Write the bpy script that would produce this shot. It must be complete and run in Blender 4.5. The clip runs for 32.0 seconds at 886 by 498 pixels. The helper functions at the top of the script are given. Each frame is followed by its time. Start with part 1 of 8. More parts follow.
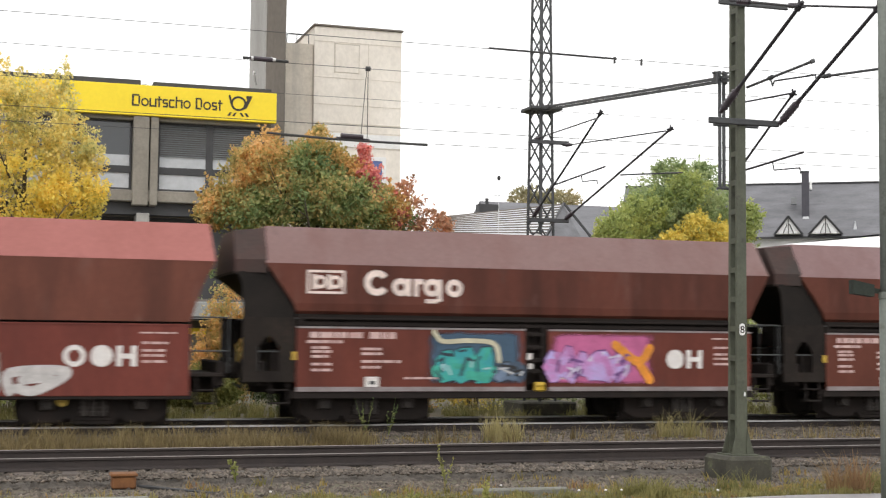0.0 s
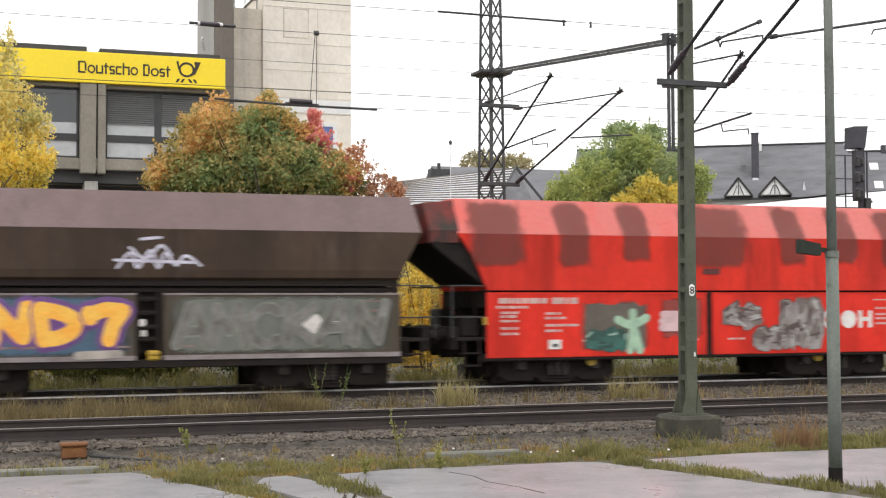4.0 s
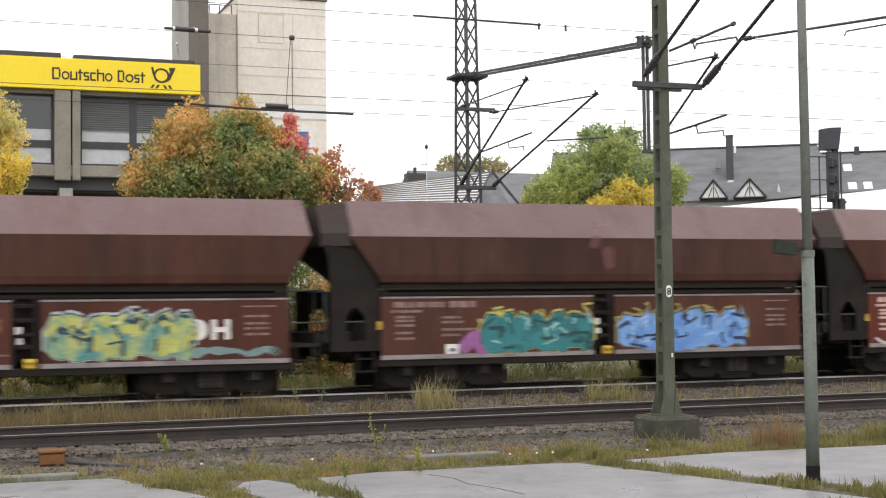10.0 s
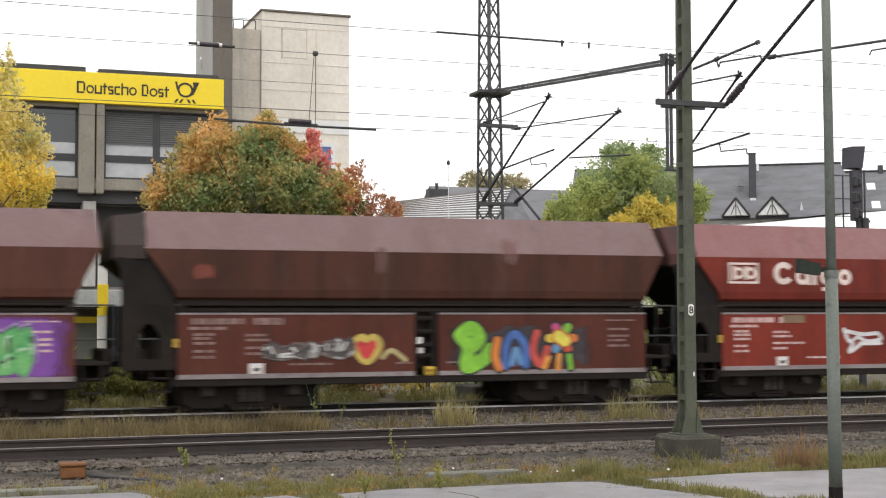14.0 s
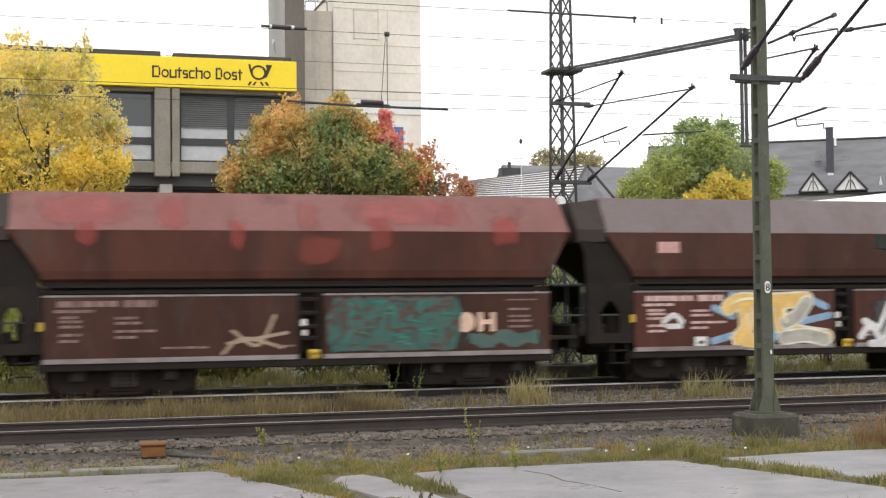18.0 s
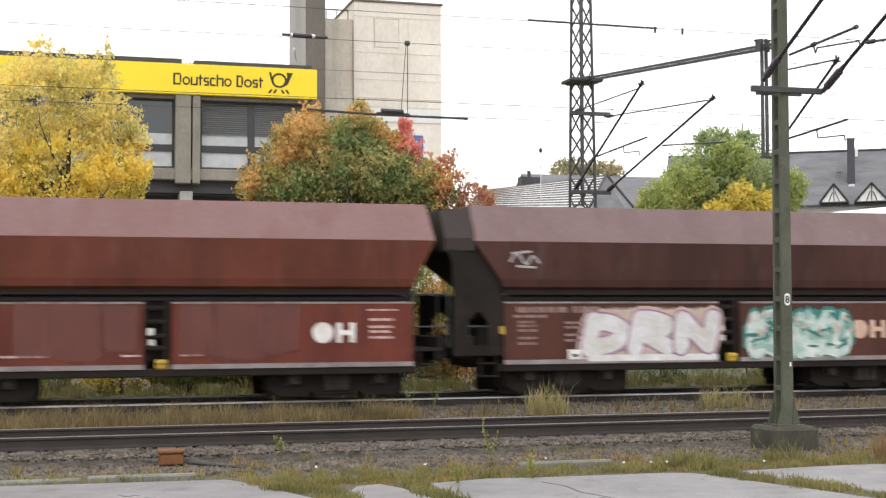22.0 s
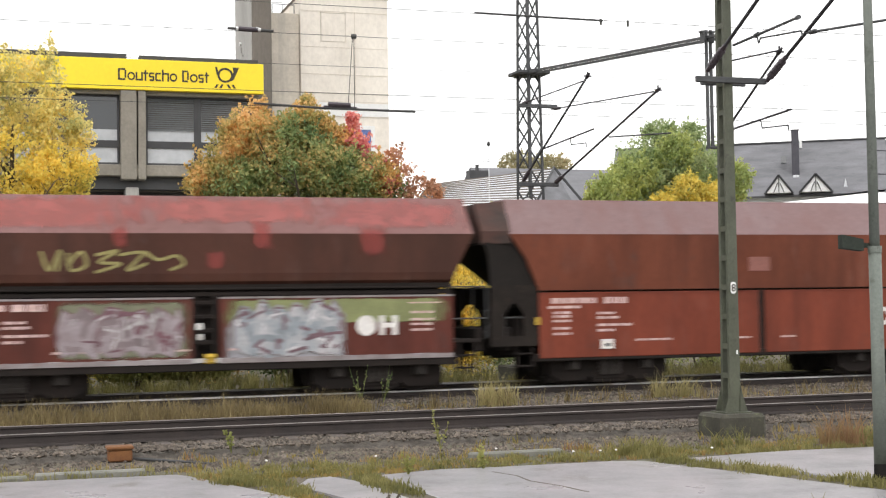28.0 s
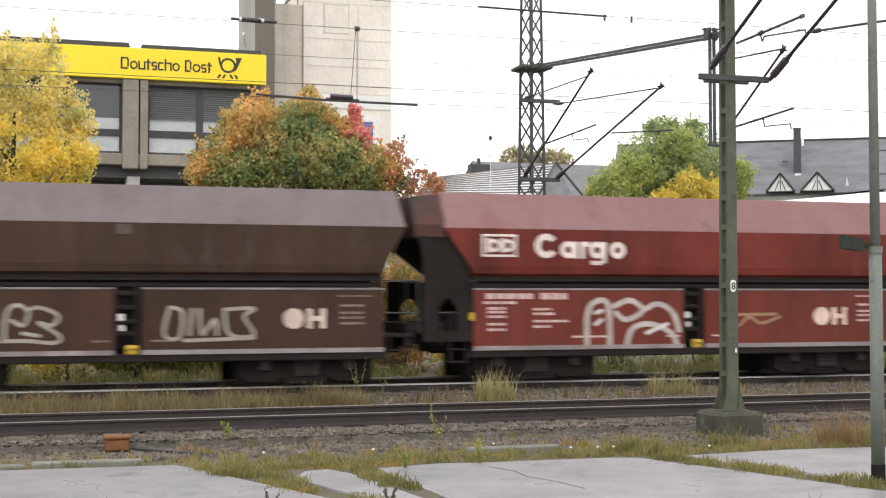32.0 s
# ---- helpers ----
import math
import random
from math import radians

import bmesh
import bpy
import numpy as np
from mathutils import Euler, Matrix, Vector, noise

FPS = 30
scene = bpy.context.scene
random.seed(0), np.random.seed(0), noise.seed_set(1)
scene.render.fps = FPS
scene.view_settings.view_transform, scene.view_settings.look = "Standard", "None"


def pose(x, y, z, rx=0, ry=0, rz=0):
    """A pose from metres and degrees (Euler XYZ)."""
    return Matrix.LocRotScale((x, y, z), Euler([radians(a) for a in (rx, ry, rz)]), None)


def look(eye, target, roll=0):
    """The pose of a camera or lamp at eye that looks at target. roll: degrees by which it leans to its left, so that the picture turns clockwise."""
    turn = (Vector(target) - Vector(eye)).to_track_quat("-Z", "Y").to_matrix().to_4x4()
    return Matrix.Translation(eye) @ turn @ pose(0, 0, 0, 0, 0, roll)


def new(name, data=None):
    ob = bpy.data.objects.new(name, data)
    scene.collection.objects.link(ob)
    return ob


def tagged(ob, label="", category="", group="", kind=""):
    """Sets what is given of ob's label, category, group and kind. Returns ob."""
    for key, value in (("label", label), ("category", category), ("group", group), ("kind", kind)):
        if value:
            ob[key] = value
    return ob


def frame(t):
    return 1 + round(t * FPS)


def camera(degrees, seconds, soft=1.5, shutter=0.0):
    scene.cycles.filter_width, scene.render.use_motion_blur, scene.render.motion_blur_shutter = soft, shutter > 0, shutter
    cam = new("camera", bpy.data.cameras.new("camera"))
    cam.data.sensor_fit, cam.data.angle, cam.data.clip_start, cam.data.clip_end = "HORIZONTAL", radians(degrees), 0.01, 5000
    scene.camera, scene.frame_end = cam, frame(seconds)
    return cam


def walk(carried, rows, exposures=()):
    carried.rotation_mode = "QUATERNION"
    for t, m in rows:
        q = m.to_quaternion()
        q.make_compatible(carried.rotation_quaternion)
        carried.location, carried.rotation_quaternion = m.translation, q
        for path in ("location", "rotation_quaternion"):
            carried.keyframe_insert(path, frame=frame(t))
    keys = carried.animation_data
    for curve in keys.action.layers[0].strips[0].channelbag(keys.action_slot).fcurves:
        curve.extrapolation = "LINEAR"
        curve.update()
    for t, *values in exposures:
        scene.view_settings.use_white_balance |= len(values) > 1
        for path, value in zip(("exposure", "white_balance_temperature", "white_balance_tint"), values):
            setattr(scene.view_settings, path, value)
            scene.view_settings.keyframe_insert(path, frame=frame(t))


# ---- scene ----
cam = camera(35.77, 32.0, soft=1.2, shutter=0.5)
PATH = [
    (0, pose(-0.035, -0.007, 1.645, 93.878, -0.545, -17.777)),
    (0.5, pose(0.004, 0.030, 1.654, 93.790, -0.575, -18.254)),
    (1, pose(0.000, 0.026, 1.652, 93.775, -0.193, -18.477)),
    (1.5, pose(0.006, 0.025, 1.652, 93.278, 0.039, -18.998)),
    (2, pose(0.015, 0.021, 1.646, 92.885, 0.242, -19.256)),
    (2.5, pose(0.014, 0.025, 1.648, 92.674, 0.313, -19.462)),
    (3, pose(0.015, 0.029, 1.650, 92.657, 0.374, -19.506)),
    (3.5, pose(0.017, 0.025, 1.641, 92.545, 0.278, -19.516)),
    (5.5, pose(0.010, 0.016, 1.630, 92.246, 0.408, -20.339)),
    (6, pose(-0.027, 0.002, 1.629, 92.540, 0.609, -19.707)),
    (6.5, pose(-0.010, 0.000, 1.627, 92.839, 0.733, -20.133)),
    (7, pose(-0.009, 0.012, 1.626, 92.758, 0.422, -20.239)),
    (7.5, pose(-0.013, 0.003, 1.624, 92.630, 0.719, -20.980)),
    (8, pose(-0.017, 0.004, 1.621, 92.528, 0.604, -20.902)),
    (8.5, pose(-0.008, 0.016, 1.626, 92.718, 0.595, -19.941)),
    (9, pose(-0.002, 0.015, 1.625, 92.956, 0.225, -19.810)),
    (9.5, pose(-0.012, -0.000, 1.619, 92.637, 0.512, -20.505)),
    (10, pose(-0.009, 0.002, 1.614, 92.612, 0.758, -20.650)),
    (10.5, pose(-0.007, 0.022, 1.623, 92.513, 0.748, -19.967)),
    (11, pose(-0.003, 0.019, 1.625, 92.929, 0.704, -19.736)),
    (11.5, pose(-0.017, 0.003, 1.627, 93.357, 0.626, -19.663)),
    (12, pose(-0.017, 0.006, 1.628, 93.475, 0.687, -19.795)),
    (12.5, pose(-0.014, 0.013, 1.624, 93.284, 0.668, -20.154)),
    (13, pose(-0.014, 0.006, 1.625, 93.136, 0.816, -20.312)),
    (13.5, pose(-0.018, 0.009, 1.628, 93.108, 0.366, -20.094)),
    (14, pose(-0.016, 0.011, 1.628, 93.269, 0.252, -19.794)),
    (14.5, pose(-0.016, 0.008, 1.625, 93.138, 0.338, -19.837)),
    (16.5, pose(0.005, -0.002, 1.631, 92.810, 1.152, -20.081)),
    (17, pose(-0.009, -0.012, 1.640, 93.113, 1.016, -17.618)),
    (17.5, pose(-0.015, -0.018, 1.642, 92.774, 0.856, -16.785)),
    (18, pose(-0.017, 0.000, 1.633, 92.424, 0.655, -16.711)),
    (18.5, pose(-0.016, 0.001, 1.639, 92.020, 0.437, -16.065)),
    (19, pose(-0.022, -0.010, 1.641, 92.419, 0.380, -16.403)),
    (19.5, pose(-0.019, -0.013, 1.637, 92.963, 0.487, -16.182)),
    (20, pose(-0.017, -0.006, 1.644, 93.035, 0.541, -15.997)),
    (20.5, pose(-0.026, -0.022, 1.642, 92.632, 0.665, -15.758)),
    (21, pose(-0.027, -0.018, 1.646, 92.242, 0.675, -15.685)),
    (21.5, pose(-0.019, -0.018, 1.642, 92.095, 0.461, -15.782)),
    (22, pose(-0.014, -0.000, 1.654, 92.773, 0.208, -15.936)),
    (22.5, pose(-0.014, -0.017, 1.645, 93.355, 0.575, -16.920)),
    (23, pose(0.000, -0.009, 1.639, 93.476, 0.721, -18.964)),
    (23.5, pose(-0.004, -0.020, 1.636, 93.453, 0.830, -19.066)),
    (24, pose(0.001, 0.002, 1.638, 93.461, 1.050, -18.816)),
    (24.5, pose(-0.008, -0.005, 1.644, 93.388, 1.125, -18.695)),
    (26.5, pose(-0.009, 0.000, 1.626, 92.574, 1.514, -17.729)),
    (27, pose(-0.013, -0.013, 1.631, 92.467, 1.284, -16.253)),
    (27.5, pose(-0.003, -0.007, 1.627, 92.649, 1.215, -17.763)),
    (28, pose(-0.008, -0.010, 1.617, 92.528, 0.896, -18.028)),
    (28.5, pose(-0.014, -0.015, 1.619, 92.002, 0.570, -17.854)),
    (29, pose(-0.004, 0.010, 1.630, 91.851, 0.378, -17.951)),
    (29.5, pose(-0.007, 0.004, 1.623, 91.973, 0.155, -17.857)),
    (30, pose(-0.011, -0.010, 1.619, 91.848, 0.069, -17.818)),
    (30.5, pose(-0.005, 0.001, 1.620, 91.750, 0.077, -17.883)),
    (31, pose(-0.008, -0.001, 1.619, 91.696, 0.170, -18.022)),
    (31.5, pose(-0.001, 0.000, 1.634, 91.839, 0.217, -18.072)),
    (32, pose(-0.002, -0.001, 1.630, 92.243, 0.081, -18.044)),
]
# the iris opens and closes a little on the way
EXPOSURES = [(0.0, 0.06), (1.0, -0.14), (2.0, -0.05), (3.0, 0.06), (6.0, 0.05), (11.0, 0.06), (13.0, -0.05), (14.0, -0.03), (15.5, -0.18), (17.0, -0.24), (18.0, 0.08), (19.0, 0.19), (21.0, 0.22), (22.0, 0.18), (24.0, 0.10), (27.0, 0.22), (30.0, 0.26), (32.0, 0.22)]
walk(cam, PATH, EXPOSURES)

# ---- light ----
world = bpy.data.worlds.new("overcast_sky")
scene.world = world
world.use_nodes = True
wn, wl = world.node_tree.nodes, world.node_tree.links
sky = wn.new("ShaderNodeTexSky")
sky.sky_type, sky.sun_disc = "NISHITA", False
sky.sun_elevation, sky.sun_rotation = radians(38), radians(200)
sky.dust_density, sky.air_density = 6.0, 1.0
veil = wn.new("ShaderNodeMix")
veil.data_type = "RGBA"
veil.inputs["Factor"].default_value = 0.93
veil.inputs["B"].default_value = (17.3, 17.2, 17.1, 1)
wl.new(sky.outputs["Color"], veil.inputs["A"])
wl.new(veil.outputs["Result"], wn["Background"].inputs["Color"])
wn["Background"].inputs["Strength"].default_value = 0.085
sun = new("sun", bpy.data.lights.new("sun", "SUN"))
sun.data.energy, sun.data.angle, sun.data.color = 0.7, radians(25), (1.0, 0.98, 0.95)
sun.matrix_world = look((-14, -40, 40), (0, 0, 0))

# ---- materials ----
MATS = {}


def surface(name, base, other=None, rough=0.7, metal=0.0, coarse=1.5, fine=30.0, amount=0.5, bump=0.15, island=0.0, grime=None, grime_at=0.55, stretch=(1, 1, 1), spec=0.5, streaks=(), span=0.11):
    """A procedural surface: two tones mixed by coarse and fine noise, stains, relief."""
    m = bpy.data.materials.new(name)
    m.use_nodes = True
    n, l = m.node_tree.nodes, m.node_tree.links
    b = n["Principled BSDF"]
    other = other or tuple(c * 0.6 for c in base)
    tc, info = n.new("ShaderNodeTexCoord"), n.new("ShaderNodeObjectInfo")
    mul = n.new("ShaderNodeVectorMath")
    mul.operation = "MULTIPLY_ADD"
    mul.inputs[1].default_value = stretch
    off = n.new("ShaderNodeMath")
    off.operation = "MULTIPLY"
    off.inputs[1].default_value = 37.0
    l.new(info.outputs["Random"], off.inputs[0])
    l.new(tc.outputs["Object"], mul.inputs[0])
    l.new(off.outputs[0], mul.inputs[2])

    def tex(scale, detail, rough_):
        t = n.new("ShaderNodeTexNoise")
        t.inputs["Scale"].default_value, t.inputs["Detail"].default_value, t.inputs["Roughness"].default_value = scale, detail, rough_
        l.new(mul.outputs[0], t.inputs["Vector"])
        return t

    def mix(fac, a, b_, mode="MIX"):
        x = n.new("ShaderNodeMix")
        x.data_type, x.blend_type = "RGBA", mode
        for sock, v in (("Factor", fac), ("A", a), ("B", b_)):
            if isinstance(v, (int, float, tuple)):
                x.inputs[sock].default_value = (*v, 1) if isinstance(v, tuple) else v
            else:
                l.new(v, x.inputs[sock])
        return x.outputs["Result"]

    def ramp(src, lo, hi):
        r = n.new("ShaderNodeMapRange")
        r.inputs["From Min"].default_value, r.inputs["From Max"].default_value = lo, hi
        l.new(src, r.inputs["Value"])
        return r.outputs["Result"]

    c1, c2 = tex(coarse, 5, 0.6), tex(fine, 4, 0.65)
    col = mix(ramp(c1.outputs["Fac"], 0.35, 0.68), tuple(base), tuple(other))
    grain = mix(ramp(c2.outputs["Fac"], 0.3, 0.7), (0.72, 0.72, 0.72), (1.25, 1.25, 1.25))
    col = mix(amount, col, grain, "MULTIPLY")
    if grime:
        g = tex(coarse * 2.3, 6, 0.75)
        col = mix(ramp(g.outputs["Fac"], grime_at, grime_at + 0.16), col, tuple(grime))
    for k, (tone, at, weight, *size) in enumerate(streaks):
        run = n.new("ShaderNodeVectorMath")
        run.operation = "MULTIPLY_ADD"
        run.inputs[1].default_value = (1.3, 1, 0.16 + 0.25 * k)
        l.new(tc.outputs["Object"], run.inputs[0])
        l.new(off.outputs[0], run.inputs[2])
        t = tex(size[0] if size else 1.1 + 0.9 * k, 5, 0.62)
        l.new(run.outputs[0], t.inputs["Vector"])
        f = n.new("ShaderNodeMath")
        f.operation = "MULTIPLY"
        f.inputs[1].default_value = weight
        l.new(ramp(t.outputs["Fac"], at, at + 0.22), f.inputs[0])
        col = mix(f.outputs[0], col, tuple(tone))
    if island:
        geo = n.new("ShaderNodeNewGeometry")
        v = n.new("ShaderNodeMapRange")
        v.inputs["To Min"].default_value, v.inputs["To Max"].default_value = 1 - island, 1 + island
        l.new(geo.outputs["Random Per Island"], v.inputs["Value"])
        gray = n.new("ShaderNodeCombineColor")
        for i in range(3):
            l.new(v.outputs["Result"], gray.inputs[i])
        col = mix(1.0, col, gray.outputs[0], "MULTIPLY")
    l.new(col, b.inputs["Base Color"])
    b.inputs["Metallic"].default_value = metal
    b.inputs["Specular IOR Level"].default_value = spec
    l.new(ramp_to(n, l, c1.outputs["Fac"], max(0.04, rough - span), min(1, rough + span)), b.inputs["Roughness"])
    if bump:
        bp = n.new("ShaderNodeBump")
        bp.inputs["Strength"].default_value, bp.inputs["Distance"].default_value = bump, 0.02
        l.new(c2.outputs["Fac"], bp.inputs["Height"])
        l.new(bp.outputs["Normal"], b.inputs["Normal"])
    MATS[name] = m
    return m


def ramp_to(n, l, src, lo, hi):
    r = n.new("ShaderNodeMapRange")
    r.inputs["To Min"].default_value, r.inputs["To Max"].default_value = lo, hi
    l.new(src, r.inputs["Value"])
    return r.outputs["Result"]


def leaves(name, tones, patch=0.5):
    """Leaf colours: single leaves vary, and whole boughs turn colour together."""
    m = bpy.data.materials.new(name)
    m.use_nodes = True
    n, l = m.node_tree.nodes, m.node_tree.links
    b = n["Principled BSDF"]
    tc, geo, tex = n.new("ShaderNodeTexCoord"), n.new("ShaderNodeNewGeometry"), n.new("ShaderNodeTexNoise")
    tex.inputs["Scale"].default_value, tex.inputs["Detail"].default_value = patch, 2.0
    l.new(tc.outputs["Object"], tex.inputs["Vector"])
    add = n.new("ShaderNodeMath")
    add.operation = "MULTIPLY_ADD"
    add.inputs[1].default_value = 0.45
    l.new(geo.outputs["Random Per Island"], add.inputs[0])
    sub = n.new("ShaderNodeMapRange")
    sub.inputs["From Min"].default_value, sub.inputs["From Max"].default_value = 0.3, 0.7
    sub.inputs["To Max"].default_value = 0.6
    l.new(tex.outputs["Fac"], sub.inputs["Value"])
    l.new(sub.outputs["Result"], add.inputs[2])
    r = n.new("ShaderNodeValToRGB")
    while len(r.color_ramp.elements) < len(tones):
        r.color_ramp.elements.new(0.5)
    for i, c in enumerate(tones):
        r.color_ramp.elements[i].position = i / (len(tones) - 1)
        r.color_ramp.elements[i].color = (*c, 1)
    l.new(add.outputs[0], r.inputs["Fac"])
    l.new(r.outputs["Color"], b.inputs["Base Color"])
    b.inputs["Roughness"].default_value = 0.6
    b.inputs["Specular IOR Level"].default_value = 0.25
    tr = n.new("ShaderNodeBsdfTranslucent")
    l.new(r.outputs["Color"], tr.inputs["Color"])
    mx = n.new("ShaderNodeMixShader")
    mx.inputs["Fac"].default_value = 0.5
    l.new(b.outputs[0], mx.inputs[1])
    l.new(tr.outputs[0], mx.inputs[2])
    l.new(mx.outputs[0], n["Material Output"].inputs["Surface"])
    return m


def sprayed(name, c, edge=5.0, rough_edge=1.1, upright=1.0, zedge=None, strong=0.95):
    """Paint whose edge fades raggedly into what lies under it."""
    m = surface(name, c, tuple(x * 0.75 for x in c), 0.6, coarse=2.2, fine=18, amount=0.4, bump=0.0)
    n, l = m.node_tree.nodes, m.node_tree.links
    tc, sep = n.new("ShaderNodeTexCoord"), n.new("ShaderNodeSeparateXYZ")
    l.new(tc.outputs["Generated"], sep.inputs[0])

    def math_(op, a, b):
        x = n.new("ShaderNodeMath")
        x.operation = op
        for i, v in enumerate((a, b)):
            if isinstance(v, (int, float)):
                x.inputs[i].default_value = v
            else:
                l.new(v, x.inputs[i])
        return x.outputs[0]

    def inside(axis, sharp):
        s = sep.outputs[axis]
        return math_("MINIMUM", math_("MULTIPLY", math_("MINIMUM", s, math_("SUBTRACT", 1.0, s)), sharp), 1.0)

    tex = n.new("ShaderNodeTexNoise")
    tex.inputs["Scale"].default_value, tex.inputs["Detail"].default_value = 3.5, 4.0
    run = n.new("ShaderNodeVectorMath")
    run.operation = "MULTIPLY"
    run.inputs[1].default_value = (upright, 1, 1 / upright)
    l.new(tc.outputs["Object"], run.inputs[0])
    l.new(run.outputs[0], tex.inputs["Vector"])
    f = math_("ADD", math_("MULTIPLY", inside("X", edge), inside("Z", zedge or edge)), math_("MULTIPLY", math_("SUBTRACT", tex.outputs["Fac"], 0.55), rough_edge))
    f = math_("MINIMUM", math_("MAXIMUM", math_("MULTIPLY", f, 1.3), 0.0), strong)
    mx, tr = n.new("ShaderNodeMixShader"), n.new("ShaderNodeBsdfTransparent")
    l.new(f, mx.inputs["Fac"])
    l.new(tr.outputs[0], mx.inputs[1])
    l.new(n["Principled BSDF"].outputs[0], mx.inputs[2])
    l.new(mx.outputs[0], n["Material Output"].inputs["Surface"])
    return m


def glass(name, tint=(0.02, 0.025, 0.03)):
    m = bpy.data.materials.new(name)
    m.use_nodes = True
    b = m.node_tree.nodes["Principled BSDF"]
    b.inputs["Base Color"].default_value = (*tint, 1)
    b.inputs["Roughness"].default_value = 0.06
    b.inputs["Specular IOR Level"].default_value = 0.9
    return m


M_BALLAST = surface("ballast_stone", (0.132, 0.114, 0.096), (0.060, 0.052, 0.044), 0.95, coarse=9, fine=45, amount=0.8, bump=0.9, grime=(0.10, 0.075, 0.055), island=0.0)
M_STONE = surface("loose_stone", (0.150, 0.125, 0.102), (0.066, 0.054, 0.044), 0.95, coarse=3, fine=40, island=0.55, grime=(0.095, 0.065, 0.048))
M_SOIL = surface("weedy_soil", (0.105, 0.085, 0.062), (0.090, 0.086, 0.046), 0.95, coarse=1.4, fine=18, amount=0.7, bump=0.7, grime=(0.10, 0.095, 0.055))
M_SLAB = surface("wet_concrete_slab", (0.300, 0.288, 0.306), (0.165, 0.160, 0.170), 0.34, coarse=0.8, fine=22, amount=0.65, bump=0.06, grime=(0.10, 0.094, 0.080), grime_at=0.57, span=0.2)
M_KERB = surface("old_concrete_kerb", (0.060, 0.056, 0.042), (0.036, 0.034, 0.026), 0.9, coarse=2, fine=25, bump=0.4, grime=(0.12, 0.13, 0.07))
M_KERBSTONE = surface("pale_kerb_concrete", (0.23, 0.225, 0.20), (0.15, 0.148, 0.128), 0.9, coarse=2, fine=25, bump=0.4, grime=(0.12, 0.125, 0.07), grime_at=0.52)
M_RAIL = surface("rusty_rail_steel", (0.040, 0.029, 0.026), (0.026, 0.021, 0.020), 0.8, 0.0, coarse=2, fine=30)
M_RAILTOP = surface("bright_rail_head", (0.36, 0.35, 0.345), (0.27, 0.26, 0.255), 0.35, 0.9, coarse=3, fine=40, bump=0.03)
M_RAILDULL = surface("dull_rail_head", (0.25, 0.22, 0.205), (0.17, 0.15, 0.14), 0.5, 0.3, coarse=3, fine=40, bump=0.05)
M_SLEEPER = surface("weathered_sleeper", (0.11, 0.085, 0.07), (0.065, 0.055, 0.05), 0.9, coarse=3, fine=25, bump=0.5)
M_DARK = surface("sooty_underframe_steel", (0.017, 0.014, 0.013), (0.026, 0.020, 0.018), 0.9, 0.0, coarse=2, fine=30, grime=(0.030, 0.022, 0.018), spec=0.2)
# near-black for soot and for the shade under the end hoods
M_SOOTSHADE = surface("sooty_shaded_steel", (0.016, 0.014, 0.013), (0.024, 0.020, 0.018), 0.9, coarse=2, fine=30, spec=0.15)
M_WHEEL = surface("wheel_steel", (0.030, 0.025, 0.023), (0.055, 0.045, 0.040), 0.7, 0.2, coarse=3, fine=30)
M_HOPPERIN = surface("coal_dust_inside", (0.02, 0.019, 0.018), (0.04, 0.036, 0.033), 0.95, coarse=2, fine=15, bump=0.6)
M_STRIPE = surface("grey_edge_paint", (0.30, 0.265, 0.27), (0.18, 0.15, 0.15), 0.7, coarse=2.5, fine=30, grime=(0.2, 0.13, 0.12), stretch=(0.6, 1, 1))
M_YELLOW = surface("yellow_enamel", (0.56, 0.37, 0.03), (0.34, 0.22, 0.03), 0.5, coarse=4, fine=30, grime=(0.15, 0.1, 0.04))
M_WHITE = surface("white_stencil_paint", (0.78, 0.76, 0.74), (0.6, 0.55, 0.53), 0.65, coarse=4, fine=25, amount=0.4, bump=0.0)
M_PINKWHITE = surface("faded_stencil_paint", (0.62, 0.46, 0.44), (0.48, 0.30, 0.28), 0.7, coarse=4, fine=25, amount=0.6, bump=0.0)
M_FAINT = surface("grimy_stencil_paint", (0.26, 0.17, 0.155), (0.17, 0.10, 0.09), 0.8, coarse=4, fine=25, amount=0.6, bump=0.0)
M_POST = surface("pale_green_post_paint", (0.185, 0.205, 0.180), (0.135, 0.152, 0.132), 0.6, coarse=2, fine=30, grime=(0.075, 0.08, 0.062))
M_MASTGREEN = surface("green_mast_paint", (0.092, 0.098, 0.068), (0.060, 0.065, 0.045), 0.65, coarse=2, fine=30, grime=(0.045, 0.044, 0.035))
M_GALV = surface("galvanised_steel", (0.085, 0.087, 0.09), (0.055, 0.057, 0.06), 0.6, 0.3, coarse=3, fine=40)
M_ARM = surface("dark_weathered_tube", (0.046, 0.043, 0.050), (0.030, 0.028, 0.032), 0.6, 0.3, coarse=3, fine=40)
M_WIRE = surface("copper_wire", (0.07, 0.07, 0.068), (0.045, 0.045, 0.045), 0.6, 0.3, coarse=2, fine=20, bump=0)
M_INSUL = surface("brown_insulator", (0.045, 0.034, 0.042), (0.065, 0.052, 0.062), 0.35, coarse=4, fine=20)
M_CONCRETE = surface("board_marked_concrete", (0.85, 0.795, 0.72), (0.72, 0.665, 0.595), 0.9, coarse=0.35, fine=5, amount=0.28, bump=0.15, grime=(0.56, 0.53, 0.47), grime_at=0.64, stretch=(1, 1, 0.7), streaks=(((0.5, 0.47, 0.42), 0.62, 0.5),))
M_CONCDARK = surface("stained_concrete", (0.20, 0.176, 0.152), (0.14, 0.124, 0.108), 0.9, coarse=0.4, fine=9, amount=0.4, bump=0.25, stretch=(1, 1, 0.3))
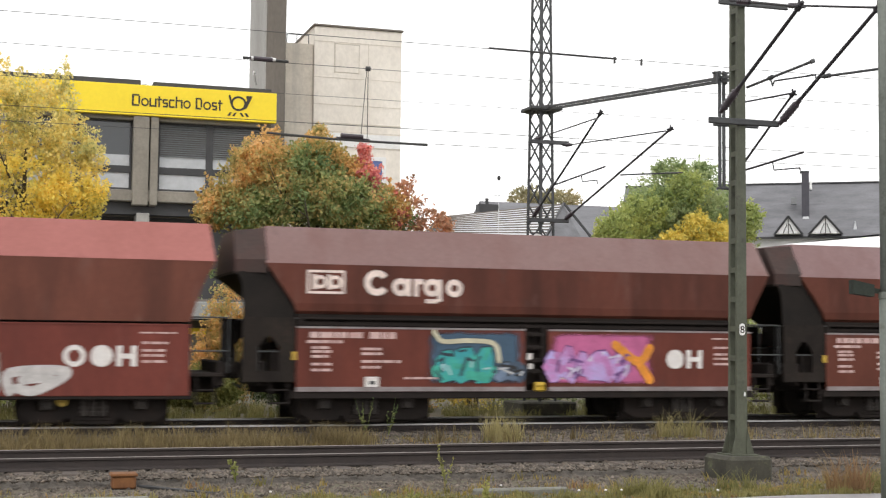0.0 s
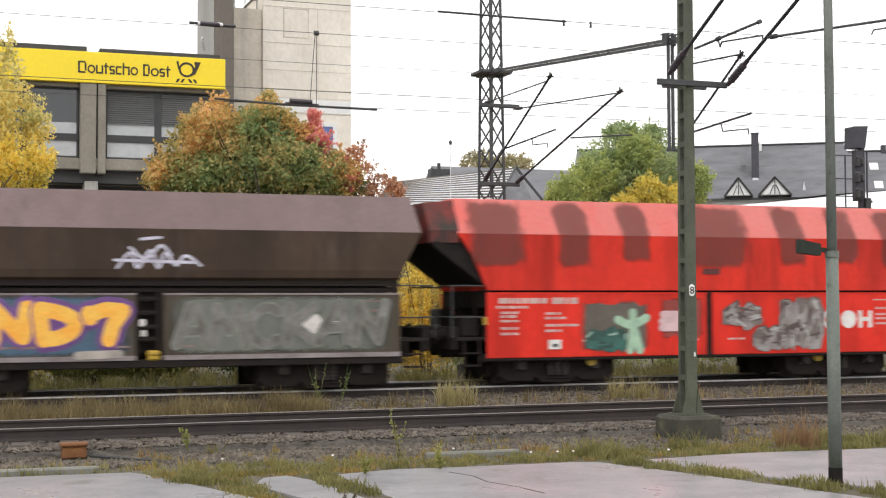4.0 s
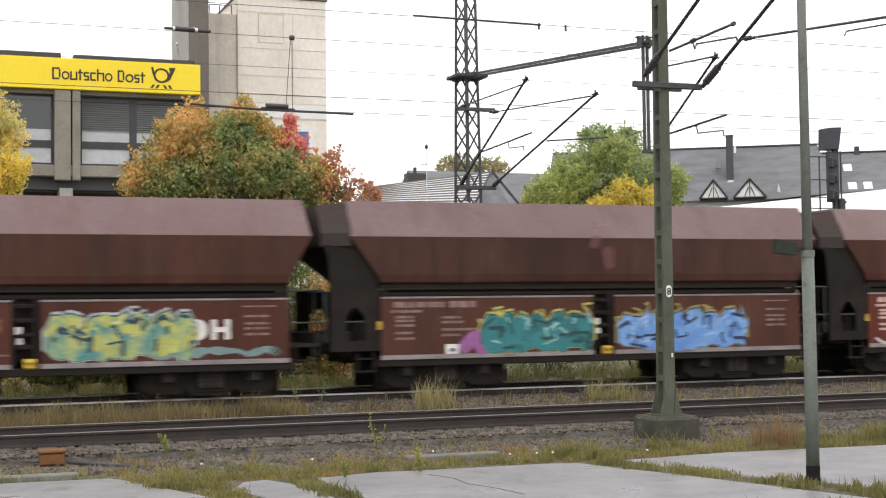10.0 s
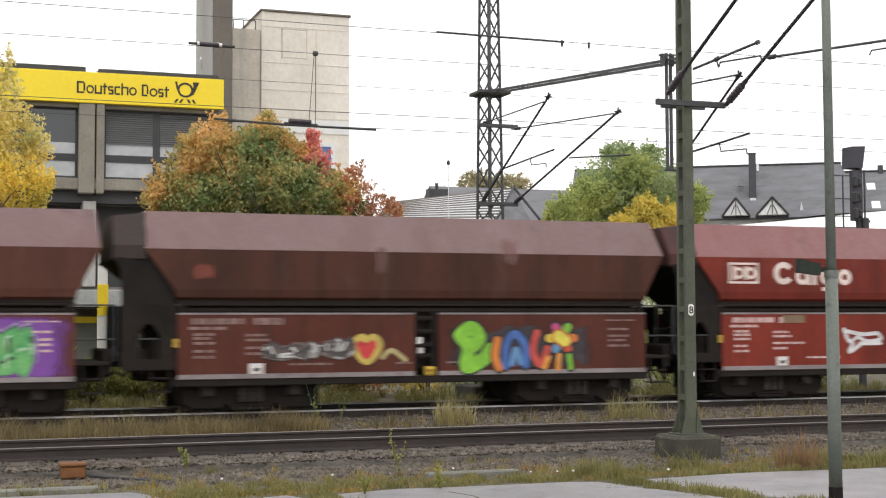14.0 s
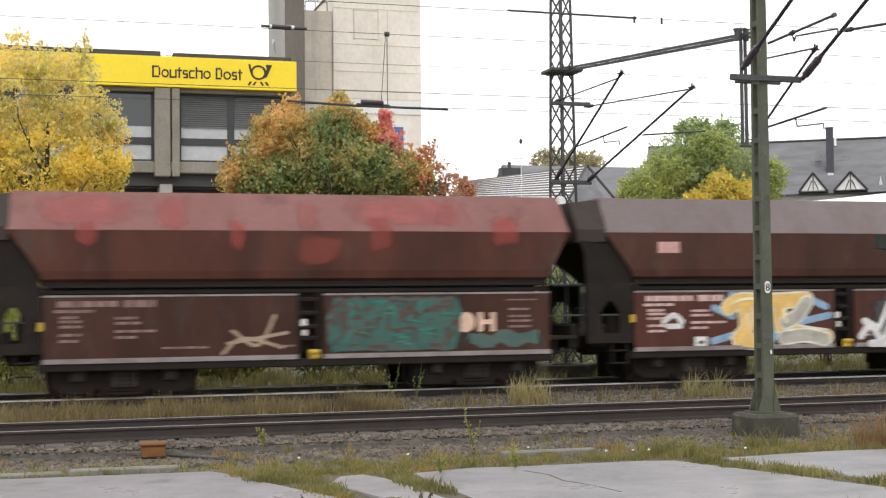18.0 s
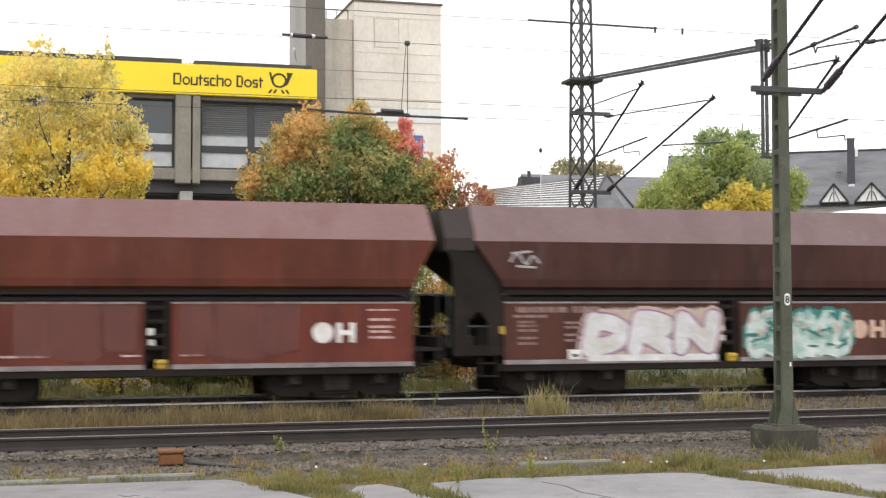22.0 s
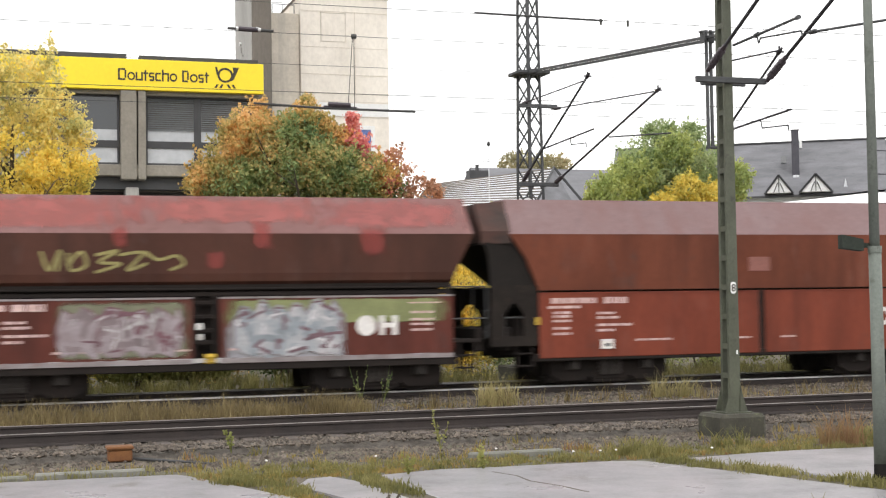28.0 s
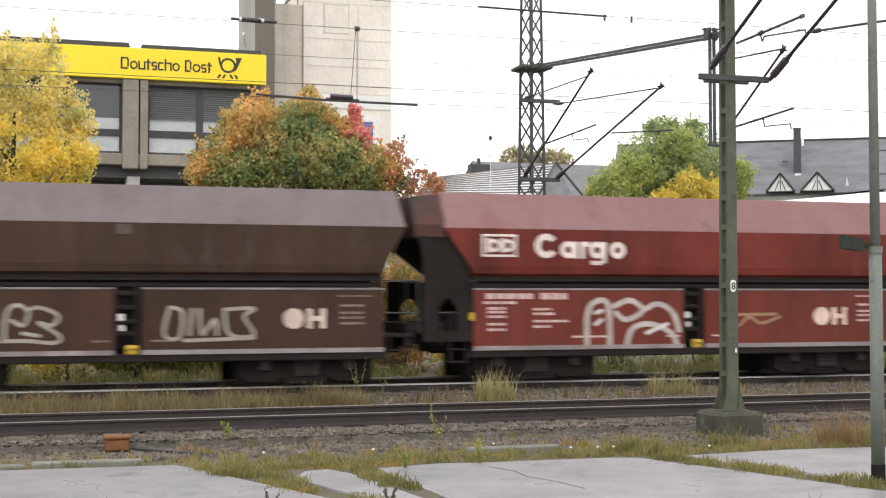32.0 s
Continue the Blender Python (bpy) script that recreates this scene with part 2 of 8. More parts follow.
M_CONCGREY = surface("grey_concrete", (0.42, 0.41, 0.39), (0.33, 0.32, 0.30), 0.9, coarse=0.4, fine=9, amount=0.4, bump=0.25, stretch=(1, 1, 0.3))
M_PILLAR = surface("dark_stained_pillar", (0.285, 0.26, 0.22), (0.21, 0.19, 0.16), 0.9, coarse=0.8, fine=8, amount=0.4, bump=0.2, streaks=(((0.13, 0.125, 0.11), 0.55, 0.6),))
M_CONCWING = surface("weathered_wing_concrete", (0.72, 0.66, 0.575), (0.56, 0.51, 0.44), 0.9, coarse=0.5, fine=6, amount=0.35, bump=0.2, streaks=(((0.33, 0.32, 0.30), 0.56, 0.6),))
M_SIGN = surface("yellow_sign_panel", (0.95, 0.72, 0.02), (0.90, 0.67, 0.02), 0.45, coarse=0.3, fine=6, amount=0.12, bump=0)
M_INK = surface("dark_sign_letters", (0.03, 0.025, 0.02), (0.045, 0.035, 0.02), 0.6, coarse=2, fine=20, bump=0)
M_FRAME = surface("dark_frame_and_recess", (0.035, 0.035, 0.038), (0.055, 0.055, 0.058), 0.6, coarse=1, fine=20, bump=0.05)
M_BRICKSIDE = surface("sooty_brown_panel", (0.024, 0.019, 0.016), (0.015, 0.012, 0.011), 0.9, coarse=1.5, fine=20, grime=(0.034, 0.024, 0.019), spec=0.2)
M_BLIND = surface("grey_blind", (0.20, 0.205, 0.21), (0.16, 0.165, 0.17), 0.6, coarse=0.6, fine=10, bump=0.02)
M_CANOPY = surface("grey_canopy_sheet", (0.36, 0.37, 0.36), (0.28, 0.29, 0.29), 0.6, coarse=0.6, fine=10, bump=0.02)
M_DOORSHEET = surface("grey_door_sheet", (0.24, 0.26, 0.24), (0.18, 0.20, 0.18), 0.6, coarse=0.6, fine=10, bump=0.02)
M_PALEPANE = surface("pale_pane", (0.50, 0.51, 0.53), (0.40, 0.42, 0.44), 0.25, coarse=0.5, fine=3, amount=0.3, bump=0.0)
M_PANE = glass("window_pane")
M_SLATE = surface("slate_roof", (0.19, 0.19, 0.205), (0.130, 0.131, 0.140), 0.8, coarse=0.5, fine=8, amount=0.5, bump=0.15, stretch=(0.5, 1, 3.0), grime=(0.10, 0.10, 0.105), grime_at=0.58)
M_CORR = surface("pale_roof_sheet", (0.66, 0.67, 0.69), (0.56, 0.57, 0.60), 0.6, coarse=0.4, fine=6, amount=0.3, bump=0.1)
M_RENDER = surface("white_render", (0.84, 0.84, 0.83), (0.78, 0.78, 0.78), 0.85, coarse=0.4, fine=9, amount=0.2, bump=0.1)
M_BARK = surface("tree_bark", (0.10, 0.08, 0.06), (0.06, 0.05, 0.04), 0.95, coarse=3, fine=30, bump=0.6, stretch=(1, 1, 0.3))
M_ORANGE = surface("orange_rust_box", (0.20, 0.085, 0.028), (0.13, 0.05, 0.018), 0.85, coarse=5, fine=35, grime=(0.12, 0.06, 0.03))
M_DARKGREEN = surface("dark_green_casing", (0.035, 0.042, 0.034), (0.025, 0.03, 0.025), 0.8, coarse=3, fine=30, spec=0.2)
M_BLACKPAINT = surface("black_paint", (0.03, 0.03, 0.032), (0.05, 0.05, 0.05), 0.6, coarse=3, fine=30)
M_TAR = surface("tar_coat", (0.010, 0.010, 0.011), (0.022, 0.020, 0.018), 0.9, coarse=6, fine=40, spec=0.1)
M_SIGNAL = surface("signal_back_paint", (0.045, 0.043, 0.056), (0.065, 0.063, 0.075), 0.65, coarse=3, fine=30)

# ---- mesh tools ----


class Geo:
    """Collects vertices and faces for one mesh."""

    def __init__(self):
        self.v, self.f = [], []

    def add(self, verts, faces):
        o = len(self.v)
        self.v += [tuple(p) for p in verts]
        self.f += [tuple(i + o for i in f) for f in faces]
        return self

    def box(self, x0, x1, y0, y1, z0, z1, c=0.0):
        """A box; c is the width of its chamfered edges."""
        X, Y, Z = (x0, x1), (y0, y1), (z0, z1)
        if not c:
            v = [(X[i], Y[j], Z[k]) for i in (0, 1) for j in (0, 1) for k in (0, 1)]
            return self.add(v, [(0, 1, 3, 2), (4, 6, 7, 5), (0, 4, 5, 1), (2, 3, 7, 6), (0, 2, 6, 4), (1, 5, 7, 3)])
        c = min(c, 0.45 * abs(x1 - x0), 0.45 * abs(y1 - y0), 0.45 * abs(z1 - z0))
        v, idx = [], {}
        for i in (0, 1):
            for j in (0, 1):
                for k in (0, 1):
                    p = [X[i], Y[j], Z[k]]
                    s = [c if i == 0 else -c, c if j == 0 else -c, c if k == 0 else -c]
                    for a in range(3):
                        q = list(p)
                        for b in range(3):
                            if b != a:
                                q[b] += s[b]
                        idx[i, j, k, a] = len(v)
                        v.append(q)
        f = []
        for a in range(3):
            b, d = [(1, 2), (0, 2), (0, 1)][a]
            for s in (0, 1):
                ring = []
                for tb, td in ((0, 0), (1, 0), (1, 1), (0, 1)):
                    t = [0, 0, 0]
                    t[a], t[b], t[d] = s, tb, td
                    ring.append(idx[t[0], t[1], t[2], a])
                f.append(ring if (s == 1) == (a != 1) else ring[::-1])
            for tb in (0, 1):
                for td in (0, 1):
                    t0, t1 = [0, 0, 0], [0, 0, 0]
                    t1[a] = 1
                    t0[b] = t1[b] = tb
                    t0[d] = t1[d] = td
                    f.append([idx[t0[0], t0[1], t0[2], b], idx[t1[0], t1[1], t1[2], b], idx[t1[0], t1[1], t1[2], d], idx[t0[0], t0[1], t0[2], d]])
        for i in (0, 1):
            for j in (0, 1):
                for k in (0, 1):
                    f.append([idx[i, j, k, a] for a in range(3)])
        return self.add(v, f)

    def tube(self, p0, p1, r0, r1=None, n=8, cap=True):
        p0, p1 = Vector(p0), Vector(p1)
        r1 = r0 if r1 is None else r1
        d = (p1 - p0).normalized()
        a = d.orthogonal().normalized()
        b = d.cross(a)
        v = []
        for p, r in ((p0, r0), (p1, r1)):
            for i in range(n):
                t = 2 * math.pi * i / n
                v.append(p + a * (r * math.cos(t)) + b * (r * math.sin(t)))
        f = [(i, (i + 1) % n, n + (i + 1) % n, n + i) for i in range(n)]
        if cap:
            f += [tuple(range(n))[::-1], tuple(range(n, 2 * n))]
        return self.add(v, f)

    def path(self, pts, r, n=6):
        for a, b in zip(pts[:-1], pts[1:]):
            self.tube(a, b, r, n=n)
        return self

    def bar(self, p0, p1, w, h):
        """A flat or square bar between two points; w sideways, h upright."""
        p0, p1 = Vector(p0), Vector(p1)
        d = (p1 - p0).normalized()
        up = Vector((0, 0, 1)) if abs(d.z) < 0.9 else Vector((0, 1, 0))
        s = d.cross(up).normalized() * (w / 2)
        u = s.cross(d).normalized() * (h / 2)
        v = [p + s * i + u * j for p in (p0, p1) for i, j in ((-1, -1), (1, -1), (1, 1), (-1, 1))]
        return self.add(v, [(3, 2, 1, 0), (4, 5, 6, 7), (0, 1, 5, 4), (1, 2, 6, 5), (2, 3, 7, 6), (3, 0, 4, 7)])

    def prism(self, prof, x0, x1):
        """A closed y-z outline drawn out along x."""
        n = len(prof)
        v = [(x0, y, z) for y, z in prof] + [(x1, y, z) for y, z in prof]
        f = [(i, (i + 1) % n, n + (i + 1) % n, n + i) for i in range(n)]
        return self.add(v, f + [tuple(range(n))[::-1], tuple(range(n, 2 * n))])

    def plate(self, outline, y0, y1):
        """A closed x-z outline drawn out along y."""
        n = len(outline)
        v = [(x, y0, z) for x, z in outline] + [(x, y1, z) for x, z in outline]
        f = [(i, (i + 1) % n, n + (i + 1) % n, n + i) for i in range(n)]
        return self.add(v, f + [tuple(range(n))[::-1], tuple(range(n, 2 * n))])

    def disc(self, x, z, y0, y1, r, n=20, hole=0.0):
        if not hole:
            return self.plate([(x + r * math.cos(2 * math.pi * i / n), z + r * math.sin(2 * math.pi * i / n)) for i in range(n)], y0, y1)
        v, f = [], []
        for i in range(n):
            c, s = math.cos(2 * math.pi * i / n), math.sin(2 * math.pi * i / n)
            v += [(x + r * c, y0, z + r * s), (x + hole * c, y0, z + hole * s), (x + r * c, y1, z + r * s), (x + hole * c, y1, z + hole * s)]
            a, b = 4 * i, 4 * ((i + 1) % n)
            f += [(a, b, b + 1, a + 1), (a + 2, a + 3, b + 3, b + 2), (a, a + 2, b + 2, b), (a + 1, b + 1, b + 3, a + 3)]
        return self.add(v, f)

    def mesh(self, name, material=None, smooth=False):
        me = bpy.data.meshes.new(name)
        me.from_pydata(self.v, [], self.f)
        bm = bmesh.new()
        bm.from_mesh(me)
        bmesh.ops.recalc_face_normals(bm, faces=bm.faces)
        bm.to_mesh(me)
        bm.free()
        if material:
            me.materials.append(material)
        if smooth:
            me.polygons.foreach_set("use_smooth", [True] * len(me.polygons))
        return me


def part(name, geo, material, parent=None, label="", at=None, smooth=False):
    """Links one mesh object, a thing or a part of one."""
    data = geo.mesh(name, material, smooth) if isinstance(geo, Geo) else geo
    ob = new(name, data)
    if parent:
        ob.parent = parent
    if at:
        ob.location = at
    if label:
        ob["label"] = label
    return ob


def thing(name, label, category, at=(0, 0, 0), group="", kind=""):
    ob = new(name)
    ob.location = at
    ob.empty_display_size = 0.2
    return tagged(ob, label, category, group, kind)


def soup(name, verts, faces, material):
    """A mesh from arrays, for what nobody could count."""
    me = bpy.data.meshes.new(name)
    me.from_pydata(verts.tolist() if hasattr(verts, "tolist") else verts, [], faces.tolist() if hasattr(faces, "tolist") else faces)
    me.materials.append(material)
    return me


def letters(text, size, bold=0.0, depth=0.004):
    """Words in the built-in font as a mesh that stands upright and faces -y; its origin is at the lower left."""
    cu = bpy.data.curves.new("letters", "FONT")
    cu.body, cu.size, cu.offset, cu.extrude = text, size, bold, depth / 2
    cu.resolution_u = 3
    ob = bpy.data.objects.new("letters", cu)
    scene.collection.objects.link(ob)
    me = bpy.data.meshes.new_from_object(ob.evaluated_get(bpy.context.evaluated_depsgraph_get()))
    bpy.data.objects.remove(ob)
    me.transform(Matrix.Rotation(math.pi / 2, 4, "X"))
    return me

# ---- ground, tracks and paving ----
NEAR_Y, TRAIN_Y = 20.55, 29.3
rng = np.random.default_rng(5)


def sheet(name, x0, x1, y0, y1, z, material, nx=2, ny=2, rough=0.0, seed=1):
    g = np.random.default_rng(seed)
    xs, ys = np.linspace(x0, x1, nx), np.linspace(y0, y1, ny)
    v = [(x, y, z + rough * g.uniform(-1, 1)) for y in ys for x in xs]
    f = [(j * nx + i, j * nx + i + 1, (j + 1) * nx + i + 1, (j + 1) * nx + i) for j in range(ny - 1) for i in range(nx - 1)]
    return soup(name, v, f, material)


ground = tagged(new("ground", sheet("ground", -1500, 2500, -600, 3000, -0.30, M_SOIL)), "brown weedy soil between the railway tracks", "ground", kind="structure")


def track(name, yc, head, label, x0, x1, low=(0.0, 0.0)):
    """Ballast bed, two rails and sleepers; low is how far the near and the far rail lie below the datum."""
    dz = -0.8 * max(low)
    bed = Geo().prism([(yc - 2.15, -0.34), (yc - 1.55, -0.20 + dz), (yc + 1.55, -0.20 + dz), (yc + 2.15, -0.34)], -120, 260)
    bed = tagged(part("ballast_bed", bed, M_BALLAST), "grey-brown crushed stone ballast under the rails", "ballast", kind="structure")
    tr = thing(name, label, "railway track", (0, 0, 0), kind="structure")
    bright = head is M_RAILTOP
    for s, h in zip((-1, 1), low):
        y = yc + s * 0.7535

        def lay(prof):
            return Geo().prism([(y + a, b - h) for a, b in prof], -120, 260)

        rail = part("rail", lay([(-0.075, -0.172), (0.075, -0.172), (0.07, -0.155), (0.012, -0.13), (0.010, -0.045), (0.036, -0.035), (0.036, -0.006), (-0.036, -0.006), (-0.036, -0.035), (-0.010, -0.045), (-0.012, -0.13), (-0.07, -0.155)]), M_RAIL, tr)
        # bright heads get flared flanks in bright metal, shaped for a sky gleam
        part("rail_head", lay([(-0.042, -0.036), (0.042, -0.036), (0.034, -0.002), (0.028, 0.001), (-0.028, 0.001), (-0.034, -0.002)] if bright else [(-0.034, -0.0055), (0.034, -0.0055), (0.028, 0.0), (-0.028, 0.0)]), head, rail, "worn running surface of the rail")
    sl = Geo().box(-0.13, 0.13, -1.3, 1.3, -0.27 + dz, -0.178 + dz, 0.015).mesh("sleeper", M_SLEEPER)
    x = x0
    while x < x1:
        o = part("sleeper", sl, None, tr, at=(x, yc, 0))
        o.rotation_euler.z = radians(rng.uniform(-0.8, 0.8))
        x += 0.63
    return tr


track("near_track", NEAR_Y, M_RAILDULL, "railway track with rusty rails on stone ballast", -6, 42)
track("train_track", TRAIN_Y, M_RAILTOP, "railway track with bright worn rails under the train", -6, 50, (0.11, 0.055))


def stones(name, n, x0, x1, y0, y1, z, r0, r1, material, label, category, seed):
    """Loose stones, each an uneven little block, in one mesh."""
    g = np.random.default_rng(seed)
    base = np.array([(1, 0, 0), (-1, 0, 0), (0, 1, 0), (0, -1, 0), (0, 0, 1), (0, 0, -1)], float)
    tri = np.array([(0, 2, 4), (2, 1, 4), (1, 3, 4), (3, 0, 4), (2, 0, 5), (1, 2, 5), (3, 1, 5), (0, 3, 5)])
    c = np.stack([g.uniform(x0, x1, n), g.uniform(y0, y1, n), np.full(n, z)], 1)
    r = g.uniform(r0, r1, n)
    v = base[None] * (r[:, None, None] * g.uniform(0.55, 1.25, (n, 6, 1))) + g.normal(0, 0.18, (n, 6, 3)) * r[:, None, None]
    a = g.uniform(0, 6.28, n)
    ca, sa = np.cos(a), np.sin(a)
    x, y = v[..., 0].copy(), v[..., 1].copy()
    v[..., 0], v[..., 1] = x * ca[:, None] - y * sa[:, None], x * sa[:, None] + y * ca[:, None]
    v[..., 2] *= 0.75
    v += c[:, None]
    f = (tri[None] + 6 * np.arange(n)[:, None, None]).reshape(-1, 3)
    return tagged(new(name, soup(name, v.reshape(-1, 3), f, material)), label, category, kind="stuff")


stones("loose_ballast", 26000, -2, 30, NEAR_Y - 2.0, NEAR_Y + 2.0, -0.195, 0.018, 0.045, M_STONE, "loose grey-brown ballast stones along the near track", "stones", 11)
stones("loose_ballast", 9000, -2, 34, TRAIN_Y - 2.1, TRAIN_Y + 1.6, -0.285, 0.025, 0.05, M_STONE, "loose grey-brown ballast stones along the train's track", "stones", 12)
stones("trackside_gravel", 15000, -1, 22, 16.2, 18.75, -0.30, 0.015, 0.045, M_STONE, "loose dirty gravel beside the near track", "stones", 13)

stones("trackside_gravel", 15000, 4.5, 32, 22.5, 27.3, -0.30, 0.02, 0.05, M_STONE, "loose grey gravel between the two tracks", "stones", 14)

# paving of large cast slabs with weedy joints
pavement = tagged(new("pavement"), "damp grey concrete slab paving with weedy joints", "pavement", kind="structure")
SLABS = [[(-3.2, 10.6), (3.66, 10.6), (2.05, 15.55), (1.94, 15.76), (-3.2, 16.05)],
         [(3.78, 10.6), (3.98, 10.6), (3.72, 13.8), (3.65, 14.42), (3.50, 14.88), (3.22, 14.78), (2.98, 14.2)],
         [(4.12, 10.6), (8.48, 10.6), (7.79, 13.2), (7.42, 14.33), (7.28, 14.83), (6.92, 14.95), (5.37, 14.98), (4.83, 15.05), (4.06, 14.82)],
         [(8.98, 10.6), (13.4, 10.6), (13.4, 14.75), (11.37, 14.8), (9.41, 14.96), (8.72, 14.9), (7.87, 14.76), (7.95, 14.06), (8.18, 13.26), (8.42, 12.45), (8.67, 12.0)],
         [(13.55, 10.6), (18.5, 10.6), (18.5, 14.7), (13.55, 14.7)],
         [(-10, 11.3), (-3.35, 11.3), (-3.35, 15.9), (-10, 15.9)],
         [(-10, 2.0), (-1.5, 2.0), (-1.5, 10.4), (-10, 10.4)], [(-1.35, 2.0), (7, 2.0), (7, 10.2), (-1.35, 10.2)], [(7.15, 2.0), (16, 2.0), (16, 10.2), (7.15, 10.2)],
         [(-10, -8), (-1.5, -8), (-1.5, 1.85), (-10, 1.85)], [(-1.35, -8), (7, -8), (7, 1.85), (-1.35, 1.85)], [(7.15, -8), (16, -8), (16, 1.85), (7.15, 1.85)]]
for i, o in enumerate(SLABS):
    top = -0.195 - 0.006 * (i % 3)
    n = len(o)
    cx, cy = sum(p[0] for p in o) / n, sum(p[1] for p in o) / n
    g = Geo()
    ring = [(x, y, -0.33) for x, y in o] + [(x, y, top - 0.012) for x, y in o] + [(cx + (x - cx) * 0.992, cy + (y - cy) * 0.992, top) for x, y in o]
    g.add(ring, [(j, (j + 1) % n, n + (j + 1) % n, n + j) for j in range(n)] + [(n + j, n + (j + 1) % n, 2 * n + (j + 1) % n, 2 * n + j) for j in range(n)] + [tuple(range(2 * n, 3 * n))])
    part("slab", g, M_SLAB, pavement)
crack = tagged(new("weedy_crack"), "dark weedy crack across a paving slab", "crack", kind="structure")
for (xa, ya), (xb, yb) in zip(((5.28, 14.55), (5.40, 14.1), (5.36, 13.6), (5.50, 13.1)), ((5.40, 14.1), (5.36, 13.6), (5.50, 13.1), (5.56, 12.55))):
    part("crack_filling", Geo().bar((xa, ya, -0.2095), (xb, yb, -0.2095), 0.022, 0.010), M_SOIL, crack)
verge = tagged(new("verge", sheet("verge", -10, 20, 10.3, 16.25, -0.224, M_SOIL, 190, 50, 0.011, 8)), "mossy soil in the joints and along the paving", "soil", kind="structure")
kerb = tagged(new("kerb"), "old mossy concrete kerb stones half hidden in grass", "kerb", kind="structure")
for i in range(16):
    x = -6 + i * 1.28
    o = part("kerb_stone", Geo().box(0, 1.22, 0, 0.14, -0.3, -0.145, 0.02), M_KERBSTONE, kerb, at=(x, 16.08 - 0.02 * max(0, x) + rng.uniform(-0.02, 0.02), rng.uniform(-0.02, 0.0) - (0.075 if 1.5 < x < 5.5 or x > 6.0 else 0.0)))
    o.rotation_euler.z = radians(rng.uniform(-2, 1))

# ---- the coal train ----
HALF = 5.27
LONG = (1, 2, 18)
LENGTH, LENGTH_LONG, MORE = 12.5353, 12.9945, 0.25


def train_x(t):
    """How far the train has come: the middle of the wagon that is first seen whole."""
    return (((1.84577504e-06 * t + 3.30041396e-07) * t + 0.01709615) * t + 7.79289376) * t + 10.805077


def behind(k):
    """How far the middle of wagon k lies behind that of wagon 0; the plain wagons are longer."""
    if k <= 0:
        return LENGTH * k - 0.19
    return sum((LENGTH_LONG if a in LONG else LENGTH) / 2 for j in range(k) for a in (j, j + 1))


def wheelset_mesh():
    g = Geo()
    g.tube((0, -1.0, 0), (0, 1.0, 0), 0.085, n=10)
    for s in (-1, 1):
        y = s * 0.72
        rings = [(0.10, y - 0.09), (0.12, y - 0.05), (0.36, y - 0.03), (0.37, y - 0.065), (0.455, y - 0.065), (0.46, y + 0.03 * s), (0.37, y + 0.065), (0.36, y + 0.03), (0.12, y + 0.05), (0.10, y + 0.09)]
        n = 24
        v = [(r * math.cos(2 * math.pi * i / n), yy, r * math.sin(2 * math.pi * i / n)) for r, yy in rings for i in range(n)]
        f = [(k * n + i, k * n + (i + 1) % n, (k + 1) * n + (i + 1) % n, (k + 1) * n + i) for k in range(len(rings) - 1) for i in range(n)]
        g.add(v, f)
        for k in range(5):
            a = 2 * math.pi * k / 5
            g.tube((0.24 * math.cos(a), y - 0.05, 0.24 * math.sin(a)), (0.24 * math.cos(a), y + 0.05, 0.24 * math.sin(a)), 0.035, n=6)
    return g.mesh("wheelset", M_WHEEL)


def side_frame_mesh(s):
    """A cast bogie side frame with its springs and axle boxes."""
    y0, y1 = (s * 0.95, s * 1.10) if s > 0 else (-1.10, -0.95)
    out = [(-1.42, 0.24), (-1.42, 0.60), (-1.20, 0.70), (-0.72, 0.66), (-0.45, 0.80), (0.45, 0.80), (0.72, 0.66), (1.20, 0.70), (1.42, 0.60), (1.42, 0.24), (1.18, 0.10), (0.62, 0.10), (0.50, 0.20), (0.36, 0.06), (-0.36, 0.06), (-0.50, 0.20), (-0.62, 0.10), (-1.18, 0.10)]
    g = Geo().plate(out, y0, y1)
    o = s * 1.10
    for x in (-0.9, 0.9):
        g.tube((x, o - 0.02 * s, 0.46), (x, o + 0.10 * s, 0.46), 0.15, 0.12, n=12)
        g.box(x - 0.16, x + 0.16, min(o, o + 0.05 * s), max(o, o + 0.05 * s), 0.34, 0.60, 0.02)
    for x in (-0.18, 0.0, 0.18):
        for k in range(4):
            g.tube((x, o - 0.1 * s, 0.36 + 0.07 * k), (x, o - 0.1 * s, 0.40 + 0.07 * k), 0.085, n=8)
    g.box(-0.34, 0.34, min(o - 0.18 * s, o + 0.03 * s), max(o - 0.18 * s, o + 0.03 * s), 0.12, 0.20, 0.02)
    # added dark plate that darkens the gaps between the wheels
    g.box(-1.46, 1.46, min(s * 0.86, s * 0.93), max(s * 0.86, s * 0.93), 0.05, 0.60, 0.01)
    for x in (-1.44, -0.36, 0.36, 1.44):
        g.box(x - 0.05, x + 0.05, min(s * 0.66, s * 0.80), max(s * 0.66, s * 0.80), 0.2, 0.7, 0.01)
    return g.mesh("side_frame", M_DARK)


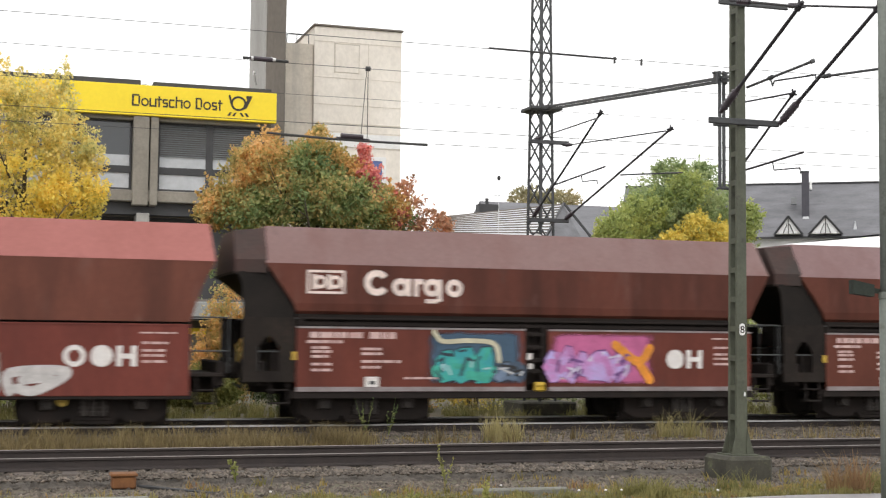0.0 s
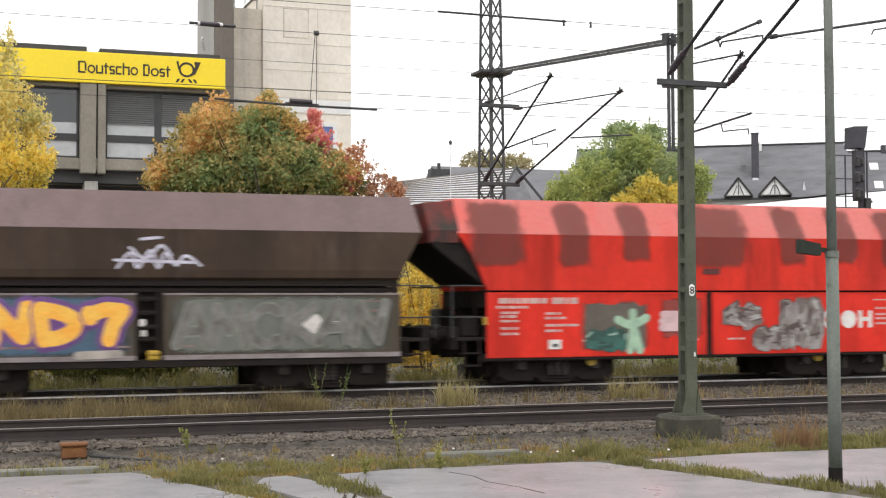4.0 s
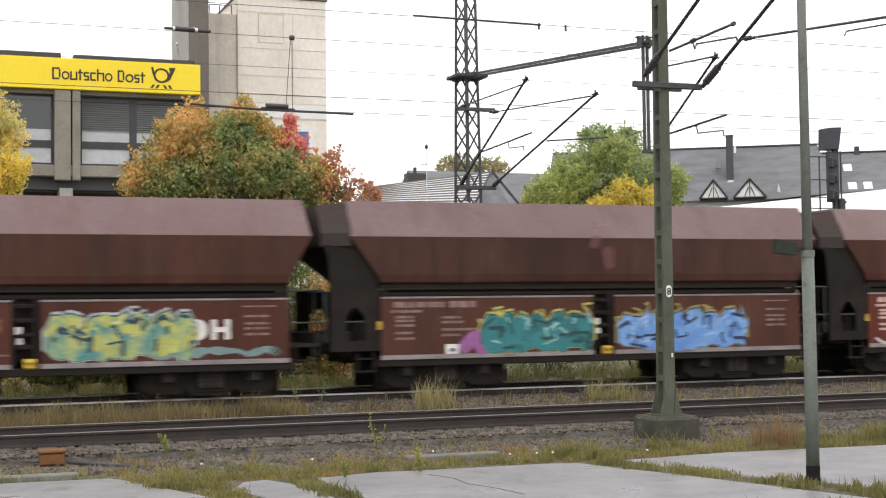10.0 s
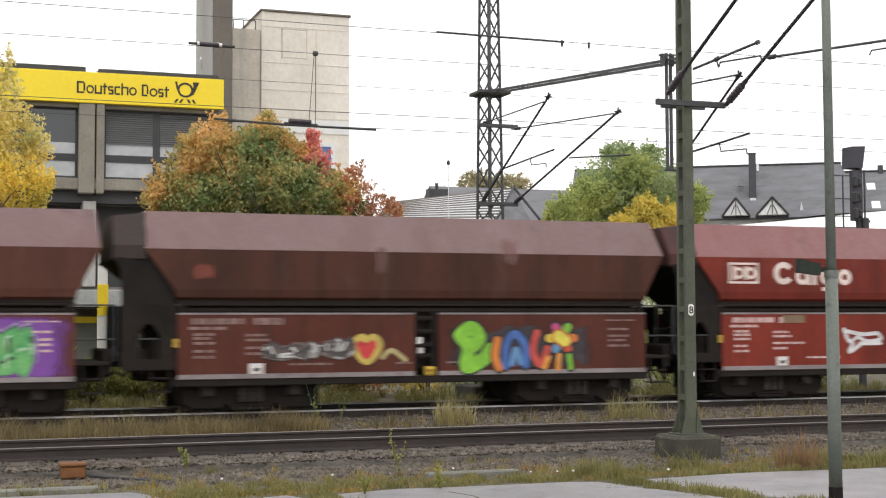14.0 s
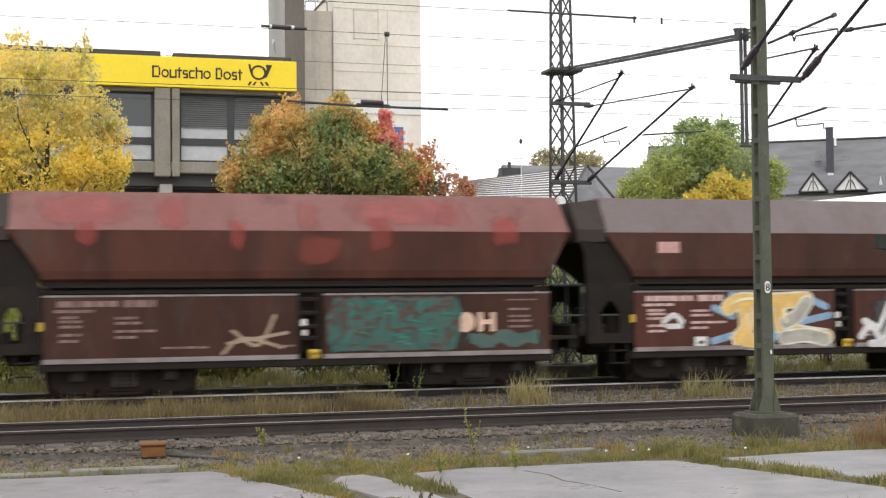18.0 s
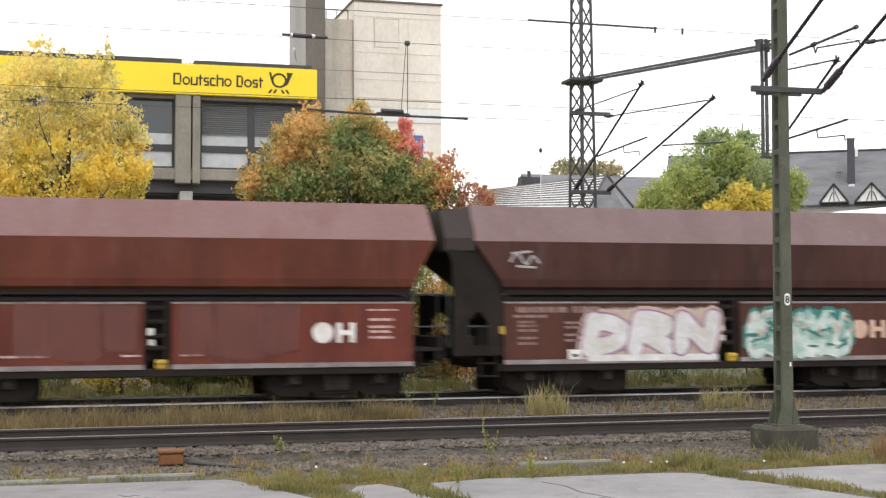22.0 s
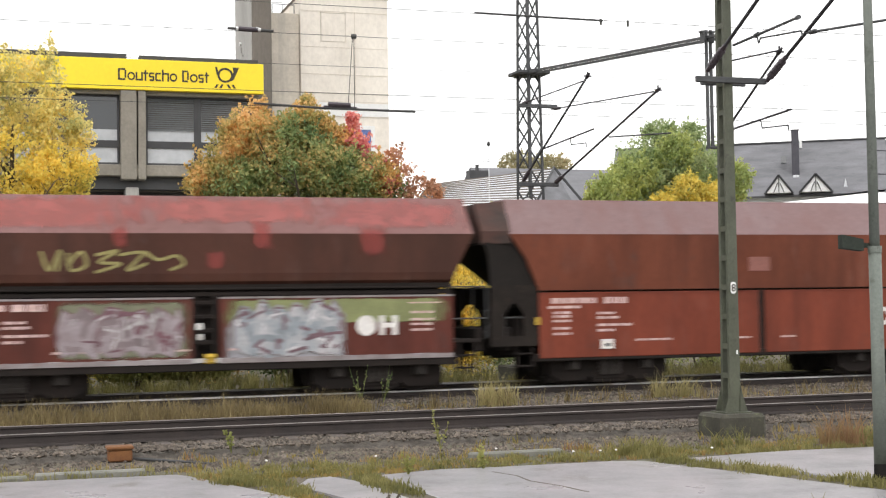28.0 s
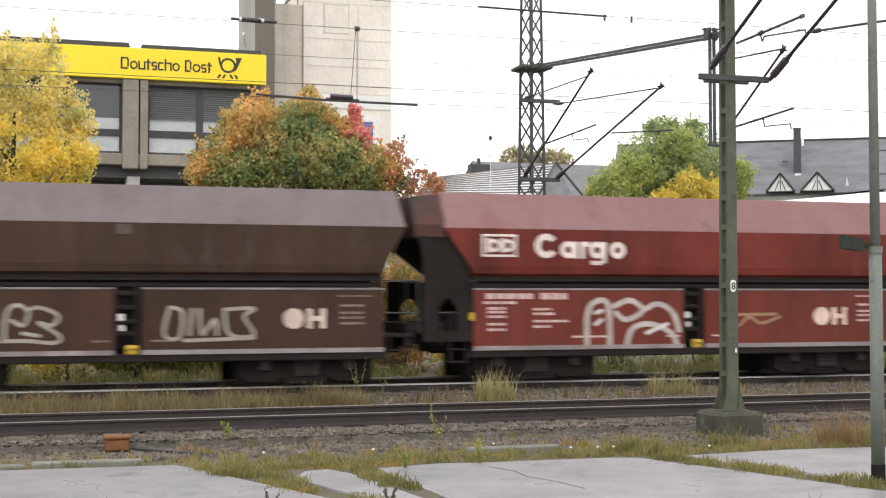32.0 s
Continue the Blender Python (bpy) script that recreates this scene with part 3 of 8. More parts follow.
def hopper_mesh():
    """The hopper below its rim: upright sides, ends drawn in below the rim."""
    prof = [(1.50, 3.23, 5.93, 5.75), (1.50, 3.05, 5.80, 5.66), (1.50, 2.75, 5.58, 5.50), (1.498, 2.42, 5.345, 5.33), (1.475, 2.26, 5.28, 5.28), (1.40, 2.20, 5.26, 5.26)]
    v, f = [], []
    for y, z, xa, xb in prof:
        v += [(-xa, -y, z), (xb, -y, z), (xb, y, z), (-xa, y, z)]
    for k in range(len(prof) - 1):
        for i in range(4):
            f.append((4 * k + i, 4 * k + (i + 1) % 4, 4 * k + 4 + (i + 1) % 4, 4 * k + 4 + i))
    b = 4 * (len(prof) - 1)
    f.append((b, b + 1, b + 2, b + 3))
    o = len(v)
    for y, z, xa, xb in ((1.42, 3.23, 5.86, 5.68), (1.42, 3.10, 5.76, 5.60)):
        v += [(-xa, -y, z), (xb, -y, z), (xb, y, z), (-xa, y, z)]
    for i in range(4):
        j = (i + 1) % 4
        f += [(i, j, o + j, o + i), (o + i, o + j, o + 4 + j, o + 4 + i)]
    return Geo().add(v, f)


def rim_mesh():
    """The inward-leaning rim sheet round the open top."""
    rows = [(1.50, 3.234, 5.93, 5.75), (0.96, 4.03, 5.86, 5.68), (0.89, 4.03, 5.79, 5.61), (1.42, 3.234, 5.86, 5.68)]
    v, f = [], []
    for y, z, xa, xb in rows:
        v += [(-xa, -y, z), (xb, -y, z), (xb, y, z), (-xa, y, z)]
    for k in range(3):
        for i in range(4):
            f.append((4 * k + i, 4 * k + (i + 1) % 4, 4 * k + 4 + (i + 1) % 4, 4 * k + 4 + i))
    return Geo().add(v, f)


def hood_mesh():
    """The hood over one end platform, bulging out beyond the hopper's end."""
    low = [(-5.90, -1.47), (-6.54, -1.36), (-6.54, 1.36), (-5.90, 1.47)]
    top = [(-5.84, -0.98), (-6.50, -0.84), (-6.50, 0.84), (-5.84, 0.98)]
    g = Geo()
    v = [(x, y, 3.03) for x, y in low] + [(x, y, 3.30) for x, y in low] + [(x, y, 3.99 - 0.06 * (i in (1, 2))) for i, (x, y) in enumerate(top)]
    f = [(k * 4 + i, k * 4 + i + 1, k * 4 + 5 + i, k * 4 + 4 + i) for k in (0, 1) for i in range(3)]
    g.add(v, f + [(8, 9, 10, 11)])
    return g


def rake_mesh():
    """The sloping end sheet under the hood, with its cheeks."""
    g = Geo()
    g.add([(-6.54, -1.36, 3.03), (-6.54, 1.36, 3.03), (-5.32, 1.40, 2.12), (-5.32, -1.40, 2.12)], [(0, 1, 2, 3)])
    g.plate([(-6.36, 2.12), (-5.31, 2.12), (-5.31, 2.36), (-5.58, 2.75), (-5.82, 3.06), (-6.50, 3.05), (-6.40, 2.80)], -1.40, -1.38)
    g.bar((-6.54, -1.36, 3.03), (-6.54, 1.36, 3.03), 0.05, 0.05)
    return g


def old_rake_mesh():
    """The sloping end sheet of the older wagons, open at the sides."""
    g = Geo()
    for y in (-1.40,):
        g.plate([(-5.31, 2.12), (-5.31, 2.36), (-5.58, 2.75), (-5.82, 3.06), (-6.53, 3.05), (-6.45, 2.95)], y, y + 0.02)
    return g.add([(-6.54, -1.36, 3.03), (-6.54, 1.36, 3.03), (-5.32, 1.40, 2.12), (-5.32, -1.40, 2.12)], [(0, 1, 2, 3)])


def load_mesh():
    g = np.random.default_rng(3)
    nx, ny = 40, 7
    v = [(x, y, 3.05 + 0.25 * math.cos(y * 1.1) + 0.12 * math.sin(x * 1.9) + g.uniform(-0.04, 0.04)) for y in np.linspace(-1.40, 1.40, ny) for x in np.linspace(-5.74, 5.58, nx)]
    f = [(j * nx + i, j * nx + i + 1, (j + 1) * nx + i + 1, (j + 1) * nx + i) for j in range(ny - 1) for i in range(nx - 1)]
    return soup("hopper_floor", v, f, M_HOPPERIN)


def flap_geo(x0, x1, s, plain):
    """A discharge flap: sheet with a folded top edge, and pressed ribs at its ends."""
    y = 1.5 * s
    t = 0.05 * s
    g = Geo()
    z0, z1 = (0.60, 1.93) if not plain else (0.52, 1.95)
    g.box(x0, x1, min(y, y - t), max(y, y - t), z0, z1, 0.012)
    return g


def stroke(g, pts, w, y, n=8):
    """A painted stroke: flat thick line with round ends, on the camera side."""
    for (xa, za), (xb, zb) in zip(pts[:-1], pts[1:]):
        d = math.hypot(xb - xa, zb - za) or 1
        px, pz = -(zb - za) / d * w / 2, (xb - xa) / d * w / 2
        y -= 0.00006
        g.add([(xa + px, y, za + pz), (xb + px, y, zb + pz), (xb - px, y, zb - pz), (xa - px, y, za - pz)], [(0, 1, 2, 3)])
    for x, z in pts:
        y -= 0.00006
        g.add([(x + w / 2 * math.cos(2 * math.pi * i / n), y, z + w / 2 * math.sin(2 * math.pi * i / n)) for i in range(n)], [tuple(range(n))])
    return g


def curved(pts, n=5):
    """A smooth line through the given points."""
    if len(pts) < 3:
        return pts
    p = [pts[0]] + list(pts) + [pts[-1]]
    out = []
    for i in range(1, len(p) - 2):
        a, b, c, d = p[i - 1:i + 3]
        for k in range(n):
            t = k / n
            out.append(tuple(0.5 * (2 * b[j] + (c[j] - a[j]) * t + (2 * a[j] - 5 * b[j] + 4 * c[j] - d[j]) * t * t + (3 * b[j] - a[j] - 3 * c[j] + d[j]) * t ** 3) for j in (0, 1)))
    return out + [pts[-1]]


PAINT = {}
SOFT = {}


def soft_paint(c, edge=5.0, ragged=1.1, upright=1.0, zedge=None):
    key = (*(round(a, 3) for a in c), edge)
    if key not in SOFT:
        SOFT[key] = sprayed("worn_paint", c, edge, ragged, upright, zedge, 0.88 if edge > 5 and upright > 1 else 0.6 if upright > 1 else 0.95)
    return SOFT[key]


def paint(c, tag="spray_paint", tint=None):
    """Sprayed colour, slightly uneven, or fading into a second tint."""
    key = tuple(round(a, 3) for a in c) + (tint or ())
    if key not in PAINT:
        PAINT[key] = surface(tag, c, tint or tuple(a * 0.68 for a in c), 0.6, coarse=2.6, fine=18, amount=0.5, bump=0.0, grime=tuple(a * 0.45 + 0.02 for a in c), grime_at=0.66)
    return PAINT[key]


def loop(cx, cz, rx, rz, a0, a1, n=8):
    """Part of an oval, as points."""
    return [(cx + rx * math.cos(radians(a0 + (a1 - a0) * i / n)), cz + rz * math.sin(radians(a0 + (a1 - a0) * i / n))) for i in range(n + 1)]


# strokes of sprayed figures, each in a box of 1 by 1
FIGURES = [
    [[(0, 0), (0.45, 1), (0.62, 1), (0.95, 0)], [(0.2, 0.35), (0.75, 0.38)]],
    [[(0.05, 0), (0.08, 1)], loop(0.1, 0.75, 0.6, 0.25, 90, -90, 6), loop(0.1, 0.26, 0.8, 0.26, 90, -90, 6)],
    [loop(0.55, 0.5, 0.5, 0.5, 50, 310, 9)],
    [[(0.08, 0), (0.08, 1)], loop(0.08, 0.5, 0.85, 0.5, 90, -90, 8)],
    [[(0.95, 1), (0.1, 0.95), (0.05, 0.02), (0.92, 0)], [(0.1, 0.5), (0.72, 0.52)]],
    [[(0.12, 0), (0.1, 0.98), (1.0, 0.95)], [(0.1, 0.5), (0.75, 0.52)]],
    [[(0.1, 0), (0.05, 1)], [(0.85, 0), (0.95, 1)], [(0.1, 0.45), (0.9, 0.55)]],
    [[(0.5, 0), (0.45, 1)]],
    [[(0.25, 1), (0.1, 0.05), (0.98, 0.0)], [(0.98, 0.0), (0.95, 0.3)]],
    [[(0.05, 0), (0.1, 1), (0.8, 0.05), (0.95, 1)]],
    [loop(0.5, 0.5, 0.45, 0.5, 0, 360, 12)],
    [[(0.1, 0), (0.1, 1)], loop(0.1, 0.7, 0.75, 0.3, 90, -90, 7)],
    [[(0.08, 0), (0.1, 1)], loop(0.1, 0.74, 0.75, 0.26, 90, -90, 7), [(0.3, 0.48), (0.95, 0)]],
    [loop(0.5, 0.75, 0.42, 0.25, 20, 270, 8) + loop(0.5, 0.25, 0.45, 0.25, 90, -160, 8)],
    [[(0.0, 0.95), (1.0, 1.0)], [(0.5, 0.95), (0.45, 0)]],
    [[(0.05, 1)] + loop(0.5, 0.35, 0.43, 0.35, 180, 360, 7) + [(0.95, 1)]],
    [[(0.0, 0), (0.15, 1), (0.5, 0.35), (0.82, 1), (1.0, 0)]],
    [[(0.05, 0.85), (0.5, 1), (0.95, 0.92), (0.7, 0.5), (0.6, 0)], [(0.05, 0.85), (0.1, 0.7)]],
    [[(0.0, 1), (0.45, 0.5), (1.0, 1)], [(0.48, 0.5), (0.4, 0)]],
    [[(0.1, 0), (0.12, 1)], [(0.9, 1), (0.2, 0.5), (0.98, 0)]],
]


def spray(k, u0, u1, z0, z1, figures, fill, edge, accent=None, halo=None, width=0.22, seed=0, label="", core=None, tint=None):
    """A sprayed picture of interlocking thick strokes: halo, outline, filling, core line and highlights."""
    g = random.Random(seed)
    n = len(figures)
    cell = (u1 - u0) / n
    shapes = []
    for i, f in enumerate(figures):
        x0, w = u0 - HALF + cell * i + width * 0.35, cell * 1.06 - width * 0.7
        lo, hi = z0 + width * 0.5 + g.uniform(0, 0.07), z1 - width * 0.5 - g.uniform(0, 0.09)
        lean = g.uniform(-0.10, 0.14)
        shapes.append([[(x0 + w * a + lean * (b - 0.5), lo + (hi - lo) * b + 0.05 * (a - 0.5) * g.uniform(-1, 1)) for a, b in line] for line in FIGURES[f]])
    piece = None
    for name, c, wide, lift in (("halo", halo, width + 0.21, 0.0), ("outline", edge, width + 0.085, 0.0025), ("filling", fill, width, 0.0055), ("core", core, width * 0.38, 0.0085), ("highlight", accent, 0.035, 0.0105)):
        if c is None:
            continue
        q = Geo()
        for i, lines in enumerate(shapes):
            y = -1.5035 - lift - (0.0 if name == "halo" else 0.009 * i)
            for line in lines if name != "highlight" else lines[:1]:
                pts = line
                if name == "highlight":
                    h = len(line) // 2
                    pts = [(x - width * 0.22, z + width * 0.2) for x, z in line[:h + 1]]
                stroke(q, pts, wide, y, 8)
                y -= 0.0004
        m = paint(c, tint=tint or tuple(0.6 * a + 0.35 * b for a, b in zip(c, accent or (0.5, 0.5, 0.5)))) if name == "filling" else paint(c)
        ob = part("graffiti" if piece is None else name, q, m, piece or WAGONS[k], label if piece is None else "")
        tagged(ob, kind="stuff")
        piece = piece or ob
    return piece


def wildstyle(k, u0, u1, z0, z1, fill, edge, accent=None, halo=None, tint=None, seed=0, label="", dense=1.0, ragged=0.2, spikes=0):
    """A sprayed picture of jagged interlocking shards: halo, outline, filling, shades, dark cuts and pale glints."""
    g = random.Random(seed)
    cols, x = [], u0
    while x < u1 - 0.12:
        w = min(g.uniform(0.30, 0.55), u1 - x)
        for f, d in ((0.0, g.uniform(0.3, 1.0)), (0.3, g.uniform(0, 0.5)), (0.75, g.uniform(0, 0.6)), (0.97, g.uniform(0.4, 1.0))):
            cols.append((x + f * w, z1 - d * ragged, z0 + g.uniform(0, 0.5) * ragged))
        x += w
    mid = (z0 + z1) / 2
    cols[0] = (cols[0][0], mid + 0.3 * (z1 - mid), mid - 0.5 * (mid - z0))
    cols[-1] = (cols[-1][0], mid + 0.5 * (z1 - mid), mid - 0.4 * (mid - z0))
    xs, tops, feet = zip(*cols)

    def at(u, v):
        u = min(max(u, xs[0]), xs[-1])
        lo, hi = float(np.interp(u, xs, feet)), float(np.interp(u, xs, tops))
        return (u - HALF, lo + (hi - lo) * min(max(v, 0.06), 0.94))

    def field(d, y):
        rows = [(xs[0] - d - HALF, tops[0], feet[0])] + [(a - HALF, b + d, c - 0.3 * d) for a, b, c in cols] + [(xs[-1] + d - HALF, tops[-1], feet[-1])]
        n = len(rows)
        return Geo().add([(a, y, b) for a, b, c in rows] + [(a, y, c) for a, b, c in rows], [(n + i, n + i + 1, i + 1, i) for i in range(n - 1)])

    def cuts(y, n, wide, reach):
        q = Geo()
        for i in range(max(1, int(n * dense * (u1 - u0)))):
            u, v, a = g.uniform(u0, u1), g.uniform(0.05, 0.95), g.choice((0.05, 0.15, 1.2, 1.45, 1.6, 1.9, 2.9))
            r = g.uniform(*reach)
            du, dv = r * math.cos(a), r * math.sin(a) / (z1 - z0)
            bend = g.uniform(-0.6, 0.6)
            stroke(q, [at(u, v), at(u + du, v + dv), at(u + du + bend * dv * (z1 - z0) * 0.7, v + dv - bend * du * 0.7)], g.uniform(*wide), y - 0.0008 * (i % 4), 6)
        return q

    y = -1.516
    layers = []
    if halo:
        q = field(0.085, y)
        for i in range(spikes):
            a, b, c = g.choice(cols)
            stroke(q, [(a - HALF, b), (a - HALF + g.uniform(-0.1, 0.1), b + 0.16), (a - HALF + g.uniform(-0.2, 0.3), b + g.uniform(0.10, 0.22))], 0.05, y, 6)
        layers.append(("halo", q, paint(halo)))
    layers += [("outline", field(0.035, y - 0.003), paint(edge)), ("filling", field(0.0, y - 0.006), paint(fill, tint=tint or tuple(c * 0.6 for c in fill)))]
    layers.append(("shade", cuts(y - 0.008, 6.0, (0.09, 0.19), (0.12, 0.35)), paint(tint or tuple(c * 0.6 for c in fill))))
    layers.append(("dark_cut", cuts(y - 0.013, 8.5, (0.04, 0.085), (0.12, 0.42)), paint(edge)))
    if accent:
        layers.append(("glint", cuts(y - 0.018, 5.0, (0.035, 0.06), (0.10, 0.30)), paint(accent)))
    piece = None
    for name, q, m in layers:
        ob = tagged(part("graffiti" if piece is None else name, q, m, piece or WAGONS[k], label if piece is None else ""), kind="stuff")
        piece = piece or ob
    return piece


def stencils(wagon, plain, seed, shade):
    """Rows of small stencilled data, too small to read, as bars."""
    g = random.Random(seed)
    q = Geo()

    def rowbar(u, z, w, h=0.055):
        x = u - HALF
        while w > 0.05:
            k = min(w, g.uniform(0.08, 0.30))
            q.box(x, x + k, -1.506, -1.5, z, z + h)
            x += k + 0.035
            w -= k + 0.035

    rowbar(0.28, 1.71, 1.15, 0.12)
    rowbar(1.55, 1.70, 0.62, 0.14)
    rowbar(0.22, 1.60, 0.75, 0.06)
    for i, z in enumerate((1.48, 1.40, 1.30, 1.14, 1.02)):
        rowbar(0.32, z, 0.42)
        if i > 0:
            rowbar(1.38, z + 0.06, (0.42, 0.5, 0.85, 0.4)[i - 1])
    rowbar(2.3, 0.86, 0.9, 0.045)
    rowbar(9.55, 1.76, 0.72, 0.03)
    for z in (1.55, 1.40, 1.30, 1.18):
        rowbar(9.6, z, 0.5, 0.05)
    rowbar(5.75, 0.86, 0.45, 0.04)
    rowbar(4.6, 0.86, 0.35, 0.04)
    return tagged(part("data_stencil", q, shade, wagon, "white stencilled data rows"), kind="stuff")


def oh_mark(wagon, plain, shade):
    q = Geo()
    x, z, y0, y1 = 8.62 - HALF + (0.45 if plain else 0.0), 1.31, -1.507, -1.501
    q.disc(x, z, y0, y1, 0.215)
    for a in (x + 0.34, x + 0.62):
        q.box(a - 0.055, a + 0.055, y0, y1, z - 0.205, z + 0.205)
    q.box(x + 0.39, x + 0.57, y0 + 0.001, y1, z - 0.05, z + 0.05)
    if plain:
        q.disc(x - 0.52, z, y0, y1, 0.215, hole=0.12)
    return part("class_mark", q, shade, wagon, "white class mark with a disc and the letter H")


def logo(wagon, shade):
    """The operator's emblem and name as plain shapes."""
    q = Geo()
    y0, y1 = -1.507, -1.499
    x0, x1, z0, z1 = 0.20 - HALF, 1.00 - HALF, 2.62, 3.11
    for a in ((x0, x1, z0, z0 + 0.05), (x0, x1, z1 - 0.05, z1), (x0, x0 + 0.05, z0 + 0.05, z1 - 0.05), (x1 - 0.05, x1, z0 + 0.05, z1 - 0.05)):
        q.box(a[0], a[1], y0, y1, a[2], a[3])
    for xa in (x0 + 0.11, x0 + 0.43):
        q.box(xa, xa + 0.09, y0, y1, z0 + 0.09, z1 - 0.09)
        q.disc(xa + 0.17, (z0 + z1) / 2, y0, y1, 0.14, hole=0.07)
    part("emblem", q, shade, wagon, "pale boxed railway emblem")
    q = Geo()
    arc = [0.62 + (2 * math.pi - 1.24) * i / 18 for i in range(19)]
    q.plate([(1.69 - HALF + 0.27 * math.cos(a), 2.87 + 0.27 * math.sin(a)) for a in arc] + [(1.69 - HALF + 0.135 * math.cos(a), 2.87 + 0.135 * math.sin(a)) for a in reversed(arc)], y0, y1)
    for u in (2.21, 2.90, 3.40):
        q.disc(u - HALF, 2.79, y0, y1, 0.19, hole=0.075)
    q.box(2.33 - HALF, 2.43 - HALF, y0 - 0.001, y1, 2.60, 2.97)
    q.box(2.50 - HALF, 2.60 - HALF, y0, y1, 2.60, 2.97)
    q.box(2.60 - HALF, 2.71 - HALF, y0, y1, 2.86, 2.97)
    q.box(3.02 - HALF, 3.12 - HALF, y0 - 0.001, y1, 2.50, 2.97)
    q.box(2.76 - HALF, 3.02 - HALF, y0, y1, 2.46, 2.55)
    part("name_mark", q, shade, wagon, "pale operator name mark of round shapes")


SHARED = {}


def shared(key, make):
    if key not in SHARED:
        SHARED[key] = make()
    return SHARED[key]


WHEELS = []


def coal_wagon(k, spec):
    """One four-axle hopper wagon; k counts back from the one first seen whole."""
    plain = spec.get("plain", False)
    body, low = spec["body"], spec.get("low", spec["body"])
    body, low = tuple(c * k_ for c, k_ in zip(body, (0.88, 0.76, 0.64))), tuple(c * k_ for c, k_ in zip(low, (0.90, 0.76, 0.64)))
    w = thing("hopper_wagon", spec["label"], "hopper wagon", (train_x(0) - behind(k), TRAIN_Y, 0), group="wagons of the coal train")
    grime = spec.get("grime", (0.07, 0.05, 0.045))
    mb = surface("hopper_paint", body, spec.get("body2", tuple(c * 0.75 for c in body)), 0.55, coarse=0.55, fine=14, amount=0.35, bump=0.05, grime=grime, grime_at=spec.get("worn", 0.6), stretch=(1, 1, 0.45), spec=0.16,
                 streaks=((tuple(c * 0.40 + 0.004 for c in body), 0.48, 0.85), (tuple(c * 0.85 + 0.06 for c in body), 0.57, 0.5), (tuple(c * 0.45 + 0.003 for c in body), 0.47, 0.75, 0.42)))
    ml = surface("flap_paint", low, tuple(c * 0.8 for c in low), 0.55, coarse=0.8, fine=16, amount=0.35, bump=0.05, grime=grime, grime_at=spec.get("worn", 0.6), stretch=(1, 1, 0.35), spec=0.16,
                 streaks=((tuple(c * 0.45 + 0.004 for c in low), 0.50, 0.8), (tuple(c * 0.8 + 0.04 for c in low), 0.58, 0.45), (tuple(c * 0.48 + 0.003 for c in low), 0.48, 0.75, 0.5)))
    # rim colour lifted above the sides: dust plus sky light on the lean
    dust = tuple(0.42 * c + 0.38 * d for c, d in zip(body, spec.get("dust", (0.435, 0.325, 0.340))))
    mr = surface("dusty_skylit_rim_paint", dust, tuple(0.8 * c + 0.2 * d for c, d in zip(dust, body)), 0.62, coarse=0.5, fine=14, amount=0.35, bump=0.05, grime=tuple(c * 0.6 for c in dust), grime_at=spec.get("worn", 0.6), stretch=(1, 1, 0.6), spec=0.16,
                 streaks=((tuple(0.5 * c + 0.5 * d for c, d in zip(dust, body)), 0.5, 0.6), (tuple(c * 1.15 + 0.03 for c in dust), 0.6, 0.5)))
    md = surface("hood_paint", tuple(c * 0.32 + 0.024 for c in body), (0.046, 0.039, 0.036), 0.75, coarse=1.2, fine=16, grime=(0.034, 0.029, 0.027), spec=0.2)

    def painted(key, make, m):
        me = shared(key, lambda: make().mesh(key, None)).copy()
        me.materials.append(m)
        return me

    hopper = part("hopper", painted("hopper", hopper_mesh, mb), None, w)
    part("rim_sheet", painted("rim_sheet", rim_mesh, mr), None, hopper, "dusty inward-leaning rim, painted paler for sky light")
    part("end_hood", painted("end_hood", hood_mesh, md), None, w, "sooty hood over the end platform")
    part("end_rake", shared(("rake", k in (1, 2)), lambda: (old_rake_mesh() if k in (1, 2) else rake_mesh()).mesh("end_rake", M_SOOTSHADE)), None, w)
    # added dark box that paints the shade between hopper and flaps
    part("foot_channel", shared("footshade", lambda: Geo().box(-5.27, 5.27, -1.40, 1.40, 2.11, 2.345, 0.01).mesh("foot_channel", M_DARK)), None, w, "dark box for the shade under the hopper")
    part("hopper_floor", shared("load", load_mesh), None, hopper, "coal-black inside of the hopper")
    for s in (-1, 1):
        for a, b in ((0.0, 5.02), (5.56, 10.54)) if not plain else ((0.0, 5.19), (5.35, 10.54)):
            fl = part("side_flap", flap_geo(a - HALF, b - HALF, s, plain), ml, w)
            y = s * 1.503
            if not plain:
                part("edge_strip", Geo().box(a - HALF, b - HALF, min(y, y + 0.01 * s), max(y, y + 0.01 * s), 0.605, 0.70), spec.get("strip", M_STRIPE), fl, "light grey lower edge strip")
                part("top_strip", Geo().box(a - HALF, b - HALF, min(y, y + 0.012 * s), max(y, y + 0.012 * s), 1.905, 1.945), spec.get("strip", M_STRIPE), fl)
            else:
                part("top_strip", Geo().box(a - HALF, b - HALF, min(y, y + 0.012 * s), max(y, y + 0.012 * s), 1.925, 1.955), ml, fl)
        y = s * 1.38
        part("solebar", shared(("solebar", s), lambda: Geo().box(-5.35, 5.35, min(y, y + 0.10 * s), max(y, y + 0.10 * s), 0.45, 0.62, 0.02).box(-5.95, 5.95, s * 0.3 - 0.1, s * 0.3 + 0.1, 0.55, 0.85, 0.02).mesh("solebar", M_DARK)), None, w)
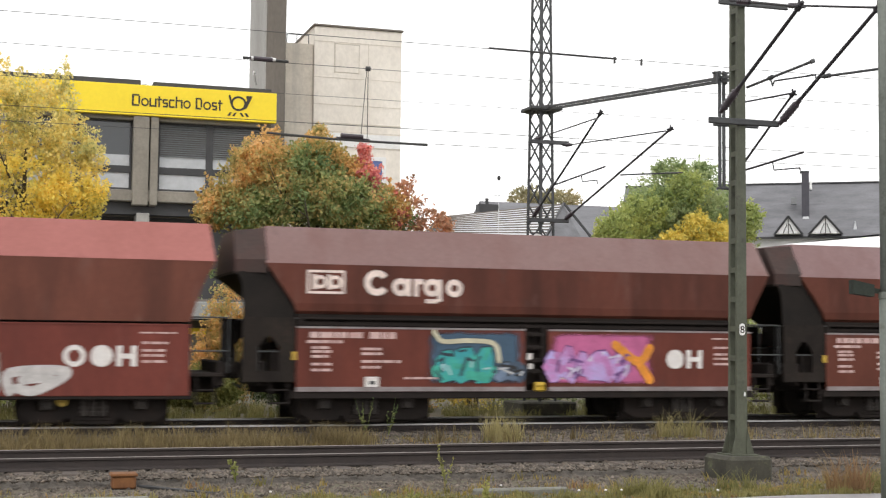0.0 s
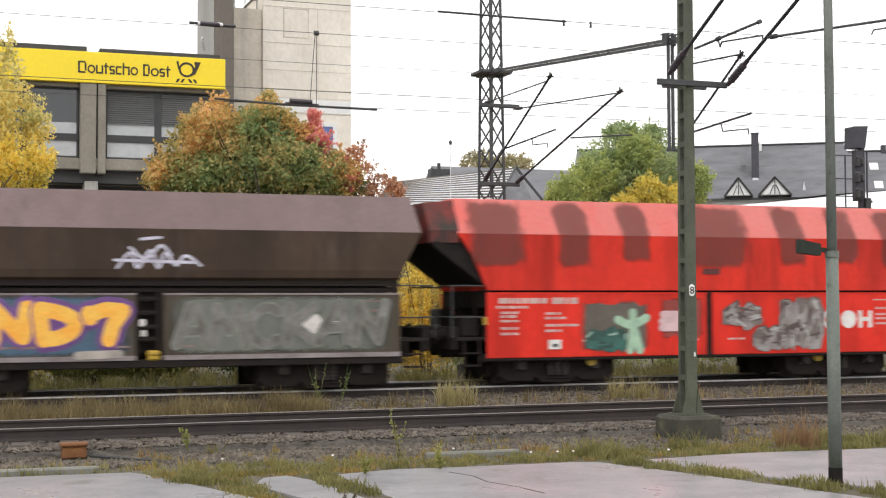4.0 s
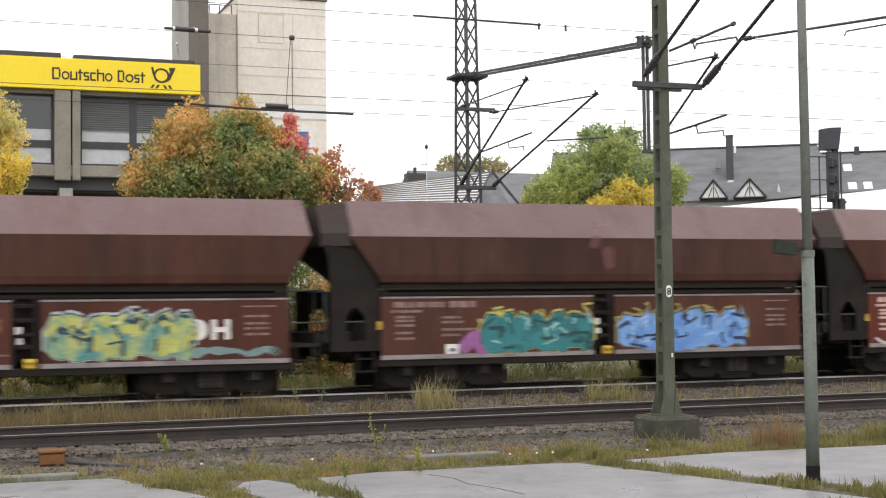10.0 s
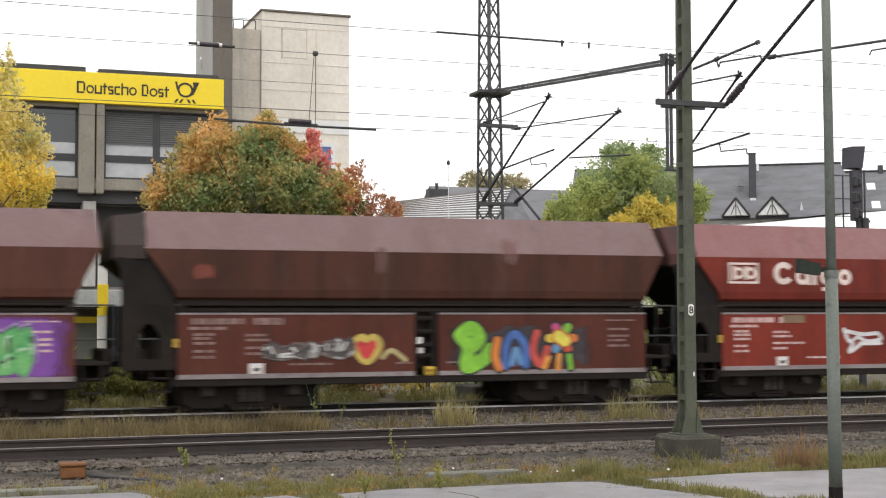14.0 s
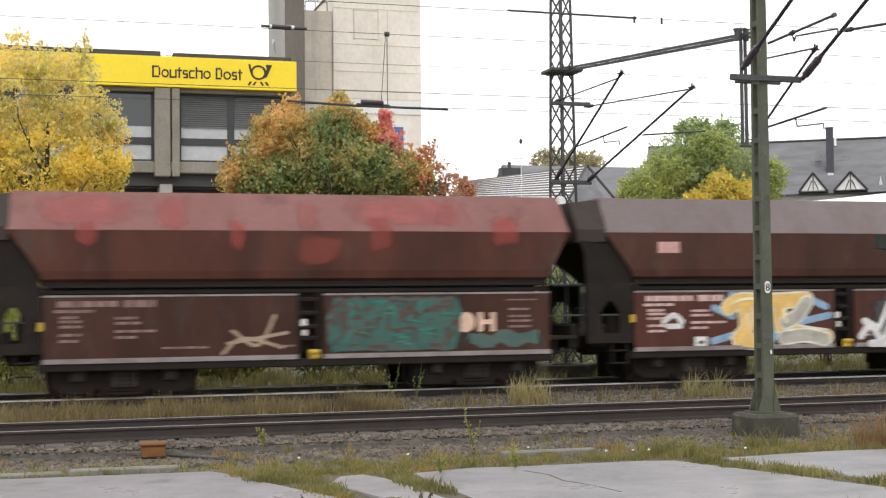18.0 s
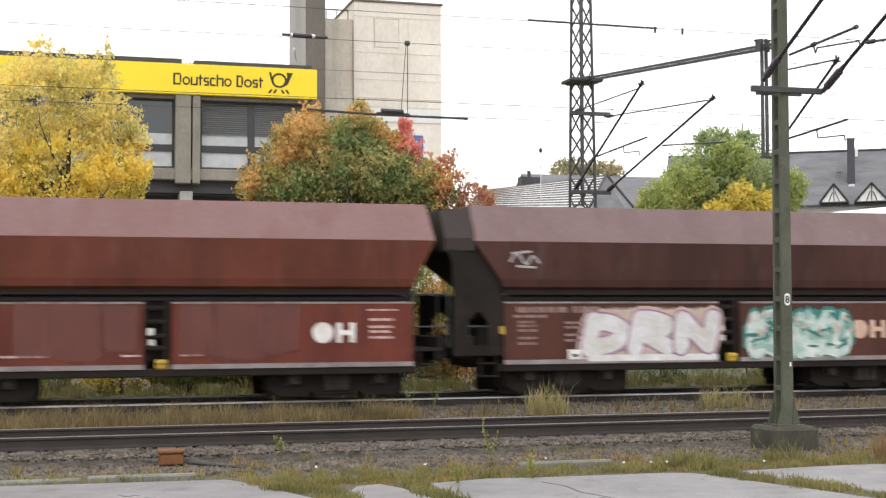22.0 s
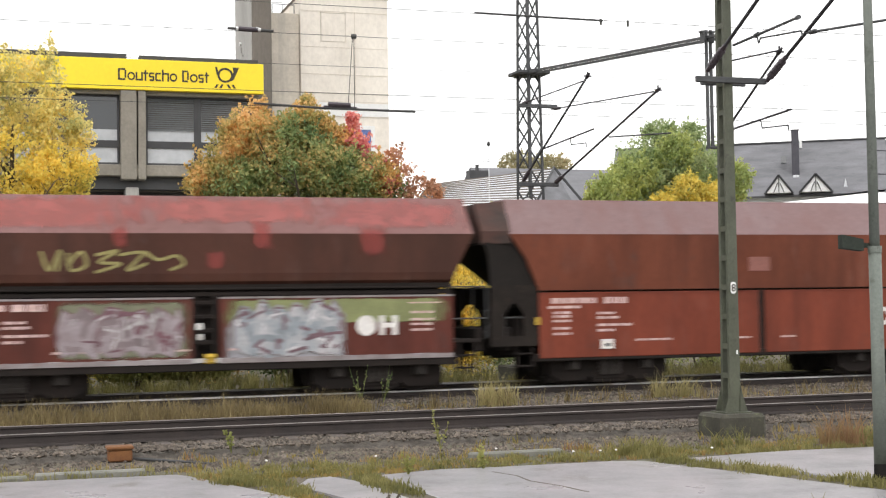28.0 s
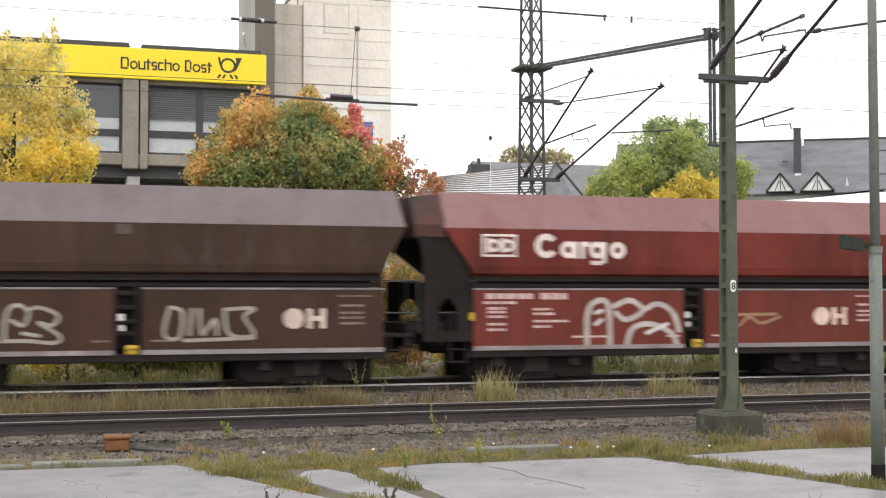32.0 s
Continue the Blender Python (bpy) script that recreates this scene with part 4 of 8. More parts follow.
        part("hinge_rail", shared(("hinge", s), lambda: Geo().box(-5.3, 5.3, min(s * 1.30, s * 1.42), max(s * 1.30, s * 1.42), 2.085, 2.13, 0.01).box(-5.28, 5.28, min(s * 1.2, s * 1.36), max(s * 1.2, s * 1.36), 1.96, 2.05, 0.01).mesh("hinge_rail", M_DARK)), None, w, "dark flap hinge rail")
        if not plain:
            def locks():
                g = Geo()
                for x in (-0.22, 0.20):
                    g.box(x - 0.035, x + 0.035, min(s * 1.30, s * 1.46), max(s * 1.30, s * 1.46), 0.62, 2.0, 0.01)
                for z in (1.78, 1.5, 1.22, 0.98):
                    g.box(-0.2, 0.2, min(s * 1.32, s * 1.42), max(s * 1.32, s * 1.42), z, z + 0.09, 0.02)
                    g.tube((-0.05, s * 1.36, z + 0.04), (-0.05, s * 1.50, z + 0.04), 0.045, n=8)
                return g.mesh("lock_gear", M_DARK)
            lock = part("lock_gear", shared(("lock", s), locks), None, w, "dark flap locking gear in the middle gap")
            part("handle_box", shared(("hbox", s), lambda: Geo().box(-0.02, 0.22, min(s * 1.40, s * 1.52), max(s * 1.40, s * 1.52), 0.60, 0.80, 0.03).tube((0.0, s * 1.5, 0.74), (0.2, s * 1.5, 0.74), 0.05, n=8).mesh("handle_box", M_YELLOW)), None, lock, "yellow handle box")
            for j, (xa, xb, za, zb) in enumerate(((-0.17, -0.05, 1.28, 1.42), (-0.14, -0.04, 1.08, 1.2))):
                part("lock_label", shared(("llab", s, j), lambda: Geo().box(xa, xb, min(s * 1.42, s * 1.425), max(s * 1.42, s * 1.425), za, zb).mesh("lock_label", M_WHITE)), None, lock)
        else:
            part("middle_post", shared(("mpost", s), lambda: Geo().box(-0.07, 0.07, min(s * 1.36, s * 1.46), max(s * 1.36, s * 1.46), 0.5, 2.0, 0.01).mesh("middle_post", M_DARK)), None, w)
    # underside: sloping floors of the hopper and centre sill
    part("hopper_floor_sheet", shared("belly", lambda: Geo().prism([(-1.27, 2.12), (1.27, 2.12), (1.2, 0.75), (0.3, 1.25), (-0.3, 1.25), (-1.2, 0.75)], -5.05, 5.05).box(-6.0, 6.0, -0.16, 0.16, 0.62, 0.98).mesh("belly", M_DARK)), None, w, "dark sloping discharge floor and centre sill")
    for e in (-1, 1):
        def platform():
            g = Geo()
            a, b = sorted((e * 5.12, e * 5.95))
            g.box(a, b, -1.42, 1.42, 0.90, 0.98, 0.015)
            g.box(min(e * 5.85, e * 6.0), max(e * 5.85, e * 6.0), -1.3, 1.3, 0.70, 1.22, 0.03)
            return g.mesh("end_platform", M_DARK)
        plat = part("end_platform", shared(("plat", e), platform), None, w)
        def frame_():
            g = Geo()
            a = e * 5.18
            for y in (-1.40, 1.40):
                g.bar((a, y, 0.95), (a, y, 2.2), 0.10, 0.10)
            g.box(min(a - 0.04, a + 0.04), max(a - 0.04, a + 0.04), -1.45, 1.45, 0.98, 1.22, 0.01)
            if e < 0:
                for y in (-0.55, 0.55):
                    g.bar((a, y, 0.95), (a, y, 2.2), 0.12, 0.12)
                g.box(min(a - 0.05, a + 0.05), max(a - 0.05, a + 0.05), -1.40, 1.40, 1.62, 2.12, 0.01)
            return g.mesh("end_frame", M_DARK)
        part("end_frame", shared(("frame", e), frame_), None, w)
        for j, pts in enumerate((((5.20, -1.42, 2.10), (6.05, -1.42, 2.10), (6.05, -0.55, 2.10)), ((5.20, -1.42, 1.42), (6.05, -1.42, 1.42), (6.05, -0.55, 1.42)), ((6.05, -1.42, 0.98), (6.05, -1.42, 2.10)), ((6.05, -0.55, 0.98), (6.05, -0.55, 2.10)), ((5.20, 1.42, 2.10), (6.05, 1.42, 2.10), (6.05, 1.42, 0.98)))):
            part("handrail", shared(("hand", e, j), lambda: Geo().path([(e * x, y, z) for x, y, z in pts], 0.017).mesh("handrail", M_GALV)), None, w, "thin galvanised handrail of the end platform")
        if e < 0:
            for s in (-1, 1) if k not in (1, 2) else ():
                def panel_():
                    g = Geo()
                    y0, y1 = sorted((s * 1.43, s * 1.47))
                    g.box(-6.38, -6.06, y0, y1, 0.80, 2.12)
                    g.box(-5.62, -5.29, y0, y1, 0.80, 2.12)
                    g.box(-6.06, -5.62, y0, y1, 1.72, 2.12)
                    g.box(-6.06, -5.62, y0, y1, 0.80, 1.02)
                    g.plate([(-6.06, 1.72), (-5.90, 1.72), (-6.06, 1.50)], y0, y1)
                    g.plate([(-5.62, 1.72), (-5.78, 1.72), (-5.62, 1.50)], y0, y1)
                    return g.mesh("end_panel", M_BRICKSIDE)
                part("end_panel", shared(("epanel", s), panel_), None, w, "sooty side panel with an arched opening")
            part("valve_box", shared("valve", lambda: Geo().box(-5.75, -5.35, -1.2, -0.4, 0.98, 1.45, 0.04).mesh("valve_box", M_DARK)), None, w)
            part("valve_box", shared("valve2", lambda: Geo().box(-5.7, -5.4, 0.3, 1.1, 0.98, 1.6, 0.04).mesh("valve_box", M_DARK)), None, w)
            part("yellow_tag", shared("ytag", lambda: Geo().box(-5.36, -5.26, -1.50, -1.475, 1.25, 1.42).mesh("yellow_tag", M_YELLOW)), None, w, "small yellow brake sign")

        def steps():
            g = Geo()
            for z in (0.35, 0.62):
                g.box(min(e * 5.40, e * 5.80), max(e * 5.40, e * 5.80), -1.46, -1.22, z, z + 0.03)
            for x in (5.42, 5.78):
                g.bar((e * x, -1.44, 0.33), (e * x, -1.40, 0.95), 0.04, 0.02)
            return g.mesh("footstep", M_DARK)
        part("footstep", shared(("step", e), steps), None, w)
        for s in (-1, 1):
            def buffer_():
                g = Geo()
                x = e * 5.98
                g.tube((x, s * 0.875, 1.05), (x + e * 0.14, s * 0.875, 1.05), 0.14, 0.12, n=12)
                g.tube((x + e * 0.1, s * 0.875, 1.05), (x + e * 0.26, s * 0.875, 1.05), 0.09, n=12)
                g.tube((x + e * 0.24, s * 0.875, 1.05), (x + e * 0.285, s * 0.875, 1.05), 0.225, 0.215, n=18)
                return g.mesh("buffer", M_DARK)
            part("buffer", shared(("buffer", e, s), buffer_), None, w, "dark round side buffer")
        def hook():
            g = Geo()
            x = e * 5.98
            g.bar((x, 0, 1.02), (x + e * 0.2, 0, 1.02), 0.07, 0.12)
            g.path([(x + e * 0.1, -0.07, 0.98), (x + e * 0.27, -0.07, 0.86)], 0.022)
            g.path([(x + e * 0.1, 0.07, 0.98), (x + e * 0.27, 0.07, 0.86)], 0.022)
            return g.mesh("coupling", M_DARK)
        part("coupling", shared(("hook", e), hook), None, w)
        part("brake_hose", shared(("hose", e), lambda: Geo().path([(e * 5.98, 0.4, 0.9), (e * 6.10, 0.42, 0.62), (e * 6.25, 0.42, 0.72)], 0.03).mesh("brake_hose", M_BLACKPAINT)), None, w, "black brake hose")
        bog = thing("bogie", "", "", (e * 3.70, 0, -0.10))
        bog.parent = w
        del bog
    for e in (-1, 1):
        b = [c for c in w.children if c.name.startswith("bogie") and abs(c.location.x - e * 3.70) < 0.1][0]
        part("bolster", shared("bolster", lambda: Geo().box(-0.22, 0.22, -1.0, 1.0, 0.45, 0.72, 0.03).box(-0.1, 0.1, -0.1, 0.1, 0.7, 0.85).mesh("bolster", M_DARK)), None, b)
        for s in (-1, 1):
            part("side_frame", shared(("sframe", s), lambda: side_frame_mesh(s)), None, b)
        for x in (-0.9, 0.9):
            part("axle_box", shared("abox", lambda: Geo().box(-0.15, 0.15, -1.17, -1.10, -0.13, 0.15, 0.02).tube((0, -1.10, 0), (0, -1.25, 0), 0.13, 0.11, n=14).mesh("axle_box", M_WHEEL)), None, b, at=(x, 0, 0.46))
        for x in (-0.18, 0.0, 0.18):
            part("spring", shared("spring", lambda: Geo().tube((0, -1.14, 0.22), (0, -1.14, 0.55), 0.075, n=10).tube((0, -1.14, 0.27), (0, -1.14, 0.31), 0.095, n=10).tube((0, -1.14, 0.36), (0, -1.14, 0.40), 0.095, n=10).tube((0, -1.14, 0.45), (0, -1.14, 0.49), 0.095, n=10).mesh("spring", M_WHEEL)), None, b, at=(x, 0, 0))
        for x in (-0.9, 0.9):
            ws = part("wheelset", shared("wset", wheelset_mesh), None, b, at=(x, 0, 0.46))
            WHEELS.append((k, ws, e * 3.70 + x))
    stencils(w, plain, 40 + k, M_FAINT if k in (3, 4, 6, 7, 9, 12, 14, 16, 17, 22) else M_PINKWHITE)
    if spec.get("mark", True):
        oh_mark(w, plain, spec.get("mark_paint", M_WHITE))
    if k not in (12, 13, 15, 16, 19, 20, 21, 22):
        part("label_plate", shared("lplate", lambda: Geo().box(-0.15, 0.15, -1.53, -1.508, -0.10, 0.11).mesh("label_plate", M_WHITE)), None, w, "white paper label plate", at=(1.60 - HALF - (MORE if plain else 0), 0, 0.80))
        part("label_print", shared("lprint", lambda: Geo().box(-0.06, 0.07, -1.534, -1.53, -0.05, 0.02).mesh("label_print", M_BLACKPAINT)), None, w, "dark print on the label", at=(1.60 - HALF - (MORE if plain else 0), 0, 0.80))
    if spec.get("logo"):
        logo(w, spec["logo"])
    for i, (u0, u1, z0, z1, c) in enumerate(spec.get("patches", ())):
        patch(w, u0, u1, z0, z1, c, i)
    return w


def patch(w, u0, u1, z0, z1, c, i, firm=False):
    """A repainted or worn patch on the hopper's side; where it passes the crease it follows the leaning rim."""
    q = Geo()
    y = 1.503 + 0.0015 * (i % 3)
    zs = [z0] + [z for z in (3.23,) if z0 < z < z1] + [z1]
    for a, b in zip(zs[:-1], zs[1:]):
        def yy(z):
            return -(y + 0.013) if z <= 3.24 else -(y + 0.01 - (z - 3.23) * 0.675)
        xa, xb = u0 - HALF, u1 - HALF
        q.add([(xa, yy(a), a), (xb, yy(a), a), (xb, yy(b), b), (xa, yy(b), b)], [(0, 1, 2, 3)])
    part("paint_patch", q, soft_paint(c, 4.0, 1.3, 1.7, 7.0) if firm else soft_paint(c, 2.4, 1.7, 1.7, 3.6), w)


BROWN, DARK, GREYBROWN = (0.135, 0.052, 0.042), (0.088, 0.047, 0.040), (0.088, 0.068, 0.058)
BRIGHT = (0.82, 0.052, 0.036)
SPECS = {
    -1: dict(body=BROWN, label="brown hopper wagon with faded stencils and a white label"),
    0: dict(dust=(0.42, 0.32, 0.32), body=(0.15, 0.058, 0.048), low=(0.185, 0.062, 0.052), logo=paint((0.86, 0.72, 0.66)), label="brown hopper wagon with operator mark and turquoise and pink graffiti"),
    1: dict(dust=(0.74, 0.29, 0.275), body=(0.185, 0.076, 0.062), low=(0.20, 0.064, 0.058), plain=True, label="plain red-brown hopper wagon with smooth flaps and pale sprayed tags"),
    2: dict(dust=(0.74, 0.46, 0.43), body=BRIGHT, body2=(0.64, 0.04, 0.026), low=(0.86, 0.052, 0.038), plain=True, worn=0.72, label="bright red hopper wagon with brown patches and grey graffiti"),
    3: dict(body=GREYBROWN, low=(0.10, 0.095, 0.085), label="grey-brown hopper wagon with orange and purple graffiti"),
    4: dict(body=DARK, low=(0.13, 0.05, 0.045), label="dark brown hopper wagon with large beige letters"),
    5: dict(dust=(0.44, 0.36, 0.37), body=(0.118, 0.05, 0.042), low=(0.15, 0.046, 0.038), label="red-brown hopper wagon with black, white and green graffiti"),
    6: dict(mark=False, body=(0.090, 0.046, 0.040), low=(0.105, 0.050, 0.041), label="brown hopper wagon with turquoise and blue graffiti"),
    7: dict(body=(0.098, 0.048, 0.039), low=(0.105, 0.044, 0.036), label="dark brown hopper wagon with yellow and turquoise graffiti"),
    8: dict(body=(0.23, 0.045, 0.036), low=(0.26, 0.05, 0.038), logo=paint((0.86, 0.72, 0.66)), mark_paint=paint((0.82, 0.55, 0.42)), label="red hopper wagon with operator mark and white line drawing"),
    9: dict(dust=(0.46, 0.34, 0.35), body=(0.100, 0.046, 0.037), low=(0.118, 0.044, 0.036), mark=False, label="dark brown hopper wagon with a bright green and many-coloured graffiti"),
    10: dict(body=(0.12, 0.055, 0.047), low=(0.15, 0.055, 0.045), mark=False, label="brown hopper wagon with purple and green graffiti"),
    11: dict(dust=(0.38, 0.35, 0.37), body=(0.092, 0.047, 0.04), low=(0.11, 0.047, 0.042), mark=False, label="brown hopper wagon with yellow and with white and black graffiti"),
    12: dict(dust=(0.5, 0.26, 0.26), body=(0.115, 0.05, 0.042), low=(0.075, 0.038, 0.033), mark_paint=paint((0.75, 0.52, 0.40)), worn=0.55, label="brown hopper wagon with red streaks and dull green graffiti"),
    13: dict(body=DARK, low=(0.14, 0.052, 0.046), label="dark brown hopper wagon with green-edged brown graffiti"),
    14: dict(body=(0.088, 0.043, 0.042), low=(0.105, 0.05, 0.044), mark_paint=paint((0.72, 0.48, 0.38)), label="dark brown hopper wagon with white and turquoise graffiti"),
    15: dict(body=(0.165, 0.056, 0.042), low=(0.175, 0.056, 0.046), label="red-brown hopper wagon with clean streaky flaps"),
    16: dict(body=(0.10, 0.048, 0.04), low=(0.115, 0.055, 0.048), label="dark brown hopper wagon with thin yellow scrawls"),
    17: dict(body=(0.072, 0.06, 0.054), low=(0.075, 0.056, 0.05), mark_paint=paint((0.85, 0.50, 0.36)), label="dark grey-brown hopper wagon with green graffiti"),
    18: dict(dust=(0.40, 0.345, 0.375), body=(0.185, 0.064, 0.042), low=(0.23, 0.066, 0.045), plain=True, label="plain red-brown hopper wagon with smooth clean flaps"),
    19: dict(dust=(0.50, 0.29, 0.29), body=(0.100, 0.047, 0.039), low=(0.135, 0.046, 0.04), label="brown hopper wagon with yellow tags and grey graffiti"),
    20: dict(body=DARK, low=(0.112, 0.043, 0.037), mark_paint=paint((0.80, 0.68, 0.58)), label="dark brown hopper wagon with a small grey tag"),
    21: dict(body=(0.20, 0.045, 0.038), low=(0.19, 0.052, 0.044), logo=paint((0.84, 0.72, 0.68)), mark_paint=paint((0.80, 0.60, 0.50)), label="red hopper wagon with a pale operator mark and white outline graffiti"),
    22: dict(dust=(0.41, 0.36, 0.385), body=(0.078, 0.05, 0.042), low=(0.070, 0.043, 0.037), mark_paint=paint((0.72, 0.58, 0.50)), label="sooty dark brown hopper wagon with pale outline graffiti"),
}
WAGONS = {k: coal_wagon(k, SPECS[k]) for k in SPECS}


def lengthen(w, d):
    """The longer build of the plain wagons: both ends moved outwards by d."""
    for o in w.children_recursive:
        name = o.name.split(".")[0]
        if o.type != "MESH" or name in ("bolster", "side_frame", "axle_box", "spring", "wheelset", "middle_post", "class_mark"):
            continue
        me = o.data.copy()
        at = 2.0 if name == "data_stencil" else 4.9
        co = np.empty(3 * len(me.vertices))
        me.vertices.foreach_get("co", co)
        co = co.reshape(-1, 3)
        if name == "hopper":
            co[:, 2] -= np.where(co[:, 2] < 2.7, 0.20, 0.0)
            co[:, 1] = np.where(co[:, 2] < 2.4, np.sign(co[:, 1]) * 1.497, co[:, 1])
        co[:, 0] += d * np.where(co[:, 0] > at, 1, np.where(co[:, 0] < -at, -1, 0))
        me.vertices.foreach_set("co", co.ravel())
        o.data = me


for k in LONG:
    lengthen(WAGONS[k], MORE)


# ---- paint and sprayed pictures on the wagons ----
def patches(k, rows, firm=False):
    for i, (u0, u1, z0, z1, c) in enumerate(rows):
        patch(WAGONS[k], u0, u1, z0, z1, c, i, firm)


def plate_on(k, u0, u1, z0, z1, c, label):
    part("panel_plate", Geo().box(u0 - HALF, u1 - HALF, -1.512, -1.498, z0, z1), paint(c), WAGONS[k], label)


def drawing(k, lines, width, c, label, depth=0, edge=None):
    if edge:
        drawing(k, lines, width + 0.09, edge, label + ", outline", depth - 0.5)
    q = Geo()
    y = -1.505 - 0.006 * depth
    for pts in lines:
        stroke(q, curved([(u - HALF, z) for u, z in pts]), width, y, 10)
        y -= 0.0005
    return tagged(part("graffiti", q, paint(c), WAGONS[k], label), kind="stuff")


def wash(k, u0, u1, z0, z1, c, label, seed=0, ragged=0.05):
    """A sprayed ground colour with an uneven edge."""
    g = random.Random(seed)
    n = max(6, int((u1 - u0) / 0.2))
    top = [(u0 + (u1 - u0) * i / n - HALF, z1 - g.uniform(0, ragged)) for i in range(n + 1)]
    low = [(u0 + (u1 - u0) * i / n - HALF, z0 + g.uniform(0, ragged)) for i in range(n + 1)]
    q = Geo().add([(x, -1.5025, z) for x, z in low] + [(x, -1.5025, z) for x, z in top], [(i, i + 1, n + 2 + i, n + 1 + i) for i in range(n)])
    return part("sprayed_ground", q, soft_paint(c, 9.0, 0.9), WAGONS[k], label)


W_, K_ = (0.74, 0.73, 0.74), (0.02, 0.02, 0.022)
BEIGE, TURQ, LILAC, PINK = (0.46, 0.40, 0.29), (0.03, 0.28, 0.33), (0.42, 0.36, 0.66), (0.55, 0.13, 0.30)
ORANGE, LIME, GREEN, PURPLE = (0.82, 0.30, 0.03), (0.26, 0.60, 0.05), (0.025, 0.10, 0.055), (0.22, 0.07, 0.36)
SALMON, REDP = (0.50, 0.16, 0.11), (0.34, 0.055, 0.045)
wash(0, 2.80, 4.98, 0.75, 1.9, (0.05, 0.10, 0.16), "dark blue ground of the graffiti", 1)
wildstyle(0, 3.0, 4.3, 0.76, 1.55, TURQ, (0.02, 0.04, 0.06), (0.40, 0.66, 0.68), None, (0.05, 0.40, 0.30), 11, "turquoise block graffiti", 0.7, 0.25)
wildstyle(0, 4.3, 4.95, 0.76, 1.25, (0.16, 0.22, 0.32), K_, (0.55, 0.56, 0.58), None, (0.06, 0.09, 0.14), 12, "grey-blue graffiti", 1.2, 0.25)
drawing(0, [[(2.95, 1.86), (3.15, 1.66), (3.7, 1.68), (4.3, 1.62), (4.42, 1.25)]], 0.10, (0.62, 0.58, 0.42), "cream curve of the graffiti", 3)
wash(0, 5.6, 8.1, 0.74, 1.88, PINK, "pink ground of the graffiti", 2)
wildstyle(0, 5.5, 7.5, 0.76, 1.62, LILAC, (0.16, 0.06, 0.22), (0.66, 0.60, 0.76), None, (0.50, 0.20, 0.46), 13, "lilac graffiti on pink", 0.8, 0.4)
drawing(0, [[(7.15, 1.62), (7.7, 1.25), (7.98, 1.55)], [(7.7, 1.25), (7.98, 0.85)]], 0.20, ORANGE, "orange stroke of the graffiti", 4)
wash(1, 2.25, 3.1, 0.60, 1.75, (0.22, 0.17, 0.145), "brownish sprayed haze", 41, 0.3)
drawing(1, [[(2.86, 0.64), (2.84, 1.38)], [(2.84, 1.66), (2.86, 1.74)], [(3.22, 0.62), (3.24, 1.74), (3.62, 1.62), (3.58, 1.28), (3.28, 1.16)], [(3.36, 1.16), (3.66, 0.62)], [(3.92, 0.66), (3.90, 1.42), (4.14, 1.30), (4.34, 1.66), (4.42, 1.08)]], 0.17, (0.58, 0.54, 0.52), "pale grey sprayed strokes", 1)
wash(1, 6.6, 7.2, 0.55, 1.6, (0.30, 0.24, 0.21), "brownish sprayed haze", 42, 0.3)
drawing(1, [[(6.48, 1.26), (6.8, 1.20), (7.0, 1.32), (7.06, 0.62)], [(7.36, 0.62), (7.38, 0.98), (8.42, 1.00), (7.86, 0.64), (7.5, 0.68)], [(7.6, 0.84), (8.1, 0.9)]], 0.19, (0.60, 0.57, 0.56), "pale grey sprayed figures", 1)
for k in (1, 2):
    for u in (2.35, 8.35):
        part("axle_cap", Geo().disc(u - HALF, 0.42, -1.30, -1.24, 0.11, 14), M_YELLOW, WAGONS[k], "yellow axle box cap")
patches(2, [(a, b, c, 4.02, (0.165, 0.048, 0.038)) for a, b, c in ((-0.7, 0.7, 2.5), (1.4, 2.3, 2.5), (3.0, 3.8, 2.6), (4.6, 6.45, 2.48), (7.1, 7.95, 2.55), (8.6, 9.4, 2.6), (9.95, 11.2, 2.5))], True)
plate_on(2, 5.1, 5.55, 2.37, 2.50, (0.12, 0.03, 0.028), "dark plate")
wash(2, 2.0, 3.7, 0.55, 1.80, (0.14, 0.12, 0.10), "grey-green sprayed ground", 3, 0.2)
wash(2, 7.1, 8.36, 0.58, 1.88, (0.20, 0.16, 0.15), "grey sprayed ground", 44, 0.2)
wash(2, 4.0, 5.1, 0.85, 1.86, (0.34, 0.06, 0.05), "dark red haze", 45, 0.2)
wildstyle(2, 2.13, 3.1, 0.58, 1.2, (0.05, 0.17, 0.14), (0.025, 0.07, 0.06), (0.34, 0.50, 0.42), None, (0.03, 0.09, 0.075), 14, "dark green graffiti", 0.8, 0.3)
drawing(2, [[(2.9, 1.34), (3.25, 1.22), (3.62, 1.38)], [(3.28, 1.5), (3.28, 1.1), (3.2, 0.65)], [(3.32, 1.1), (3.45, 0.65)]], 0.19, (0.42, 0.62, 0.45), "mint green figure", 3)
drawing(2, [[(4.02, 1.15), (4.46, 1.15)], [(4.02, 1.3), (4.46, 1.3)], [(4.05, 1.45), (4.42, 1.45)]], 0.17, (0.72, 0.50, 0.52), "pale pink block", 3)
wildstyle(2, 5.62, 6.62, 1.02, 1.80, (0.33, 0.31, 0.305), (0.10, 0.07, 0.065), (0.50, 0.48, 0.475), None, (0.20, 0.165, 0.155), 15, "grey graffiti with dark cuts", 1.2, 0.45)
